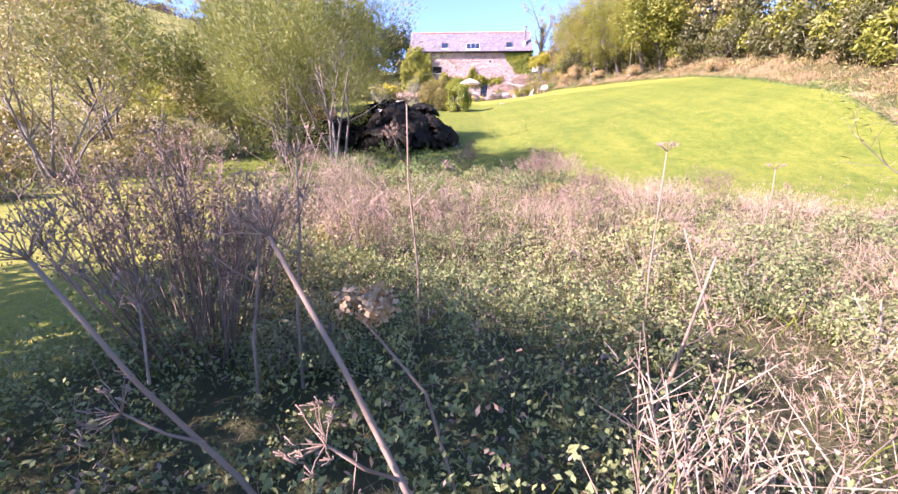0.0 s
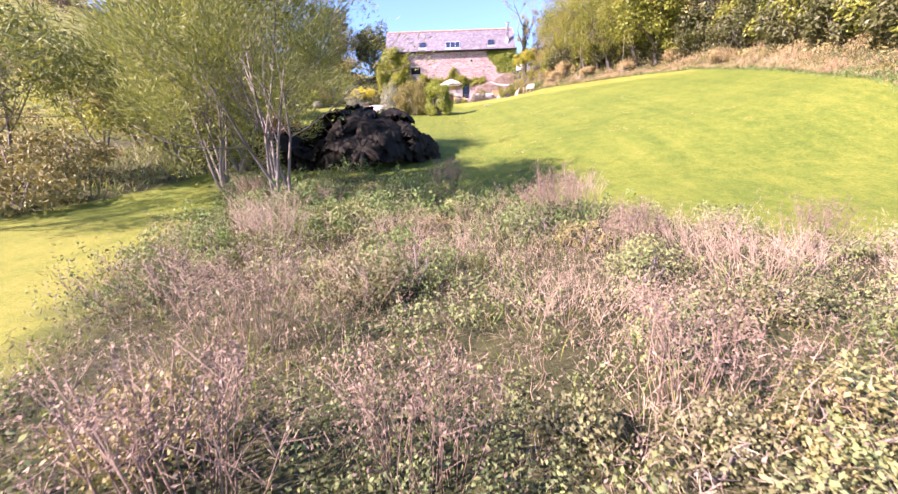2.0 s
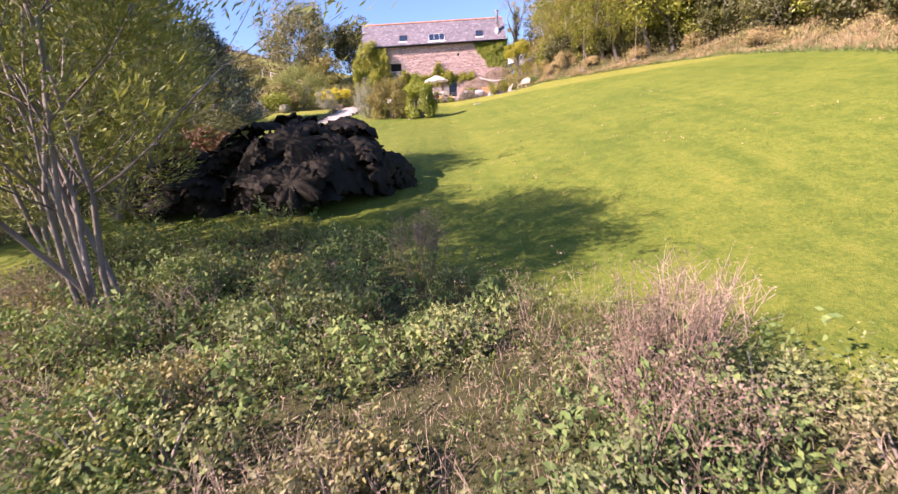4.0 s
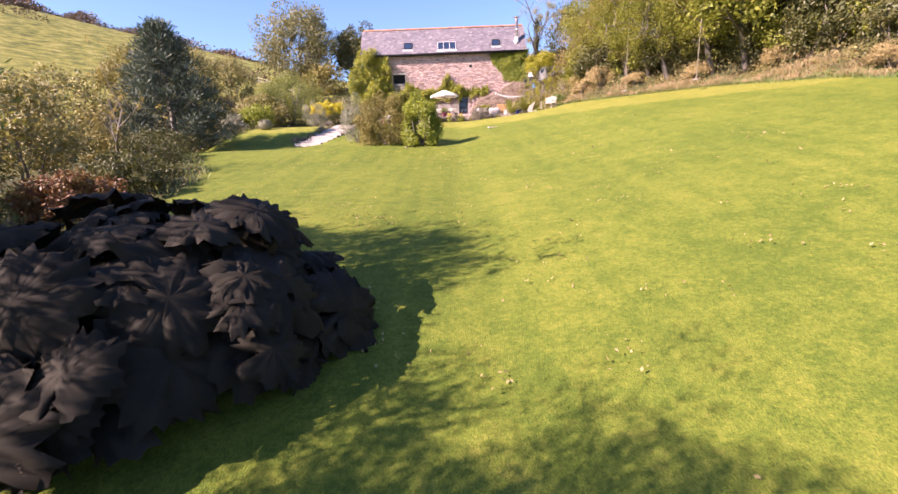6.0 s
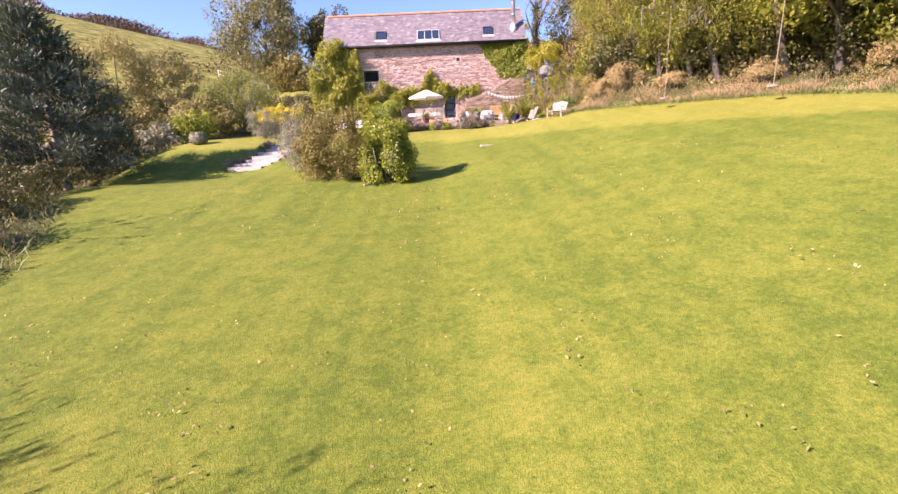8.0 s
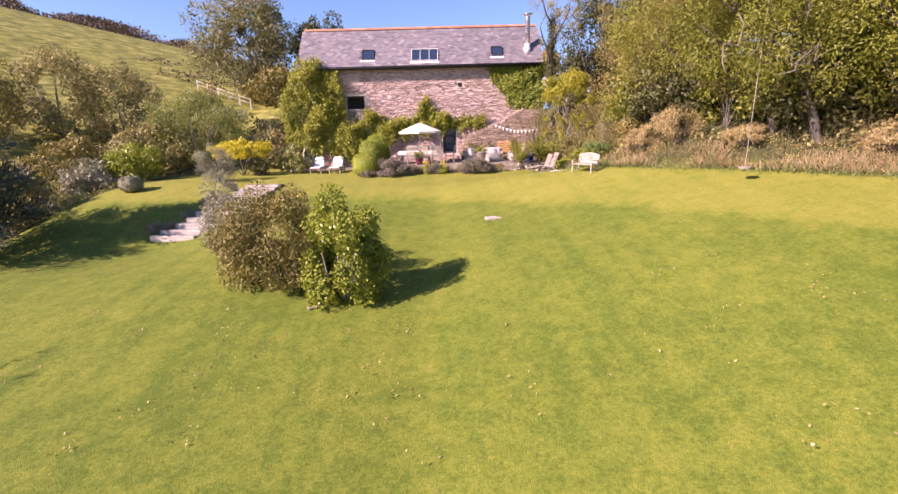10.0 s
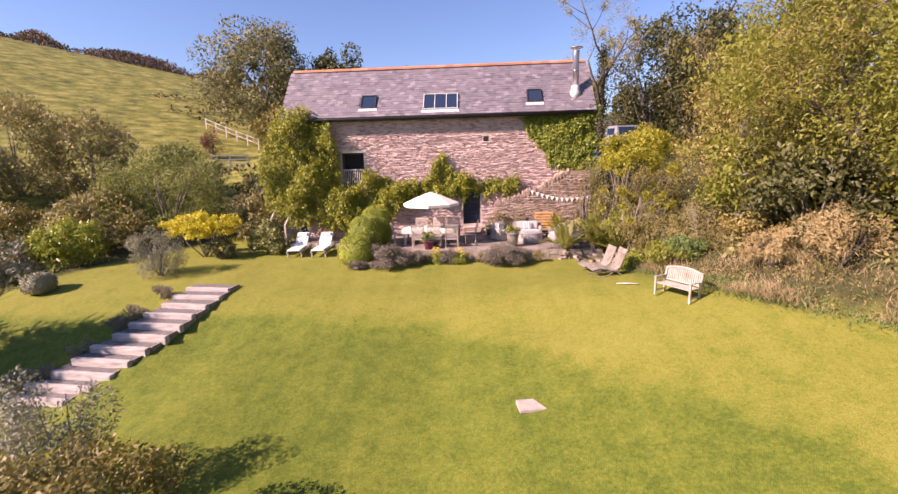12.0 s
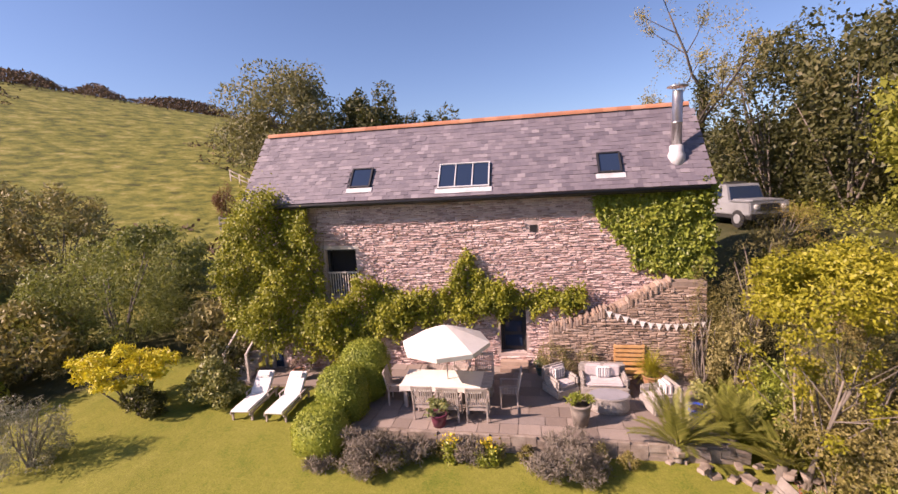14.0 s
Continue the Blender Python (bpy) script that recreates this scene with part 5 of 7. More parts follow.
clipped_blob("clipped_hedge", [(-0.95, 56.95, 6.55, 0.74, 0.7), (-0.75, 58.0, 7.05, 0.74, 0.92), (-0.5, 59.15, 7.25, 0.76, 1.02)], 22000, 0.056, "box",
             "clipped evergreen hedge in rounded rising lobes", 41)
clipped_blob("clipped_ball", [(-12.35, 53.85, 6.1, 0.5, 0.42)], 2500, 0.07, "silver", "low clipped silvery dome bush on the lawn's brow", 42)
lav = [("lavender_bush", 0.55, 56.5, (0.98, 0.75, 0.62), 9000, 51), ("lavender_bush", 5.25, 56.65, (1.0, 0.75, 0.62), 9500, 52), ("lavender_bush", 3.0, 56.95, (0.4, 0.35, 0.36), 2200, 53),
       ("lavender_bush", 1.75, 56.9, (0.42, 0.38, 0.38), 2400, 54), ("lavender_bush", -0.75, 56.35, (0.42, 0.3, 0.24), 1500, 55)]
for nm, x, y, r, n, s in lav:
    shrub(nm, x, y, gz(x, y), r, n, 0.13, "lavender", "grey faded lavender bush in the border under the terrace", "shrub", "lavender bushes", 30, 0.3, 0.13, -0.5, s, 6, lift=0.6)
for x, y, s in ((2.5, 56.9, 56), (3.5, 56.85, 57)):
    e = shrub("border_flower", x, y, gz(x, y), (0.26, 0.22, 0.27), 600, 0.09, "green", "leafy border plant with yellow flowers", "flower", "yellow flowers", 9, 0.5, 0.4, 0.0, s, 5)
    rng = np.random.default_rng(s)
    p = rng.normal(size=(60, 3)) * np.array([0.13, 0.1, 0.06]) + np.array([0, 0, 0.6])
    quads_mesh("bloom", leaves(p, 0.08, rng, 0.6), "flower_yellow", e, "yellow blooms")

rng = np.random.default_rng(58)
for i in range(13):
    x, y = -0.1 + 0.57 * i + rng.uniform(-0.12, 0.12), 57.02 + rng.uniform(-0.08, 0.1)
    r = rng.uniform(0.2, 0.32)
    shrub("edging_plant", x, y, gz(x, y), (r, r * 0.8, r * 1.0), 700, 0.07, ("olive", "lavender", "green", "hedge")[i % 4], "low plant in the border along the terrace", "plant", "border plants", 16, 0.35, 0.4, 0.1, 580 + i, 4)

shrub("green_shrub", 0.9, 42.3, gz(0.9, 42.3), (1.18, 1.05, 1.95), 20000, 0.105, "green", "dense bright green rounded shrub on the lawn", seed=61, lumps=60, lump=0.26, aspect=0.5, lift=0.5)
shrub("olive_shrub", -1.2, 43.4, gz(-1.2, 43.4), (1.95, 1.6, 2.0), 38000, 0.085, "olive", "wide olive-brown small-leaved shrub on the lawn", seed=62, lumps=90, lump=0.23, aspect=0.45, lift=0.45)
shrub("silver_shrub", -3.3, 45.2, gz(-3.3, 45.2), (1.05, 0.95, 1.55), 9500, 0.085, "silver", "silver-grey shrub beside the sleeper steps", seed=63, lumps=34, lump=0.3, aspect=0.3)
shrub("silver_pear", -8.75, 55.5, gz(-8.75, 55.5), (1.12, 1.05, 1.2), 9000, 0.10, "silver", "small weeping silver-leaved tree on the lawn", "tree", "", 70, 0.2, 0.16, 0.7, 64, 12)
shrub("yellow_shrub", -8.6, 58.4, gz(-8.6, 58.4), (2.1, 1.2, 1.0), 6500, 0.13, "yellow", "golden-yellow arching shrub by the lawn", seed=65, lumps=52, lump=0.16, aspect=0.42, droop=0.3, low=-0.25, lift=1.3)
shrub("dark_shrub", -7.5, 57.9, gz(-7.5, 57.9), (0.68, 0.6, 0.6), 3500, 0.09, "dark_leaf", "small dark green domed shrub", seed=66)
shrub("variegated_shrub", -5.75, 58.9, gz(-5.75, 58.9), (0.85, 0.75, 0.85), 5200, 0.12, "variegated", "cream and green variegated shrub beside the loungers", seed=67, lumps=30, lump=0.3)
for i, k in enumerate((1, 3, 4, 6, 8, 9)):
    x, y = STEPS[k]
    shrub("step_lavender", x - 1.35, y + 0.1, gz(x - 1.3, y), (0.4, 0.35, 0.28), 1300, 0.1, "lavender", "low greyish lavender clump beside the steps", "shrub", "clumps by the steps", 14, 0.35, 0.15, -0.3, 70 + i, 4)


def palm(x, y, z, n, length, label, seed, arch=0.9, height=0.25):
    """Arching fronds, each a midrib with two rows of narrow leaflets."""
    rng = np.random.default_rng(seed)
    e = thing("palm", pose(x, y, z), label, "palm", "palms by the terrace")
    tb = Tubes(6)
    tb.add([(0, 0, -0.1), (0, 0, height)], [0.12, 0.1])
    tb.make("trunk", "bark", e)
    for i in range(n):
        a = 6.283 * i / n + rng.uniform(-.2, .2)
        el = rng.uniform(0.55, 1.45)
        L = length * rng.uniform(0.75, 1.1)
        pts, d = [Vector((0, 0, height))], Vector((math.cos(a) * math.cos(el), math.sin(a) * math.cos(el), math.sin(el)))
        for k in range(8):
            d = (d + Vector((0, 0, -arch * 0.13))).normalized()
            pts.append(pts[-1] + d * L / 8)
        tb = Tubes(4)
        tb.add(pts, [0.016 - 0.0015 * k for k in range(9)])
        rib = tb.make("frond", "palm", e)
        q = []
        for k in range(2, 9):
            for s in (-1, 1):
                for w in range(3):
                    base = pts[k - 1].lerp(pts[k], w / 3)
                    dd = (pts[k] - pts[k - 1]).normalized()
                    side = dd.cross(Vector((0, 0, 1))).normalized() * s
                    ln = L * 0.33 * (1 - 0.06 * (k - 2)) * rng.uniform(0.8, 1.1)
                    way = (dd * 0.75 + side * 0.8 + Vector((0, 0, 0.12))).normalized()
                    tip = base + way * ln + Vector((0, 0, -0.08 * ln))
                    wd = dd * 0.026
                    q.append([base - wd, base.lerp(tip, 0.5) - wd, tip, base.lerp(tip, 0.5) + wd])
        tagged(quads_mesh("leaflet", np.array([[list(c) for c in r] for r in q]), "palm", rib), kind="stuff")
    return e


palm(7.95, 57.3, 6.2, 16, 1.4, "yellow-green feathery palm at the terrace edge", 81)
palm(9.15, 57.4, 6.4, 18, 1.35, "spreading palm with long narrow leaflets", 82)
palm(9.9, 56.8, 6.2, 14, 1.2, "smaller spiky palm in the rockery", 83, 0.6)
rng = np.random.default_rng(90)
for i in range(26):
    t = i / 25
    x, y = 7.6 + 2.9 * t + rng.normal() * 0.12, 57.35 - 0.7 * t + rng.normal() * 0.18
    s = rng.uniform(0.08, 0.17)
    bm = bmesh.new()
    bmesh.ops.create_cube(bm, size=1.5 * s)
    bmesh.ops.subdivide_edges(bm, edges=bm.edges[:], cuts=2, use_grid_fill=True)
    turn = pose(0, 0, 0, 0, 0, 37 * i).to_3x3()
    for v in bm.verts:
        v.co = turn @ Vector((v.co.x * 1.35, v.co.y, v.co.z * 0.6)) * (0.92 + 0.06 * (v.co.length < 1.0 * s) + 0.34 * noise.noise(v.co * 2.2 / s * 0.3 + Vector((i * 7.1, 0, 0))))
    r = part("rock", bm, "rock", None)
    r.location = (x, y, gz(x, y) + s * 0.25 + (0.22 if i % 3 == 0 else 0))
    tagged(r, "rough buff rockery stone at the edge of the terrace", "rock", "rockery stones")
shrub("white_daisy", 8.05, 57.75, 6.3, (0.35, 0.3, 0.3), 700, 0.06, "flower_white", "white-flowered plant spilling over the rockery", "flower", "", 12, 0.4, 0.6, 0.0, 91, 4)
shrub("red_flower", 10.0, 56.3, gz(10, 56.3), (0.25, 0.25, 0.18), 90, 0.045, "flower_red", "small red-flowered plant in the border", "flower", "", 8, 0.4, 0.5, 0.0, 92, 4)
e = thing("bunting", pose(0, 0, 0), "string of small white cloth flags along the wall", "bunting")
pts = [Vector((6.85 + 2.9 * k / 12, 60.78, 8.75 - 0.35 * k / 12 - 0.25 * math.sin(math.pi * k / 12))) for k in range(13)]
tb = Tubes(4)
tb.add(pts, [0.006] * 13)
tb.make("string", "white", e)
for k in range(12):
    c = pts[k].lerp(pts[k + 1], 0.5)
    bm = bmesh.new()
    vs = [bm.verts.new((c.x + dx, c.y + dy, c.z + dz)) for dy in (-0.004, 0.0) for dx, dz in ((-0.09, 0), (0.09, 0), (0.0, -0.22))]
    bm.faces.new(vs[:3])
    bm.faces.new(vs[3:][::-1])
    for i in range(3):
        j = (i + 1) % 3
        bm.faces.new((vs[i], vs[3 + i], vs[3 + j], vs[j]))
    part("flag", bm, "white", e)

# ---- gunnera and the lower garden ----
def gunnera(x, y, z, radii, label, seed, count):
    """Huge lobed, crumpled leaves on thick stalks, overlapping in a dome."""
    rng = np.random.default_rng(seed)
    e = thing("gunnera", pose(x, y, z), label, "gunnera")
    for i in range(count):
        a = 2.4 * i + rng.normal() * 0.3
        el = math.asin(min(1, (i + 0.5) / count)) + rng.normal() * 0.12
        d = Vector((math.cos(a) * math.cos(el), math.sin(a) * math.cos(el), max(0.02, math.sin(el))))
        q = rng.uniform(0.72, 1.0) if i % 4 else rng.uniform(0.45, 0.75)
        h = Vector((d.x * radii[0] * q, d.y * radii[1] * q, 0.25 + d.z * radii[2] * q))
        R = rng.uniform(0.36, 0.82)
        tb = Tubes(6)
        f = Vector((h.x * 0.25, h.y * 0.25, -0.1))
        nrm = (d * 0.9 + Vector((0, 0, 0.65)) + Vector(rng.normal(size=3)) * 0.32).normalized()
        tilt = Matrix.Translation(h) @ nrm.to_track_quat('Z', 'Y').to_matrix().to_4x4() @ pose(0, 0, 0, 0, 0, rng.uniform(0, 360))
        foot = h - nrm * 0.14 * R
        tb.add([f, f.lerp(foot, 0.6) + Vector((0, 0, 0.06 * h.z)), foot], [0.05, 0.036, 0.024])
        tb.make("stalk", "stalk", e)
        n, rings = 48, 5
        vs, fs = [Vector((0, 0, -0.1 * R))], []
        ph = rng.uniform(0, 6.28)
        jag = rng.normal(size=n)
        for j in range(1, rings + 1):
            rr = j / rings
            for k in range(n):
                an = 6.283 * k / n
                lob = 1 - 0.16 * abs(math.sin(an * 3.5 + ph)) ** 6 * rr ** 2 - 0.12 * (k % 2) * (rr > 0.9) + 0.06 * jag[k] * (rr > 0.7)
                notch = 1 - 0.8 * math.exp(-((an - 3.14) / 0.14) ** 2) * rr
                rad = R * rr * lob * notch
                fold = 0.02 * R * math.cos(7 * an + 2 * ph) * rr + 0.10 * R * math.cos(2 * an + ph) * rr ** 2 + 0.07 * R * jag[(k + 17 * j) % n] * rr
                vs.append(Vector((rad * math.cos(an), rad * math.sin(an), -0.1 * R * (1 - rr) + fold - 0.34 * R * rr ** 2)))
        fs += [(0, 1 + k, 1 + (k + 1) % n) for k in range(n)]
        for j in range(rings - 1):
            for k in range(n):
                b0 = 1 + j * n
                fs.append((b0 + k, b0 + n + k, b0 + n + (k + 1) % n, b0 + (k + 1) % n))
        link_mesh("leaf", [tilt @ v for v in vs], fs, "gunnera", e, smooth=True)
    return e


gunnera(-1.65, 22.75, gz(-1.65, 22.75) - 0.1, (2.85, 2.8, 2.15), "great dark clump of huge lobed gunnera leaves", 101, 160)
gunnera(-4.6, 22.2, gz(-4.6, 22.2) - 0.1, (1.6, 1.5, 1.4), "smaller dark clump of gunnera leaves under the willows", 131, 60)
tree("willow", -2.7, 15.75, gz(-2.7, 15.75), 7.4, 3.0, 42000, 0.122, "willow", "young willow with thin leaning stems beside the rough ground", 0.075, 102, "pale_bark", lean=(-0.2, -0.03), stems=7, aspect=0.19, droop=0.0, low=-0.75, lumps=95, lump=0.18, crown_lift=0.56, crown_h=0.46, sweep=0.7)
tree("willow", -6.2, 21.5, gz(-6.2, 21.5), 8.2, 3.3, 18000, 0.2, "willow", "multi-stemmed willow behind the gunnera", 0.15, 103, "pale_bark", lean=(-0.15, 0.1), stems=7, aspect=0.19, droop=0.0, low=-0.8, lumps=90, lump=0.17, crown_lift=0.52, crown_h=0.48, sweep=0.7)
tree("willow", -5.6, 18.6, gz(-5.6, 18.6), 6.2, 2.7, 18000, 0.15, "willow", "bushy young willow beside the gunnera", 0.1, 108, "pale_bark", stems=6, sweep=0.6, aspect=0.2, droop=0.0, low=-0.9, lumps=70, lump=0.2, crown_lift=0.5, crown_h=0.5)
tree("willow", -9.5, 23.0, gz(-9.5, 23), 7.2, 3.0, 11000, 0.28, "willow", "spreading willow with greyish green leaves", 0.15, 104, "pale_bark", stems=6, sweep=0.6, aspect=0.19, droop=0.0, low=-0.95, lumps=70, lump=0.2, crown_lift=0.5, crown_h=0.5)
tree("willow", -13.5, 19.5, gz(-13.5, 19.5), 7.5, 3.3, 9000, 0.27, "willow", "thin-leaved willow with many bare stems", 0.12, 105, "pale_bark", stems=6, aspect=0.19, droop=0.3, low=-0.4, bare=0.2, lumps=44, lump=0.24)
tree("willow", -11.0, 14.0, gz(-11, 14), 6.5, 2.6, 7000, 0.16, "hedge", "sparse reddish-stemmed young tree", 0.08, 106, "bark", stems=6, aspect=0.2, droop=0.2, low=-0.3, bare=0.3, lumps=40, lump=0.24)

# ---- the left side of the garden and the valley ----
shrub("red_shrub", -8.0, 29.2, gz(-8.0, 29.2), (1.5, 1.2, 0.8), 6500, 0.12, "red_leaf", "low shrub with reddish autumn leaves at the lawn's edge", seed=111, lumps=34, lump=0.3)
shrub("dark_shrub", -9.6, 34.0, gz(-9.6, 34), (1.6, 1.5, 0.75), 6000, 0.11, "dark_leaf", "dark low shrub with dry stalks at the lawn's edge", seed=112, lumps=34, lump=0.3)


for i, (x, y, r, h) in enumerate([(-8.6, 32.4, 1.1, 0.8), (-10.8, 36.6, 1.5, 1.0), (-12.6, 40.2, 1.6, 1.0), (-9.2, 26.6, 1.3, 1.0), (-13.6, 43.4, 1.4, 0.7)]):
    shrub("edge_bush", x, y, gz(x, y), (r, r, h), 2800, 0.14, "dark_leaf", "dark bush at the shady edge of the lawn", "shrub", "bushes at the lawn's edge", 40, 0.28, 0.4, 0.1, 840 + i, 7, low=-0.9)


def pine(x, y, z, h, r, label, seed):
    rng = np.random.default_rng(seed)
    e = thing("pine", pose(x, y, z), label, "tree", "trees")
    tb = Tubes(7)
    tb.add([(0, 0, -0.2), (0.05, 0, h * 0.5), (0.0, 0.05, h)], [0.22, 0.13, 0.02])
    P, A = [], []
    for i in range(95):
        q = (i / 95) ** 0.9
        zz = h * (0.1 + 0.88 * q)
        L = r * (1 - q) ** 0.75 * rng.uniform(0.7, 1.1) + 0.2
        a = i * 2.4 + rng.normal() * 0.3
        tip = Vector((L * math.cos(a), L * math.sin(a), zz + L * 0.22))
        tb.add([(0, 0, zz), tip * 0.5 + Vector((0, 0, zz * 0.5 - L * 0.05)), tip], [0.035, 0.022, 0.008])
        n = int(80 + 260 * L / r)
        t = rng.uniform(0.25, 1.02, n)[:, None]
        base = np.array([0, 0, zz]) * (1 - t) + np.array(tip) * t
        off = rng.normal(size=(n, 3)) * np.array([0.2, 0.2, 0.14])
        P.append(base + off)
        A.append(unit(off + np.array([math.cos(a) * 0.2, math.sin(a) * 0.2, 0.25])))
    tb.make("trunk", "bark", e)
    P, A = np.concatenate(P), np.concatenate(A)
    quads_mesh("crown", leaves(P, 0.32, rng, 0.2, 0.0, None, A), "pine", e)


pine(-15.6, 47.0, gz(-15.6, 47.0), 8.8, 3.9, "blue-green pine at the edge of the lawn", 121)
tree("birch", -12.0, 36.8, gz(-12, 36.8), 5.6, 0.9, 500, 0.09, "autumn", "thin nearly bare birch", 0.07, 122, "pale_bark", depth=2, bare=0.8)
for i, (x, y, h, s, n, m) in enumerate([(-17.5, 38, 6.0, 3.0, 9500, "hedge"), (-16.5, 31, 6.0, 3.0, 9500, "wood_leaf"), (-20.5, 44, 7.0, 3.4, 9000, "hedge"), (-13.5, 27.5, 5.0, 2.4, 10000, "hedge"), (-22, 35, 8, 4, 8500, "wood_leaf")]):
    tree("thicket_tree", x, y, gz(x, y), h, s, int(n * 0.7), 0.2, m, "brownish green thicket tree at the garden's edge", 0.14, 130 + i, stems=3, low=-0.8, crown_lift=0.5, crown_h=0.45)
left_bushes = [(-17.4, 51.8, 2.4, 2.2, 4.0, "hedge"), (-19.5, 48.0, 2.8, 2.6, 3.4, "hedge"), (-14.3, 57.3, 1.5, 1.5, 2.1, "green"), (-16.0, 56.0, 1.6, 1.5, 2.0, "silver"), (-15.2, 60.0, 2.6, 2.2, 3.0, "hedge"),
               (-8.2, 62.5, 1.7, 1.6, 2.3, "hedge"), (-19.0, 59.0, 3.0, 2.8, 3.0, "olive"), (-15.0, 66.5, 3.0, 2.6, 3.9, "willow"), (-20.8, 66.4, 3.4, 3.0, 5.6, "hedge"), (-24.5, 65.0, 3.4, 3.0, 6.0, "hedge"),
               (-24.0, 54.0, 3.4, 3.0, 3.2, "hedge"), (-27.0, 61.0, 3.8, 3.2, 5.6, "olive"), (-9.5, 67.5, 2.6, 2.2, 2.6, "dark_leaf"), (-6.6, 60.7, 0.9, 0.9, 1.5, "dark_leaf"), (-31.0, 50.0, 4.2, 3.6, 3.8, "hedge")]
for i, (x, y, rx, ry, rz, m) in enumerate(left_bushes):
    shrub("thicket_bush", x, y, gz(x, y), (rx, ry, rz * 0.6), int(min(1900 * rx * rz / 2, 9000)), 0.245, m, "tangled bush in the hollow below the pasture", "shrub", "thicket bushes", 90, 0.2, 0.34, 0.1, 150 + i, 8, low=-0.9)
shrub("olive_thicket", -13.0, 62.2, gz(-13.0, 62.2), (3.8, 2.9, 2.85), 20000, 0.16, "willow", "broad olive-green willowy bush at the lawn's edge", "shrub", "", 90, 0.22, 0.3, 0.1, 160, 8, low=-0.9)
shrub("dark_red_tree", -21.0, 80.5, gz(-21.0, 80.5), (0.95, 0.95, 1.6), 2500, 0.14, "red_leaf", "small dark purple-leaved tree by the fence", seed=180)
# trees beyond the barn
tree("round_tree", -20.0, 90.0, gz(-20.0, 90), 12.9, 7.2, 15000, 0.36, "round_leaf", "tall rounded tree with thin grey-green leaves beyond the barn", 0.4, 190, crown_lift=0.52, crown_h=0.48, low=-0.9, lumps=60)
tree("round_tree", -11.6, 92.0, gz(-11.6, 92), 10.4, 4.2, 9000, 0.36, "dark_leaf", "dark rounded tree beyond the barn", 0.4, 191, crown_lift=0.52, crown_h=0.48, low=-0.9)
tree("round_tree", -5.6, 96.0, gz(-5.6, 96), 9.4, 3.9, 6000, 0.36, "dark_leaf", "low dark round tree beyond the barn", 0.4, 192, crown_lift=0.52, crown_h=0.48, low=-0.9)
tree("round_tree", 21.0, 112.0, gz(21, 112), 8.0, 4.0, 4000, 0.42, "autumn", "distant tree just over the ridge", 0.4, 193)
for i, (x, y, rx, rz, m) in enumerate([(-18.6, 90.0, 3.4, 4.6, "olive"), (-15.0, 85.0, 3.4, 4.6, "olive"), (-9.5, 88.0, 3.4, 4.4, "dark_leaf")]):
    shrub("far_bush", x, y, gz(x, y), (rx, rx, rz * 0.56), 2600, 0.4, m, "dense bush at the foot of the trees beyond the barn", "shrub", "bushes beyond the barn", 60, 0.24, 0.5, 0.1, 195 + i, 7)
e = tree("ivied_tree", 12.6, 70.5, gz(12.6, 70.5), 11.6, 2.6, 5200, 0.10, "hedge", "half-bare tree with an ivy-clad trunk behind the barn", 0.26, 194, "dark_bark", bare=0.6, depth=2, lumps=60, lump=0.14)
rng = np.random.default_rng(195)
P = [np.array([list(o.data.vertices[k].co) for k in range(0, len(o.data.vertices), 2)]) for o in e.children if o.name.startswith("trunk")]
P = np.concatenate(P)
P = P[rng.integers(0, len(P), 5200)] + rng.normal(size=(5200, 3)) * np.array([0.2, 0.2, 0.55])
P = P[(P[:, 2] > 0.1) & (P[:, 2] < 8.5)]
quads_mesh("ivy", leaves(P, 0.12, rng, 0.7, 0.3), "dark_leaf", e, "dark ivy round the trunk")

# ---- the wooded bank on the right ----
wood = [(13.3, 54.6, 6.6, 2.4, 8500, "autumn"), (14.8, 52.6, 6.8, 2.6, 16000, "autumn"), (16.6, 49.8, 7.8, 3.4, 22000, "ash"), (15.8, 47.9, 7.4, 3.4, 21000, "ash"), (18.9, 42.9, 7.6, 3.4, 18000, "ash"), (14.2, 51.4, 7.2, 2.8, 17000, "ash"), (18.2, 55.4, 9.0, 3.6, 15000, "ash"), (18.0, 44.4, 7.4, 3.2, 14000, "ash"),
        (19.2, 46.8, 7.8, 3.3, 16000, "hedge"), (21.5, 52.0, 10.0, 4.2, 10000, "autumn"), (21.8, 41.0, 7.4, 3.3, 14000, "hedge"), (25.5, 45.5, 10.0, 4.4, 8000, "dark_leaf"), (22.4, 34.5, 7.4, 3.4, 10000, "dark_leaf"),
        (22.4, 27.5, 7.0, 3.4, 11000, "dark_leaf"), (27.5, 37.0, 10.0, 4.6, 8000, "dark_leaf"), (22.5, 63.5, 10.0, 4.4, 12000, "dark_leaf"), (22.0, 76.0, 10.0, 4.4, 10000, "dark_leaf"), (22.0, 19.5, 6.5, 3.2, 9000, "hedge"), (28.5, 28.0, 10.0, 5.0, 7000, "dark_leaf"), (16.4, 46.6, 6.4, 2.6, 11000, "ash"), (17.0, 60.5, 6.5, 2.8, 10000, "wood_leaf")]
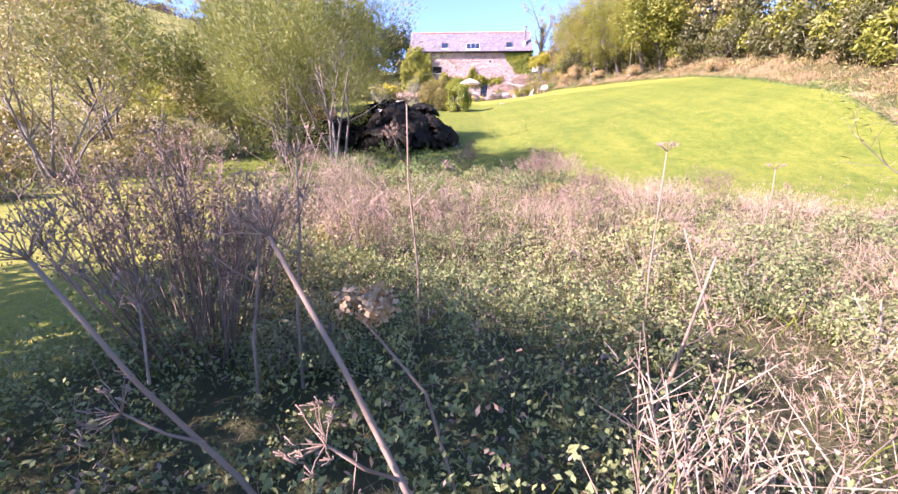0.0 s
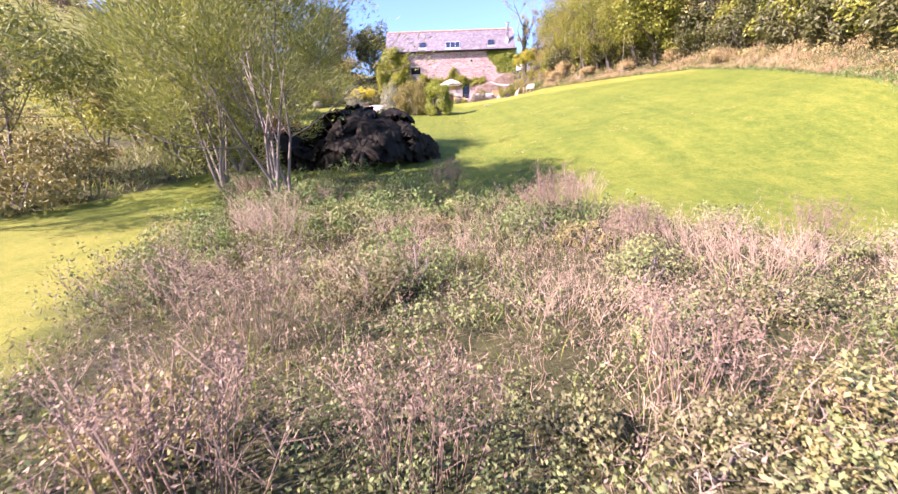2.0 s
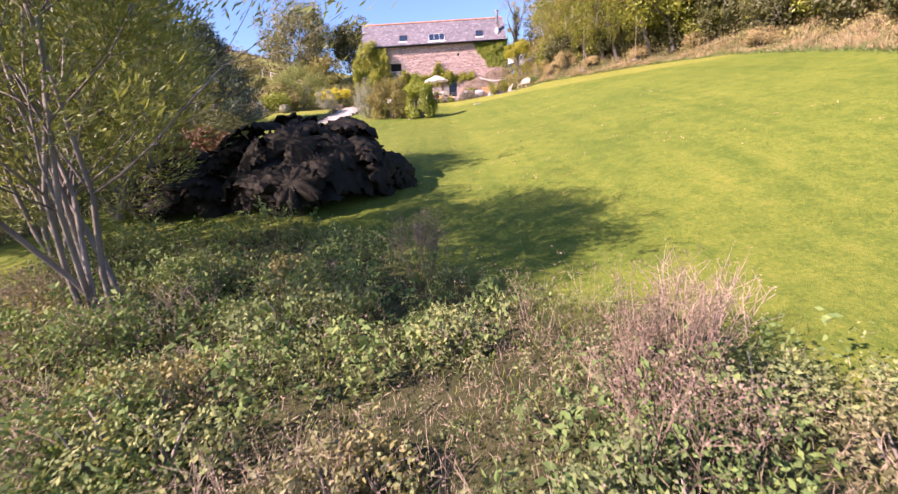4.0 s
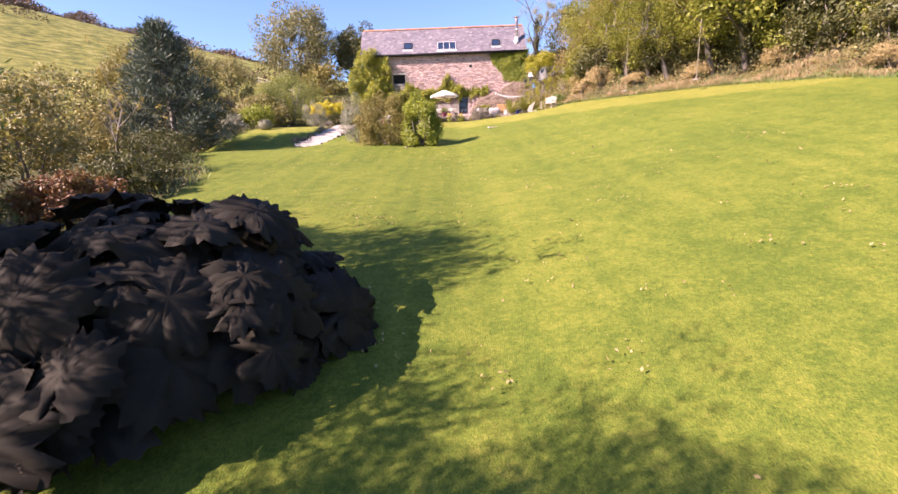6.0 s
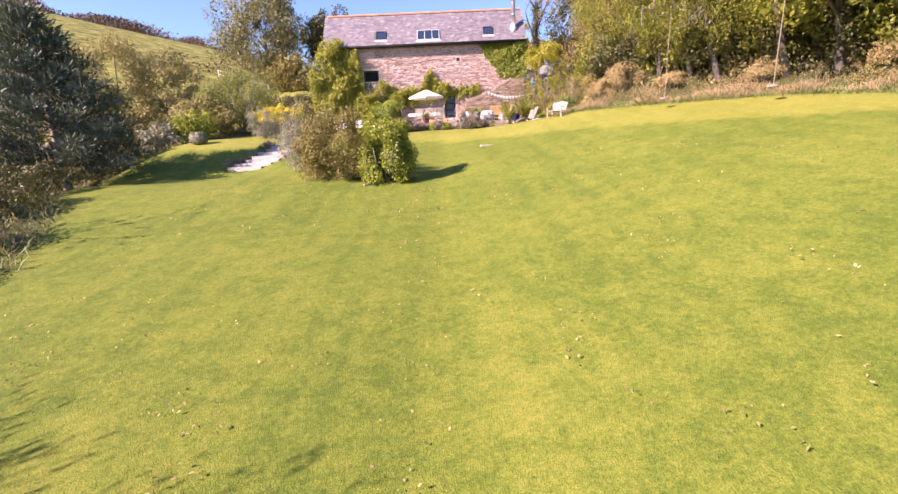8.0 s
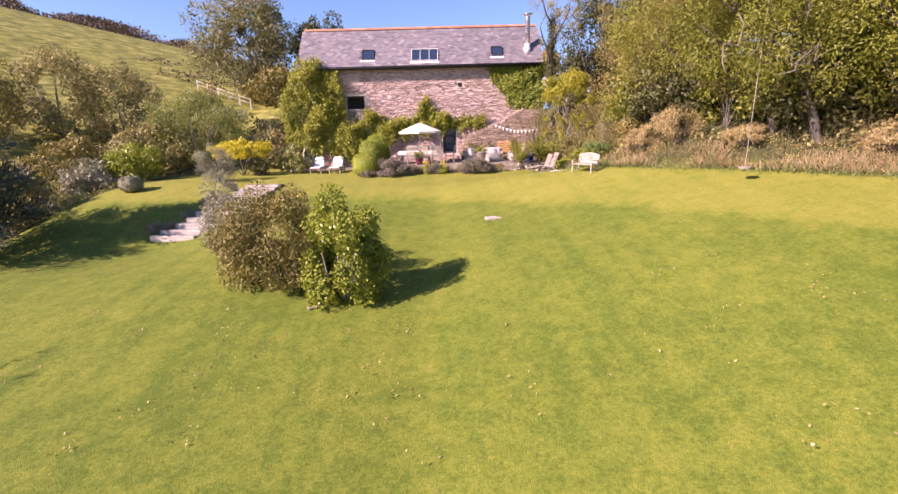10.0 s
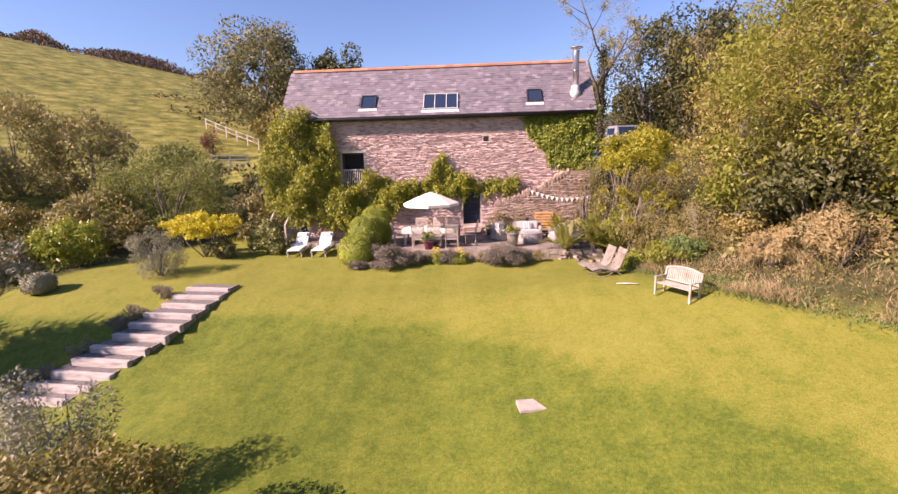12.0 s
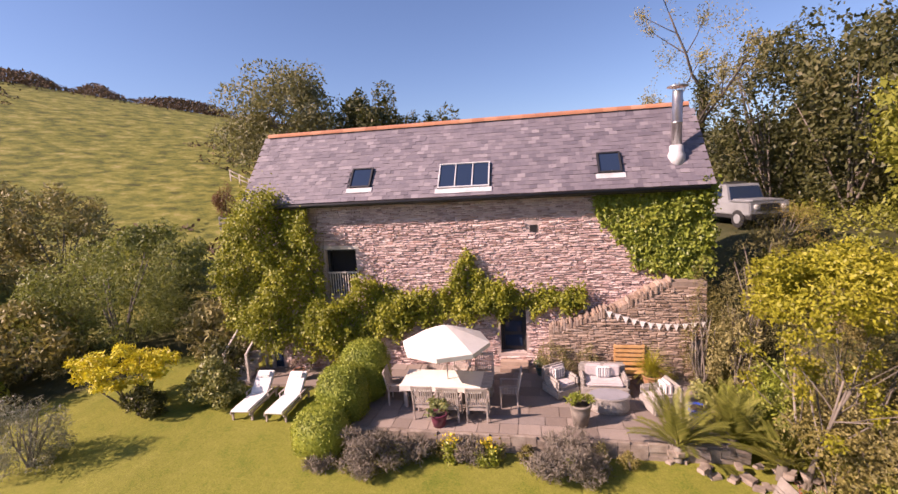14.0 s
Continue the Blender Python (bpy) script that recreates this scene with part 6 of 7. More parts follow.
for i, (x, y, h, s, n, m) in enumerate(wood):
    near = x < 18.5 and 42 < y < 57
    ash = tree("woodland_tree", x, y, gz(x, y), h, s, int(n * (0.95 if near else 0.3)), 0.108 if near else 0.28, m, "broad-leaved tree turning yellow on the wooded bank" if m != "dark_leaf" else "dark green tree in the wood", 0.17, 200 + i, "dark_bark", group="woodland trees", low=-0.95, crown_lift=0.56 if m == "ash" else 0.5, crown_h=0.43 if m == "ash" else 0.5, lumps=90, lump=0.19, depth=2, aspect=0.36 if near else 0.5, droop=0.35 if near else 0.15, lean=(-0.3, -0.1) if m == "ash" else (0, 0))
    if (x, y) == (15.8, 47.9):
        overhang = ash
for i, (x, y, r, h, m) in enumerate([(10.3, 57.9, 0.75, 0.9, "green"), (10.4, 56.1, 1.0, 1.15, "olive"), (11.2, 56.6, 1.0, 1.3, "hedge"), (10.9, 55.2, 0.8, 0.55, "wood_leaf"), (10.0, 55.2, 0.6, 0.4, "green"), (11.4, 53.9, 0.8, 0.5, "nettle"), (9.7, 58.6, 0.5, 0.8, "green")]):
    shrub("leafy_bush", x, y, gz(x, y), (r, r, h), 3600, 0.085, m, "fresh green leafy bush beside the rockery", "shrub", "leafy bushes by the rockery", 34, 0.28, 0.5, 0.1, 820 + i, 6, low=-0.9)
tb = Tubes(6)
rng = np.random.default_rng(860)
for start, end in (((0.0, 0.0, 2.6), (-4.6, -3.2, 2.7)), ((0.0, 0.0, 3.4), (-5.0, -2.0, 5.0)), ((-0.6, -0.6, 3.0), (-3.2, -5.0, 4.2)), ((-1.2, 0.2, 4.2), (-5.2, 0.4, 6.0)), ((-0.4, -0.4, 2.4), (-2.4, -4.6, 1.8))):
    a, b = Vector(start), Vector(end)
    way = [a.lerp(b, k / 9) + Vector(rng.normal(size=3)) * 0.13 * min(k, 2) for k in range(10)]
    tb.add(way, [0.05 - 0.0045 * k for k in range(10)])
    for k in range(3, 9):
        q = way[k] + Vector(rng.normal(size=3)) * 0.5 + (b - a) * 0.08
        tb.add([way[k], way[k].lerp(q, 0.5) + Vector(rng.normal(size=3)) * 0.06, q], [0.022, 0.015, 0.007])
tagged(tb.make("bare_limb", "pale_bark", overhang, "pale crooked bare branches"), kind="stuff")
tree("yellow_bush", 10.35, 56.5, gz(10.35, 56.5), 5.2, 1.28, 13000, 0.09, "yellow_green", "tall bush with bright yellow-green leaves by the terrace", 0.07, 230, stems=4, crown_lift=0.82, crown_h=0.21, lumps=36, lump=0.3, depth=1, category="shrub", group="")
for i, (x, y, rx, rz, m) in enumerate([(11.2, 55.7, 1.1, 2.2, "hedge"), (10.9, 57.0, 0.8, 2.0, "olive"), (9.6, 60.6, 0.7, 4.0, "olive"), (11.2, 57.2, 1.3, 3.4, "hedge"), (11.9, 54.2, 1.1, 2.0, "hedge"), (11.9, 58.6, 1.4, 3.6, "autumn"), (10.5, 60.5, 0.95, 4.2, "hedge"), (11.5, 61.6, 1.2, 4.3, "hedge"), (12.9, 63.4, 1.2, 2.0, "autumn")]):
    shrub("twiggy_bush", x, y, gz(x, y), (rx, rx, rz * 0.56), 4600, 0.1, m, "brownish twiggy bush between the terrace and the bank", "shrub", "twiggy bushes", 60, 0.24, 0.14, -0.3, 235 + i, 16)
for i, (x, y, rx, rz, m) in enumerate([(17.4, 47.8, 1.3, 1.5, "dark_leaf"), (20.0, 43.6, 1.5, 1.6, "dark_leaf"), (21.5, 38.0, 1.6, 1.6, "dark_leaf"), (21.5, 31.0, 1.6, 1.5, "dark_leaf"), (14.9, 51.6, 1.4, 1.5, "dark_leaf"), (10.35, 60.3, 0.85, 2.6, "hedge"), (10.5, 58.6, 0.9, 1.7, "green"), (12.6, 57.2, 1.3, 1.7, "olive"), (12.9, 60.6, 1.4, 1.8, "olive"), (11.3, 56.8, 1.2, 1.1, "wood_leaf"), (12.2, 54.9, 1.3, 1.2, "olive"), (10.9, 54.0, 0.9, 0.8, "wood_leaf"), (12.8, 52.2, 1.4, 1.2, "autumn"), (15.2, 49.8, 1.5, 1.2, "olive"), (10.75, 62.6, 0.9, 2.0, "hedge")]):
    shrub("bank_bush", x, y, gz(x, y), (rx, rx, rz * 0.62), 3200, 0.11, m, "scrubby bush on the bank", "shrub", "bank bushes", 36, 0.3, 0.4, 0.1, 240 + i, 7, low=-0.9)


rng = np.random.default_rng(270)
for i in range(20):
    y = 16 + 1.95 * i
    x = float(np.interp(y, EDGE_Y, EDGE_X)) + rng.uniform(2.1, 3.2)
    r = rng.uniform(1.5, 2.1)
    m = ("dark_leaf", "wood_leaf", "dark_leaf", "ash")[i % 4]
    shrub("hedge_bush", x, y, gz(x, y), (r, r, r * rng.uniform(0.8, 1.1)), 3200 if y > 40 else 2200, 0.18 if y > 40 else 0.24, m, "dense green bush in the edge of the wood", "shrub", "bushes along the wood", 50, 0.24, 0.45, 0.1, 270 + i, 7, low=-0.9)
# bushes added in a dark leaf colour to deepen the shade below the ashes
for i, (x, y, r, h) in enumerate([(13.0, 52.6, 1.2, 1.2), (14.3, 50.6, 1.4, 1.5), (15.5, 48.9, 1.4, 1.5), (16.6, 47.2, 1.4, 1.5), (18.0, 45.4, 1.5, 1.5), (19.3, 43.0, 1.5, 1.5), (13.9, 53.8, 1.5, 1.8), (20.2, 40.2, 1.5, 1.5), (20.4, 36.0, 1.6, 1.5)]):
    shrub("shaded_bush", x, y, gz(x, y), (r, r, h), 3000, 0.165, "dark_leaf", "dark-coloured bush added to deepen the shade under the ash trees", "shrub", "bushes under the ash trees", 46, 0.26, 0.45, 0.1, 800 + i, 7, low=-0.9)
for i, (x, y, r, h) in enumerate([(12.3, 51.1, 0.8, 0.6), (13.2, 50.0, 1.0, 0.85), (14.9, 48.1, 0.8, 0.45), (17.3, 44.9, 0.9, 0.5), (19.6, 41.2, 1.0, 0.6), (19.9, 35.5, 1.0, 0.6)]):
    shrub("bracken", x, y, gz(x, y), (r, r, h), 5200, 0.11, "bracken", "mound of russet dying bracken on the bank", "bracken", "bracken mounds", 40, 0.26, 0.18, 0.35, 290 + i, 8, low=-0.6)


def tufts(name, n, place, length, width, mat, label, category, seed, lean=0.35, bend=0.3):
    """Blades or stalks as thin quads, each rooted on the ground."""
    rng = np.random.default_rng(seed)
    x, y, hs = place(rng, n)
    n = len(x)
    z = land(x, y)
    a = rng.uniform(0, 6.283, n)
    d = np.stack([rng.normal(size=n) * lean, rng.normal(size=n) * lean, np.ones(n)], -1)
    d = unit(d)
    L = (length * rng.uniform(0.6, 1.3, n) * hs)[:, None]
    s = np.stack([np.cos(a), np.sin(a), np.zeros(n)], -1) * width * 0.5
    p = np.stack([x, y, z - 0.02], -1)
    droop = np.stack([rng.normal(size=n), rng.normal(size=n), -np.abs(rng.normal(size=n))], -1) * bend * L
    mid = p + d * L * 0.6
    tip = p + d * L + droop * 0.5
    v = np.stack([p - s, mid - s * 0.8, tip, mid + s * 0.8], 1)
    ob = quads_mesh(name, v, mat)
    return tagged(ob, label, category, kind="stuff")


def on_bank(rng, n):
    y = rng.uniform(14, 60, n)
    b = rng.random(n) ** 1.6 * 2.7 - 0.1
    x = np.interp(y, EDGE_Y, EDGE_X) + b
    c = 0.5 + 0.5 * np.sin(x * 1.9 + 1.3 * np.sin(y * 1.1)) * np.sin(y * 1.7 + x)
    k = rng.random(n) < 0.25 + 0.75 * c
    return x[k], y[k], (0.25 + 1.1 * c ** 1.5)[k]


tufts("dry_bank_grass", 52000, on_bank, 0.54, 0.014, "reed", "tangled straw-coloured dry grass and bracken on the bank", "dry grass", 301, 0.6, 0.4)


def bank_toe(rng, n):
    y = rng.uniform(14, 57, n)
    c = 0.5 + 0.5 * np.sin(y * 2.3) * np.sin(y * 0.9 + 1)
    x = np.interp(y, EDGE_Y, EDGE_X) + rng.normal(0.15, 0.28, n) + 0.25 * (c - 0.5)
    return x, y, 0.35 + 0.8 * c


tufts("bank_weeds", 9000, on_bank, 0.4, 0.06, "weed", "green weeds among the dry grass of the bank", "weeds", 302, 0.7)
tufts("toe_weeds", 17000, bank_toe, 0.3, 0.032, "nettle", "fresh green weeds along the lawn's edge", "weeds", 304, 0.8)


def on_lawn(rng, n):
    y = 17 + (62 - 17) * rng.random(n) ** 2.0
    x = np.clip(rng.normal(4.5, 6.5, n), -13, 17)
    k = (weedy(x, y) < 0.4) & ~((y > 57.6) & (x > -0.5)) & ~((y > 60.1) & (x > -6))
    return x[k], y[k], np.ones(k.sum())


tufts("lawn_grass", 60000, on_lawn, 0.05, 0.013, "blade", "short mown grass", "grass", 303, 0.9, 0.3)


def scrub(name, n, place, leaf, mat, label, category, seed):
    """Low tangled growth: leaves gathered in mounds over the ground."""
    rng = np.random.default_rng(seed)
    x, y, h = place(rng, n)
    per = 26
    m = len(x)
    c = np.repeat(np.stack([x, y, land(x, y)], -1), per, 0)
    hh = np.repeat(h, per)
    d = unit(rng.normal(size=(m * per, 3)))
    d[:, 2] = np.abs(d[:, 2])
    r = (rng.random(m * per) ** 0.4)[:, None]
    pos = c + d * r * np.stack([0.75 * hh + 0.2, 0.75 * hh + 0.2, hh], -1)
    return tagged(quads_mesh(name, leaves(pos, leaf, rng, 0.5, 0.1, d), mat), label, category, kind="stuff")


def high_bank(rng, n):
    y = rng.uniform(12, 60, n)
    b = rng.uniform(1.6, 10, n)
    x = np.interp(y, EDGE_Y, EDGE_X) + b
    return x, y, rng.uniform(0.3, 1.1, n) * sm(1.0, 4, b) + 0.2


scrub("bank_scrub", 750, high_bank, 0.2, "hedge", "tangled scrub under the trees on the bank", "scrub", 310)
for i, (x, y, rx, rz, m) in enumerate([(-10.6, 16.6, 1.6, 1.1, "hedge"), (-12.6, 20.5, 1.9, 1.5, "hedge"), (-9.8, 26.0, 1.8, 1.4, "willow"), (-14.5, 14.5, 2.2, 1.8, "hedge"), (-11.5, 11.0, 1.5, 0.9, "autumn"), (-17.5, 24.0, 2.6, 2.2, "hedge"), (-8.2, 25.0, 1.1, 0.9, "hedge"), (-17.0, 18.0, 2.4, 2.0, "olive")]):
    shrub("path_bush", x, y, gz(x, y), (rx, rx, rz * 0.7), int(1500 * rx), 0.17, m, "scrubby bush beside the mown path", "shrub", "bushes by the path", 40, 0.28, 0.4, 0.1, 320 + i, 7)


def bank_foot(rng, n):
    y = rng.uniform(14, 59, n)
    b = rng.uniform(0.25, 3.2, n)
    x = np.interp(y, EDGE_Y, EDGE_X) + b
    return x, y, rng.uniform(0.15, 0.55, n) * (0.5 + 0.35 * b)


scrub("foot_scrub", 800, bank_foot, 0.075, "olive", "low brown-green scrub along the foot of the bank", "scrub", 311)
scrub("autumn_scrub", 450, bank_foot, 0.07, "autumn", "tan and yellow scrub along the foot of the bank", "scrub", 312)


def yard_side(rng, n):
    x, y = rng.uniform(11.5, 24, n), rng.uniform(59.5, 82, n)
    k = ~((x > 12.0) & (x < 16.2) & (y > 64.0)) & (x > 11.6)
    return x[k], y[k], rng.uniform(0.3, 1.1, k.sum())


scrub("yard_scrub", 800, yard_side, 0.17, "wood_leaf", "rank green growth round the yard", "scrub", 313)
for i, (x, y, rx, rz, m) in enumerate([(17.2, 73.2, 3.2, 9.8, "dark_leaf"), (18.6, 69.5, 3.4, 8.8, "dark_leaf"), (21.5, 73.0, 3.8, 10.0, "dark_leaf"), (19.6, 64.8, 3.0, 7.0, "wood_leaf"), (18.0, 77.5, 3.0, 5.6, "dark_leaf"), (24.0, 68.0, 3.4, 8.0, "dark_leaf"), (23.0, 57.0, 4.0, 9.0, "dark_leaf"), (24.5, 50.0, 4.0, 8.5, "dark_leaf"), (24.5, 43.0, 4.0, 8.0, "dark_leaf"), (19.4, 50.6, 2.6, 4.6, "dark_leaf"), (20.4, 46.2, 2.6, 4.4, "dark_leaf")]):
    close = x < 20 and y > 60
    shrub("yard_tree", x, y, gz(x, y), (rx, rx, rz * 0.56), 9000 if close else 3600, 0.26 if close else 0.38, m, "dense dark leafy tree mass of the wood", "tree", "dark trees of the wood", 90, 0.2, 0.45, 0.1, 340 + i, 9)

# ---- the rough ground in front ----
def in_weeds(lo=-4.5):
    def f(rng, n):
        x = rng.uniform(-6, 15, n)
        y = rng.uniform(-1.5, 20.5, n)
        k = (weedy(x, y) > 0.5) & (x > np.interp(y, [-5, 4, 8, 12, 17, 20], [-1.6, -1.6, -2.4, -4.0, -4.6, -6.5]) - 0.2)
        x, y = x[k], y[k]
        h = 0.5 + 0.5 * np.sin(x * 1.7 + 2 * np.sin(y * 1.1)) * np.sin(y * 1.9 + x * 0.6)
        return x, y, 0.3 + 1.15 * h ** 1.3
    return f


def greenness(x, y):
    """Where leafy weeds win over dead straw."""
    g = 0.5 + 0.5 * np.sin(x * 0.8 + 1.5 * np.sin(y * 0.6 + 1)) * np.sin(y * 0.9 - 0.6 * x + 0.6)
    g = g - 0.4 * sm(2.3, 3.8, x) * sm(6.5, 4.5, y) + 0.3 * sm(7, 4, y) * sm(4, 2, x) - 0.2 * sm(4.5, 7.5, x) + 0.8 * sm(12.5, 14.5, y) * sm(3.5, 0, x) - 0.25 * sm(7, 8.5, y) * sm(12.5, 11, y)
    return np.clip(0.5 + 1.7 * (g - 0.44), 0, 1)


def weed_bed(name, n_clumps, seed, tall, per, leaf, mat, label, want, aspect=0.55, rise=0.0, limit=99.0, start=-9.0):
    """Low leafy plants: short stems set with small leaves."""
    rng = np.random.default_rng(seed)
    x, y, h = in_weeds()(rng, n_clumps)
    g = greenness(x, y)
    k = (rng.random(len(x)) < want(g)) & (y < limit) & (y > start)
    x, y, h = x[k], y[k], h[k]
    z = land(x, y)
    m = len(x)
    px = np.repeat(np.stack([x, y, z], -1), per, 0)
    hh = np.repeat(tall * h * rng.uniform(0.45, 1.25, m), per)
    t = rng.random(m * per) ** 0.65
    lean = np.repeat(rng.normal(size=(m, 2)) * 0.2, per, 0)
    wide = 0.035 + 0.05 * (1 - t)
    pos = px + np.stack([lean[:, 0] * t + rng.normal(size=m * per) * wide, lean[:, 1] * t + rng.normal(size=m * per) * wide, hh * t], -1)
    out = unit(np.concatenate([rng.normal(size=(m * per, 2)) * 0.7, np.full((m * per, 1), 0.8)], 1))
    along = None if rise == 0 else unit(np.concatenate([rng.normal(size=(m * per, 2)), np.full((m * per, 1), rise)], 1))
    ob = quads_mesh(name, leaves(pos, leaf, rng, aspect, 0.0, out, along), mat)
    return tagged(ob, label, "weeds", kind="stuff")


weed_bed("weeds", 9500, 401, 0.5, 30, 0.044, "weed", "bed of low grey-green leafy weeds", lambda g: 0.04 + 0.95 * g)
weed_bed("near_weeds", 13500, 404, 0.5, 42, 0.029, "weed", "thick bed of small-leaved grey-green weeds", lambda g: 0.08 + 0.85 * g, 0.6, limit=7.5)
weed_bed("nettles", 5200, 402, 0.6, 30, 0.085, "nettle", "thick bed of lush green nettles", lambda g: 1.3 * g - 0.3, 0.5, start=10.5)
weed_bed("withered_weeds", 8500, 405, 0.6, 18, 0.10, "straw", "withered pinkish straw-coloured weed stems", lambda g: 1.0 - 0.85 * g, 0.045, 1.0)
weed_bed("brown_weeds", 4800, 406, 0.66, 18, 0.034, "dead", "brown withered weeds with seed heads", lambda g: 0.8 - 0.3 * g, 0.5)

rng = np.random.default_rng(460)
for i in range(95):
    x, y = rng.uniform(-3.5, 11), rng.uniform(2.6, 17.5)
    if weedy(x, y) < 0.6 or (abs(x - 1.6) < 0.6 and y < 5.5):
        continue
    r = rng.uniform(0.3, 0.72)
    kind_of = ("nettle" if y > 9 else "weed", "weed", "hedge", "weed", "nettle" if y > 9 else "round_leaf", "weed", "round_leaf")[i % 7]
    shrub("weed_clump", x, y, gz(x, y), (r, r, r * rng.uniform(0.55, 0.85)), int((5200 - 200 * y) * r), 0.027 + 0.0022 * y, kind_of, "leafy mound of weeds and bramble", "weeds", "mounds of weeds", 26, 0.3, 0.5, 0.1, 460 + i, 5, lift=0.6)


def straw_place(rng, n):
    x, y, h = in_weeds()(rng, n)
    k = rng.random(len(x)) < 1.0 - 0.8 * greenness(x, y)
    return x[k], y[k], h[k]


tufts("fallen_straw", 66000, straw_place, 0.36, 0.008, "straw", "pale fallen straw lying over the weeds", "straw", 402, 2.6, 0.3)
tufts("dead_stalks", 22000, straw_place, 0.6, 0.006, "straw", "pale dead stalks standing among the weeds", "dead stalks", 407, 0.35, 0.25)
tufts("rough_grass", 26000, in_weeds(), 0.34, 0.012, "blade", "rough uncut grass among the weeds", "grass", 403, 0.6, 0.6)


def hollow_left(rng, n):
    x = rng.uniform(-22, -4, n)
    y = rng.uniform(3, 58, n)
    lx = np.interp(y, [-5, 8, 14, 19, 23, 30, 35, 38, 41, 45, 49, 52, 55, 59, 64], [-9, -9, -11, -8.5, -6.5, -7.0, -7.6, -9.2, -11, -15, -17, -15.2, -14, -11.5, -9])
    k = x < lx + 0.2
    x, y = x[k], y[k]
    h = 0.5 + 0.5 * np.sin(x * 1.1 + 2 * np.sin(y * 0.7)) * np.sin(y * 1.3 + x * 0.4)
    return x, y, 0.4 + h


tufts("hollow_weeds", 26000, hollow_left, 0.5, 0.07, "weed", "rank green weeds under the trees", "weeds", 408, 0.7, 0.4)
tufts("hollow_straw", 9000, hollow_left, 0.7, 0.02, "reed", "dry pale grass under the trees", "dry grass", 409, 0.5, 0.4)


def umbel(x, y, lean, h, label, seed, rays=16, size=0.16, side=3, stem=0.012):
    """A dead hollow stalk crowned by spokes, with side branches."""
    rng = np.random.default_rng(seed)
    e = thing("dead_hogweed", pose(x, y, gz(x, y)), label, "dead stalk", "dead hogweed stalks")
    top = Vector((lean[0], lean[1], h))
    tb = Tubes(6)
    pts = [Vector((0, 0, -0.05)), top * 0.35 + Vector(rng.normal(size=3) * 0.02), top * 0.7 + Vector(rng.normal(size=3) * 0.02), top]
    tb.add(pts, [stem, stem * 0.85, stem * 0.65, stem * 0.5])
    tb.make("stalk", "stalk", e)

    def head(c, d, r, n):
        t2 = Tubes(4)
        q = []
        for i in range(n):
            a = 6.283 * i / n + rng.normal() * 0.1
            s1 = d.orthogonal().normalized()
            s2 = d.cross(s1)
            w = rng.uniform(0.35, 1.0)
            tip = c + d * r * (0.6 - 0.2 * w) + (s1 * math.cos(a) + s2 * math.sin(a)) * r * w
            t2.add([c, c.lerp(tip, 0.6) + d * r * 0.05, tip], [0.0022, 0.0016, 0.0012])
            for j in range(5):
                o = tip + Vector(rng.normal(size=3)) * 0.012 * r / 0.16
                t2.add([tip - d * 0.01, o + d * 0.015], [0.001, 0.0022])
        t2.make("umbel", "stalk", e)
    head(top, (top - pts[2]).normalized(), size, rays)
    for i in range(side):
        b = pts[1].lerp(top, 0.2 + 0.6 * i / max(side, 1))
        a = rng.uniform(0, 6.283)
        tip = b + Vector((math.cos(a) * 0.22, math.sin(a) * 0.22, 0.22)) * (h / 1.5)
        t3 = Tubes(5)
        t3.add([b, b.lerp(tip, 0.5) + Vector((0, 0, -0.02)), tip], [stem * 0.5, stem * 0.4, stem * 0.3])
        t3.make("side_stalk", "stalk", e)
        head(tip, (tip - b).normalized(), size * 0.7, rays - 4)
    return e


U = "tall dry hogweed stalk with a spoked seed head"
umbel(0.95, 2.05, (-0.5, -0.36, ), 1.32, "leaning dry hogweed stalk with a spoked seed head", 410, 16, 0.16, 2, 0.012)
umbel(1.75, 1.55, (-0.78, 0.36), 1.34, "leaning dry hogweed stalk with a spoked seed head", 411, 16, 0.16, 1, 0.014)
umbel(1.2, 3.85, (-0.06, 0.02), 1.84, U, 413, 24, 0.095, 3, 0.011)
umbel(3.05, 4.1, (0.02, 0.0), 1.5, U, 414, 14, 0.1, 1, 0.009)
umbel(5.3, 6.25, (0.05, 0.0), 1.2, U, 415, 14, 0.12, 2)
umbel(2.6, 2.9, (0.28, 0.05), 1.0, U, 417, 12, 0.12, 2)
umbel(0.3, 3.0, (0.1, 0.05), 1.35, U, 418, 14, 0.13, 3)
umbel(0.5, 3.2, (0.08, 0.0), 1.5, U, 419, 14, 0.13, 3)
umbel(3.6, 4.0, (-0.3, 0.2), 0.95, U, 420, 12, 0.12, 1)


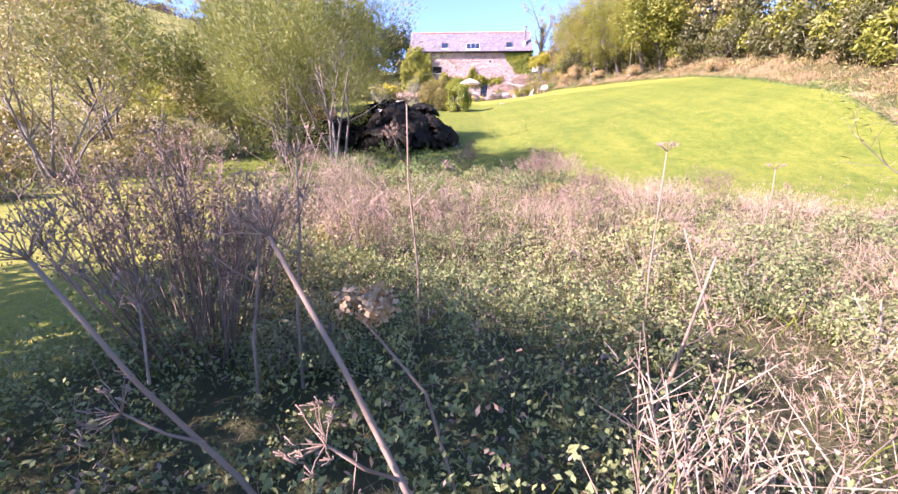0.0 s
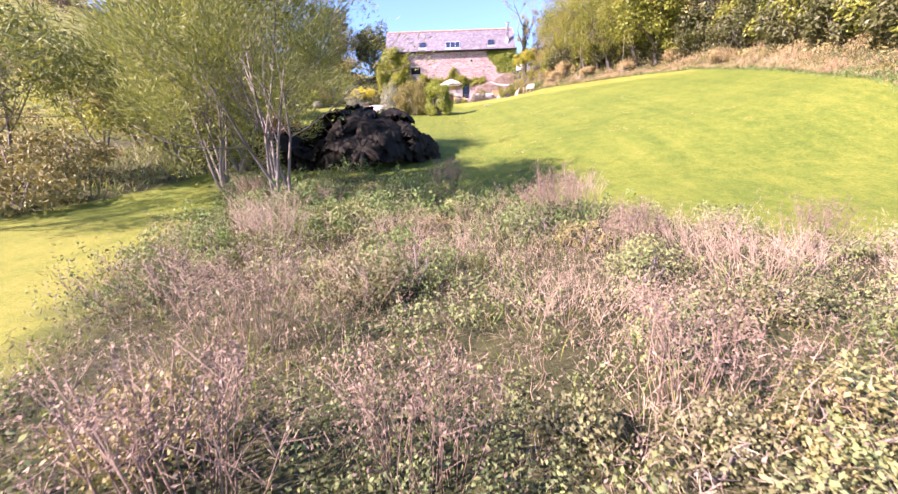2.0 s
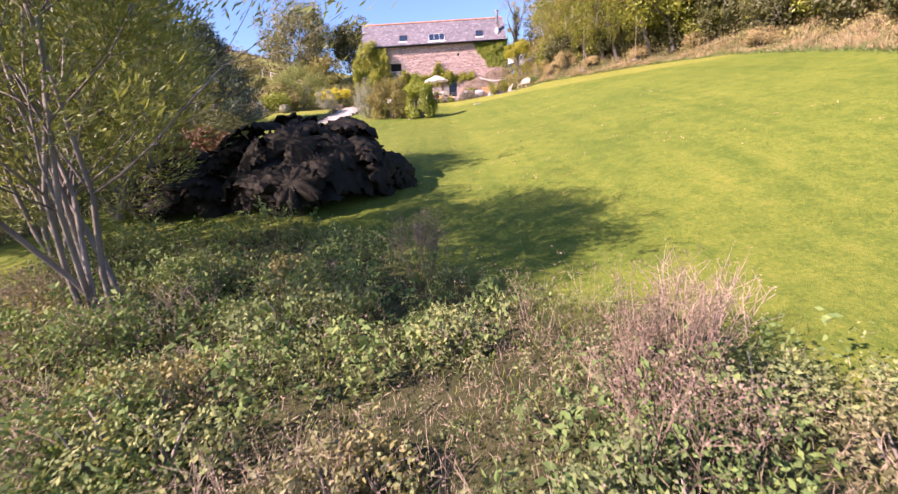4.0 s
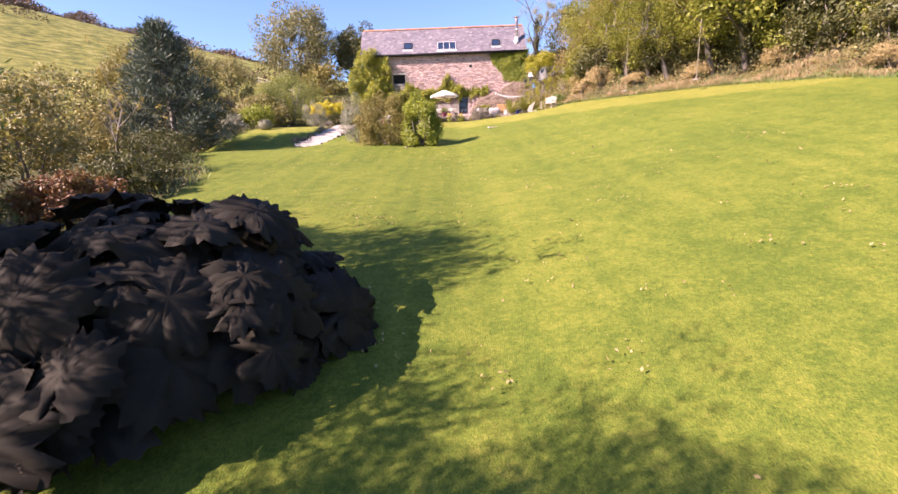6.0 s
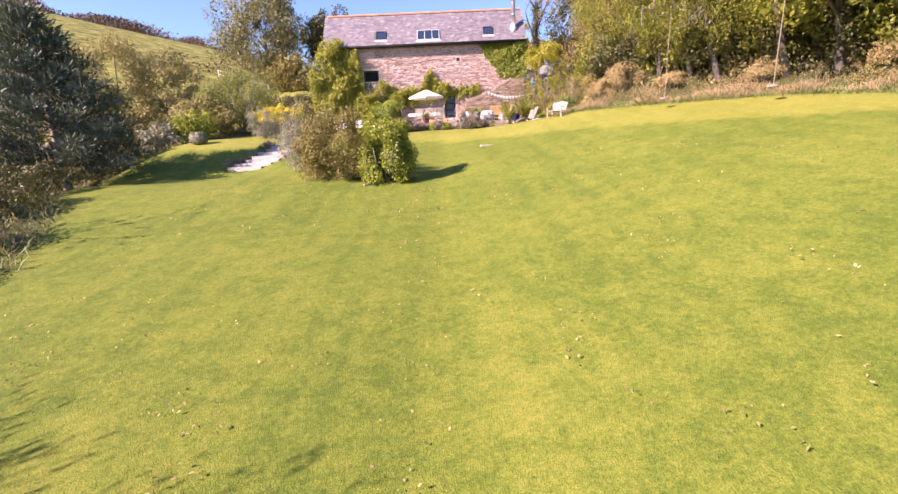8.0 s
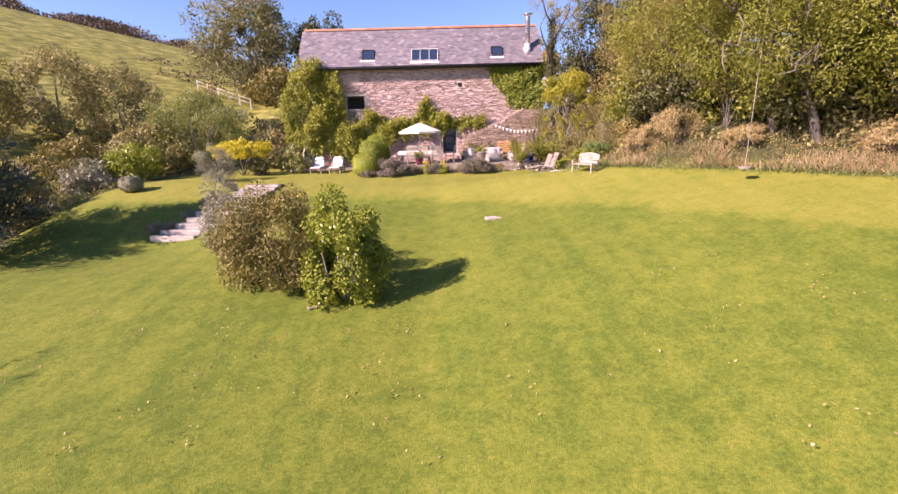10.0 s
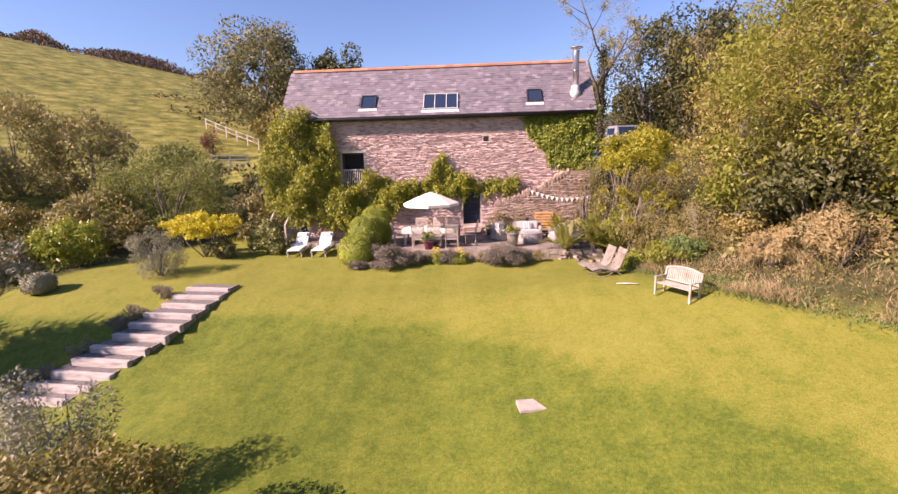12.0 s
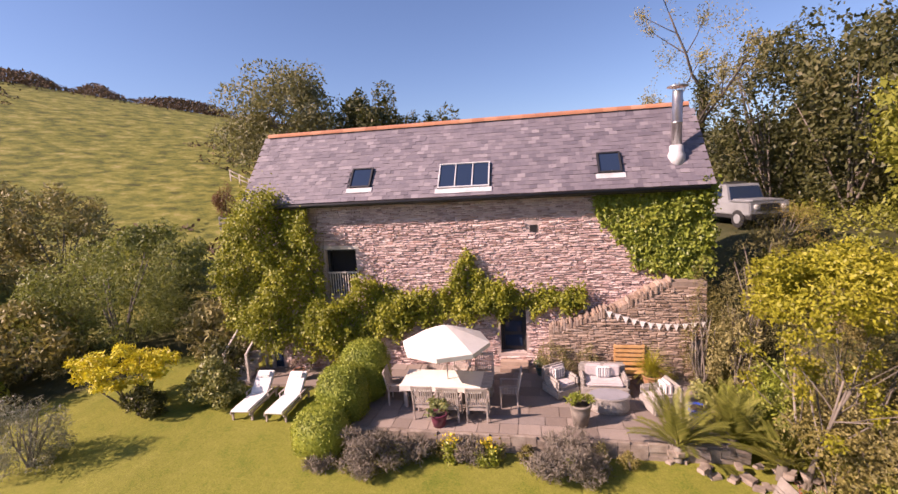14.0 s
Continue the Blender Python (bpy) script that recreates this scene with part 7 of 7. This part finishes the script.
def twiggy(name, x, y, z, r, h, n, label, seed, heads=True, stem=0.006, mat="dead", flare=1.1, forks=6):
    """A thicket of upright forked dead stems with dark seed heads."""
    rng = np.random.default_rng(seed)
    e = thing(name, pose(x, y, z), label, "dead bush")
    tb, tips = Tubes(4), []
    for i in range(n):
        a, q = rng.uniform(0, 6.283), math.sqrt(rng.random())
        f = Vector((r * q * math.cos(a) * 0.6, r * q * math.sin(a) * 0.6, -0.05))
        t = Vector((r * q * math.cos(a) * flare + rng.normal() * 0.08, r * q * math.sin(a) * flare + rng.normal() * 0.08, h * rng.uniform(0.6, 1.05)))
        m = f.lerp(t, 0.55) + Vector(rng.normal(size=3)) * 0.04
        tb.add([f, m, t], [stem, stem * 0.8, stem * 0.4])
        tips.append(t)
        for j in range(forks):
            b = m.lerp(t, rng.uniform(0.0, 0.85))
            tt = b + Vector((rng.normal() * 0.12, rng.normal() * 0.12, rng.uniform(0.08, 0.28)))
            tb.add([b, tt], [stem * 0.5, stem * 0.25])
            tips.append(tt)
    tagged(tb.make("stem", mat, e), kind="stuff")
    if heads:
        k = np.repeat(np.array([list(t) for t in tips]), 9 if mat == "dead" else 3, 0)
        p = k + rng.normal(size=k.shape) * 0.028
        tagged(quads_mesh("seed_head", leaves(p, 0.024 if mat == "dead" else 0.02, rng, 0.5), mat, e), kind="stuff")
    return e


twiggy("dead_bush", -0.45, 3.75, gz(-0.45, 3.75), 0.62, 1.62, 90, "dense dark brown thicket of dead upright stems with seed heads", 430, stem=0.006, flare=1.55, forks=11)
twiggy("dead_bush", 4.5, 14.1, gz(4.5, 14.1), 0.5, 0.95, 46, "straw-coloured dead bush at the lawn's edge", 431, mat="straw")
twiggy("dead_bush", 3.75, 13.3, gz(3.75, 13.3), 0.45, 1.2, 36, "brown twiggy bush at the lawn's edge", 432)
twiggy("dead_bush", 1.6, 16.7, gz(1.6, 16.7), 0.4, 1.0, 34, "brown twiggy stems at the lawn's edge", 433)
twiggy("dead_bush", -1.5, 11.6, gz(-1.5, 11.6), 0.6, 1.1, 44, "pale dead stems standing in the weeds", 434, mat="straw")
twiggy("dead_bush", 2.4, 1.9, gz(2.4, 1.9), 0.4, 0.75, 26, "withered pinkish dead stems among the weeds", 435, mat="straw")
twiggy("dead_bush", 0.25, 6.2, gz(0.25, 6.2), 0.5, 0.9, 34, "withered dead stems among the weeds", 436)
twiggy("dead_bush", 5.5, 9.5, gz(5.5, 9.5), 0.8, 0.7, 40, "low tangle of pale dead stems", 437, mat="straw")
stem_kinds = [twiggy("dead_bush", -0.3, 8.1, gz(-0.3, 8.1), 0.5, 1.0, 30, "withered brown stems standing among the weeds", 450, stem=0.0042),
              twiggy("dead_bush", 0.5, 9.3, gz(0.5, 9.3), 0.75, 0.5, 36, "pinkish straw-coloured stems standing among the weeds", 451, mat="straw", stem=0.0042),
              twiggy("dead_bush", 1.45, 6.3, gz(1.45, 6.3), 0.45, 0.8, 26, "withered brown stems standing among the weeds", 452, stem=0.0042),
              twiggy("dead_bush", 2.9, 8.6, gz(2.9, 8.6), 0.85, 0.42, 40, "pinkish straw-coloured stems standing among the weeds", 453, mat="straw", stem=0.0042)]
spots = [(-2.6, 15.0, 1), (-3.5, 15.5, 0), (-1.8, 15.3, 1), (-2.9, 14.4, 3), (-1.6, 13.0, 1), (-0.6, 13.8, 3), (0.7, 12.2, 1), (3.4, 12.4, 2), (4.3, 10.6, 0), (5.6, 11.0, 1), (5.2, 6.4, 3), (7.2, 8.6, 1), (-1.9, 9.4, 1), (1.5, 11.0, 3), (3.2, 6.9, 2), (7.0, 10.6, 0), (6.4, 5.0, 3)]
for i, (x, y, k) in enumerate(spots):
    copy_thing(stem_kinds[k], pose(x, y, gz(x, y), 0, 0, 47 * i) @ Matrix.Scale(0.85 + 0.3 * ((i * 7) % 5) / 4, 4))
hy = thing("dried_flower", pose(1.3, 2.35, gz(1.3, 2.35)), "dried pale brown flower head on a thin stalk", "dried flower")
tb = Tubes(5)
tb.add([(0.3, -0.3, 0.0), (0.1, -0.1, 0.6), (-0.16, -0.15, 0.98)], [0.008, 0.007, 0.005])
tb.make("stalk", "stalk", hy)
rng = np.random.default_rng(440)
p, o = clumps(620, (0.13, 0.11, 0.09), rng, 14, 0.36, -1)
quads_mesh("flower_head", leaves(p + np.array([-0.14, -0.15, 1.0]), 0.026, rng, 0.8, 0, o), "reed", hy)

tree("willow", 7.25, 5.75, gz(7.25, 5.75), 3.4, 0.95, 2200, 0.085, "willow", "slender willow sapling at the side of the weeds", 0.04, 110, "pale_bark", stems=3, aspect=0.2, low=-0.6, sweep=0.4, lumps=40, lump=0.2)
# a tree standing behind the start of the walk, whose shade falls on the weeds
for i, (x, y, h) in enumerate(((-4.7, -0.4, 5.8), (-7.4, 1.2, 5.4))):
    tree("shade_tree", x, y, gz(x, y), h, 2.3, 5000, 0.26, "willow", "leafy willow whose shade falls over the weeds", 0.12, 107 + 20 * i, "pale_bark", stems=3, aspect=0.3, low=-0.6)

# ---- hillside: gorse along the brow, a fence, far tussocks ----
rng = np.random.default_rng(500)
n = 30000
u = 140 + rng.normal(size=n) * 5.5
v = rng.uniform(-12, 66, n)
lump = 0.5 + 0.5 * np.sin(v * 0.45 + 1.4 * np.sin(v * 0.21))
keep = (rng.random(n) < lump * (v > 8)) | (rng.random(n) < 0.15)
u, v, lump = u[keep], v[keep], lump[keep]
gx, gy = -0.7 * u + 0.71 * v, 0.71 * u + 0.7 * v
p = np.stack([gx, gy, land(gx, gy) + rng.random(len(gx)) * (0.6 + 1.7 * lump)], -1)
tagged(quads_mesh("gorse_bank", leaves(p, 0.42, rng, 0.6), "gorse"), "dark brown gorse and bramble along the hill's brow", "gorse", kind="stuff")
fence = thing("field_fence", pose(0, 0, 0), "distant post and wire fence on the hill's brow", "fence")
ends = []
for k in range(26):
    vv = -16 + 3.2 * k
    x, y = -0.7 * 151 + 0.71 * vv, 0.71 * 151 + 0.7 * vv
    part("post", box(x - 0.07, x + 0.07, y - 0.07, y + 0.07, gz(x, y) - 0.2, gz(x, y) + 1.25), "timber", fence)
    ends.append(Vector((x, y, gz(x, y) + 1.1)))
wire = Tubes(3)
wire.add(ends, [0.02] * len(ends))
wire.make("wire", "timber", fence)
n = 1500
u, v = rng.uniform(62, 140, n), rng.uniform(0, 75, n)
gx, gy = -0.7 * u + 0.71 * v, 0.71 * u + 0.7 * v
k = (np.sin(u * 0.11 + 1) * np.sin(v * 0.13 + u * 0.05) > 0.55) & (gx < -12)
gx, gy = np.repeat(gx[k], 12), np.repeat(gy[k], 12)
gx, gy = gx + rng.normal(size=len(gx)) * 0.5, gy + rng.normal(size=len(gx)) * 0.5
p = np.stack([gx, gy, land(gx, gy) + rng.random(len(gx)) * 0.35], -1)
tagged(quads_mesh("bracken_patch", leaves(p, 0.45, rng, 0.5), "gorse"), "scattered brown bracken tussocks on the pasture", "bracken", kind="stuff")
g2 = thing("field_gate", pose(-18.1, 78.2, gz(-18.1, 78.2), 0, 0, 22), "weathered timber rail fence at the foot of the pasture", "fence")
for k in range(3):
    part("post", box(k * 1.5 - 1.56, k * 1.5 - 1.44, -0.06, 0.06, -0.5, 1.2), "timber", g2)
for k in range(3):
    part("rail", box(-1.6, 1.6, -0.1, -0.062, 0.3 + 0.36 * k, 0.4 + 0.36 * k), "timber", g2)
hill_fence = thing("rail_fence", pose(0, 0, 0), "pale timber rail fence running down the pasture", "fence")
line = [(-26.8 + 7.8 * k / 5, 89.4 - 3.7 * k / 5) for k in range(6)]
for x, y in line:
    part("post", box(x - 0.06, x + 0.06, y - 0.06, y + 0.06, gz(x, y) - 0.3, gz(x, y) + 1.2), "timber", hill_fence)
for (x0, y0), (x1, y1) in zip(line, line[1:]):
    for up in (0.65, 1.1):
        rail = Tubes(4)
        rail.add([Vector((x0, y0, gz(x0, y0) + up)), Vector((x1, y1, gz(x1, y1) + up))], [0.06, 0.06])
        rail.make("rail", "timber", hill_fence)

# ---- timber steps and rail at the barn's corner ----
st = thing("timber_stair", pose(-5.95, 60.3, gz(-5.95, 60.3), 0, 0, 0), "short timber stair with a handrail at the barn's corner", "stair")
for k in range(5):
    part("tread", box(-0.4, 0.4, 0.24 * k, 0.24 * k + 0.26, 0.16 * k, 0.16 * k + 0.16, 0.008), "timber", st)
for x in (-0.45, 0.45):
    part("post", box(x - 0.045, x + 0.045, 0.0, 0.09, 0, 1.15), "timber", st)
    part("post", box(x - 0.045, x + 0.045, 1.15, 1.24, 0, 1.9), "timber", st)
    part("handrail", box(x - 0.035, x + 0.035, 0.0, 1.5, -0.03, 0.03, 0.005, pose(0, 0, 1.1, 33)), "timber", st)


# ---- the yard beside the barn ----
def off_roader(m):
    e = thing("off_road_car", m, "boxy silver-grey off-road car parked in the yard", "car", "parked cars")
    part("chassis", box(-0.82, 0.82, -2.0, 1.9, 0.38, 0.55, 0.02), "black", e)
    part("body", box(-0.88, 0.88, -1.95, 0.75, 0.55, 1.12, 0.04), "car_grey", e)
    part("bonnet", box(-0.72, 0.72, -1.9, -0.62, 1.125, 1.22, 0.04), "car_grey", e)
    cab = bmesh.new()
    vs = [cab.verts.new(p) for p in ((-0.84, -0.6, 1.12), (0.84, -0.6, 1.12), (0.84, 1.85, 1.12), (-0.84, 1.85, 1.12), (-0.76, -0.3, 1.85), (0.76, -0.3, 1.85), (0.76, 1.8, 1.88), (-0.76, 1.8, 1.88))]
    for f in ((0, 1, 5, 4), (1, 2, 6, 5), (2, 3, 7, 6), (3, 0, 4, 7), (4, 5, 6, 7), (3, 2, 1, 0)):
        cab.faces.new([vs[i] for i in f])
    part("cab", cab, "car_grey", e)
    part("rear_body", box(-0.88, 0.88, 0.752, 1.92, 0.55, 1.118, 0.04), "car_grey", e)
    ws = bmesh.new()
    vs = [ws.verts.new(p) for p in ((-0.74, -0.585, 1.2), (0.74, -0.585, 1.2), (0.68, -0.35, 1.76), (-0.68, -0.35, 1.76), (-0.74, -0.62, 1.2), (0.74, -0.62, 1.2), (0.68, -0.385, 1.76), (-0.68, -0.385, 1.76))]
    for f in ((0, 1, 2, 3), (7, 6, 5, 4), (0, 4, 5, 1), (1, 5, 6, 2), (2, 6, 7, 3), (3, 7, 4, 0)):
        ws.faces.new([vs[i] for i in f])
    part("windscreen", ws, "glass", e)
    for s in (-1, 1):
        a, b = sorted((s * 0.8, s * 0.835))
        part("side_window", box(a, b, -0.1, 0.7, 1.28, 1.7, 0.01), "glass", e)
        a, b = sorted((s * 0.72, s * 0.9))
        part("wing", box(a, b, -1.92, -0.65, 1.125, 1.16, 0.03), "car_grey", e)
        for y in (-1.25, 1.25):
            v, f = lathe([(0.0, -0.11), (0.3, -0.11), (0.39, -0.08), (0.39, 0.08), (0.3, 0.11), (0.0, 0.11)], 20)
            w = link_mesh("wheel", v, f, "tyre", e, smooth=False)
            w.matrix_local = pose(s * 0.8, y, 0.39, 0, 90, 0)
            v, f = lathe([(0.0, -0.118), (0.2, -0.118), (0.22, -0.1), (0.22, 0.1), (0.2, 0.118), (0.0, 0.118)], 16)
            link_mesh("rim", v, f, "car_grey", w)
        v, f = lathe([(0.0, 0.0), (0.1, 0.0), (0.1, 0.04), (0.0, 0.05)], 14)
        h = link_mesh("headlight", v, f, "white", e)
        h.matrix_local = pose(s * 0.6, -1.95, 0.92, 90, 0, 0)
    part("grille", box(-0.42, 0.42, -1.985, -1.955, 0.75, 1.05, 0.01), "black", e)
    part("bumper", box(-0.9, 0.9, -2.1, -1.99, 0.48, 0.64, 0.02), "black", e)
    part("roof_rack", box(-0.5, 0.5, 0.1, 0.75, 1.9, 1.94, 0.01), "black", e)
    return e


off_roader(pose(14.0, 69.4, gz(14.0, 69.4), 0, 0, 14))
dc = thing("dark_car", pose(13.0, 75.2, gz(13.0, 75.2), 0, 0, 15), "dark car parked behind the off-roader", "car", "parked cars")
part("body", box(-0.85, 0.85, -2.0, 2.0, 0.3, 0.9, 0.12), "car_dark", dc)
part("cabin", box(-0.72, 0.72, -0.9, 1.5, 0.9, 1.42, 0.18), "glass", dc)
for s in (-1, 1):
    for y in (-1.25, 1.25):
        v, f = lathe([(0.0, -0.1), (0.28, -0.1), (0.32, -0.07), (0.32, 0.07), (0.28, 0.1), (0.0, 0.1)], 18)
        w = link_mesh("wheel", v, f, "tyre", dc)
        w.matrix_local = pose(s * 0.78, y, 0.32, 0, 90, 0)
shed = thing("shed", pose(13.6, 83.0, gz(13.6, 83.0)), "low outbuilding with a pale slate roof behind the yard", "shed")
part("wall", box(-2.2, 2.2, 0, 4, -0.2, 2.0), "mortar", shed)
for s, nm in ((1, "roof"), (-1, "roof")):
    part(nm, box(-2.5, 2.5, -0.3, 2.9, 0, 0.1, 0.01, pose(0, 2 - 2.4 * s if s > 0 else 4.4, 1.9, 28 * s if s > 0 else 28, 0, 0 if s > 0 else 180)), "lead", shed, "pale grey slate roof")
tp = thing("blue_sheet", pose(12.6, 70.6, gz(12.6, 70.6) - 0.2) @ Matrix.Scale(0.55, 4), "blue plastic sheet over a stack beside the barn", "tarpaulin")
bm = bmesh.new()
bmesh.ops.create_grid(bm, x_segments=10, y_segments=10, size=0.7)
for v in bm.verts:
    d = max(abs(v.co.x), abs(v.co.y)) / 0.7
    v.co.z = 1.35 - 1.2 * sm(0.62, 1.0, d) + 0.06 * noise.noise(v.co * 5)
bmesh.ops.solidify(bm, geom=bm.faces[:], thickness=0.01)
part("sheet", bm, "tarp", tp)
st = part("stack", box(-0.42, 0.42, -0.42, 0.42, 0.0, 1.25, 0.03), "timber", tp)

# ---- fallen leaves and worn spots on the lawn ----
rng = np.random.default_rng(600)
n = 420
x, y = rng.uniform(-6, 13, n), rng.uniform(20, 42, n)
k = (weedy(x, y) < 0.2) & (rng.random(n) < 0.25 + 0.75 * (np.sin(x * 0.9) * np.sin(y * 0.8 + x) > 0.2))
x, y = x[k], y[k]
p = np.repeat(np.stack([x, y, land(x, y) + 0.03], -1), 9, 0) + rng.normal(size=(9 * len(x), 3)) * np.array([0.22, 0.22, 0.006])
tagged(quads_mesh("fallen_leaves", leaves(p, 0.06, rng, 0.6, 0.0, np.tile(np.array([[0, 0, 2.0]]), (len(p), 1))), "bracken"), "pale fallen leaves lying on the lawn", "fallen leaves", kind="stuff")

# ---- pieces: flagstones, wall stones, slates ----
rng = np.random.default_rng(700)
y = 57.43
while y < 61.45:
    d = rng.uniform(0.42, 0.62)
    x = -0.38
    while x < 9.3:
        w = rng.uniform(0.45, 0.85)
        part("flagstone", box(x + 0.008, min(x + w, 9.38) - 0.008, y + 0.008, min(y + d, 61.56) - 0.008, TZ - 0.028, TZ - rng.uniform(0.0, 0.006)), "paving", terrace)
        x += w
    y += d
x = -0.4
while x < 9.2:
    w = rng.uniform(0.22, 0.45)
    z = 5.85
    while z < TZ - 0.08:
        h = rng.uniform(0.09, 0.15)
        part("edge_stone", box(x + 0.006, x + w - 0.006, 57.33 - rng.uniform(0, 0.03), 57.398, z + 0.005, min(z + h, TZ - 0.01), 0.0), "rock", terrace)
        z += h
    x += w


def stone_block(x, z, w, h, out, rng, face):
    """Corners of a rough stone that stands proud of the wall."""
    j = lambda s: rng.uniform(-s, s) * 1.6
    b = [(x, face, z), (x + w, face, z), (x + w, face, z + h), (x, face, z + h)]
    i = min(0.02, h * 0.2)
    f = [(x + i + j(.008), face - out + j(.006), z + i + j(.006)), (x + w - i + j(.008), face - out + j(.006), z + i + j(.006)), (x + w - i + j(.008), face - out + j(.006), z + h - i + j(.006)), (x + i + j(.008), face - out + j(.006), z + h - i + j(.006))]
    return b + f


STONE_FACES = [(4, 5, 6, 7), (0, 1, 5, 4), (1, 2, 6, 5), (2, 3, 7, 6), (3, 0, 4, 7)]


def clear_of(x, w, z, h):
    for o in (WIN, DOOR, (-5.36, -4.8, 6.0, 8.0), (4.58, 4.86, 11.13, 11.42)):
        if x + w > o[0] - 0.02 and x < o[1] + 0.02 and z + h > o[2] - 0.02 and z < o[3] + 0.13:
            return False
    return True


def stones_on(parent, x0, x1, z_low, z_high, face, near, thick, rng, long=(0.12, 0.42), mats=("stone_piece", "stone")):
    V, F, made, z = [], [], 0, z_low(0)
    while z < 12.42:
        h = rng.uniform(*thick)
        x = x0 + rng.uniform(-0.1, 0.05)
        while x < x1:
            w = rng.uniform(*long) * (0.7 if rng.random() < 0.3 else 1.0)
            a, b = max(x, x0), min(x + w, x1)
            hh = h * rng.uniform(0.6, 1.05)
            if b - a > 0.05 and z + hh + 0.05 < z_high(a) and z + hh < z_high(b) and (face < 61.5 or clear_of(a, b - a, z, hh)):
                wave = 0.035 * math.sin(0.7 * a + 0.4 * z) + 0.018 * math.sin(2.6 * a + 3.1 * z) + rng.uniform(-0.012, 0.012)
                c = stone_block(a + 0.006, z + 0.005 + wave, b - a - 0.012, hh - 0.008, rng.uniform(0.01, 0.06), rng, face)
                if near(a, z) and made < 300:
                    link_mesh("stone", c, STONE_FACES, mats[0], parent)
                    made += 1
                else:
                    k = len(V)
                    V += c
                    F += [tuple(k + i for i in f) for f in STONE_FACES]
            x += w
        z += h
    if V:
        tagged(link_mesh("rubble", V, F, mats[1], parent), "coursed rubble stones", kind="stuff")


stones_on(wall_front, HX0, HX1, lambda x: 6.0, lambda x: 12.42, HY, lambda x, z: 3.4 < x < 5.6 and 9.6 < z < 11.2, (0.045, 0.095), np.random.default_rng(701), (0.09, 0.32))
stones_on(sw, 5.15, 9.75, lambda x: 6.25, lambda x: float(np.interp(x, [5.15, 7.2, 8.7, 9.75], [8.02, 8.72, 9.56, 9.56])), 60.85, lambda x, z: True, (0.05, 0.12), np.random.default_rng(702), (0.12, 0.36), ("stair_stone", "stair_rubble"))
rng = np.random.default_rng(703)
x = 5.2
while x < 8.75:
    w = rng.uniform(0.035, 0.08)
    z = float(np.interp(x, [5.15, 7.2, 8.7], [8.04, 8.74, 9.59]))
    part("capping_stone", box(x, x + w - 0.008, 60.82 + rng.uniform(-.03, .03), 61.3, z - 0.12, z + rng.uniform(0.02, 0.2), 0.006, pose(0, 0, 0, 0, 0, 0)), "stair_stone", sw)
    x += w

slate_mesh = []
for k in range(4):
    bm = box(0.0, 0.25 - 0.004, -0.012, 0.27, 0.0, 0.012 + 0.003 * k)
    me = bpy.data.meshes.new("slate")
    bm.to_mesh(me)
    bm.free()
    me.materials.append(M["slate_piece"])
    slate_mesh.append(me)
rng = np.random.default_rng(704)
LIGHTS = [(-1.50, -0.80, 0.50, 1.22), (1.68, 3.32, 0.28, 1.22), (6.80, 7.48, 0.56, 1.30)]
V, F, made, row, s = [], [], 0, 0, -0.03
while s < SLOPE_LEN - 0.22:
    x = HX0 - 0.14 - (0.125 if row % 2 else 0.0)
    while x < HX1 + 0.12:
        if not any(x + 0.25 > a and x < b and s + 0.16 > c and s < d for a, b, c, d in LIGHTS):
            m = roof_frame(x, s, 0.004 + rng.uniform(0, 0.004)) @ pose(0, 0, 0.016, -2.6 + rng.normal() * 0.25, rng.normal() * 0.3, rng.normal() * 0.25)
            if made < 300 and -0.4 < x < 9.6 and row < 10:
                o = new("slate", slate_mesh[int(rng.integers(4))])
                o.matrix_world = m
                o.parent = roof
                made += 1
            else:
                k = len(V)
                t = rng.uniform(0.01, 0.02)
                V += [m @ Vector(c) for c in ((0, -0.012, 0), (0.246, -0.012, 0), (0.246, 0.27, 0), (0, 0.27, 0), (0, -0.012, t), (0.246, -0.012, t), (0.246, 0.27, t), (0, 0.27, t))]
                F += [tuple(k + i for i in f) for f in ((4, 5, 6, 7), (0, 1, 5, 4), (1, 2, 6, 5), (2, 3, 7, 6), (3, 0, 4, 7))]
        x += 0.25
    s += 0.16
    row += 1
tagged(link_mesh("slating", V, F, "slate", roof), "lapped purple-grey roof slates", kind="stuff")
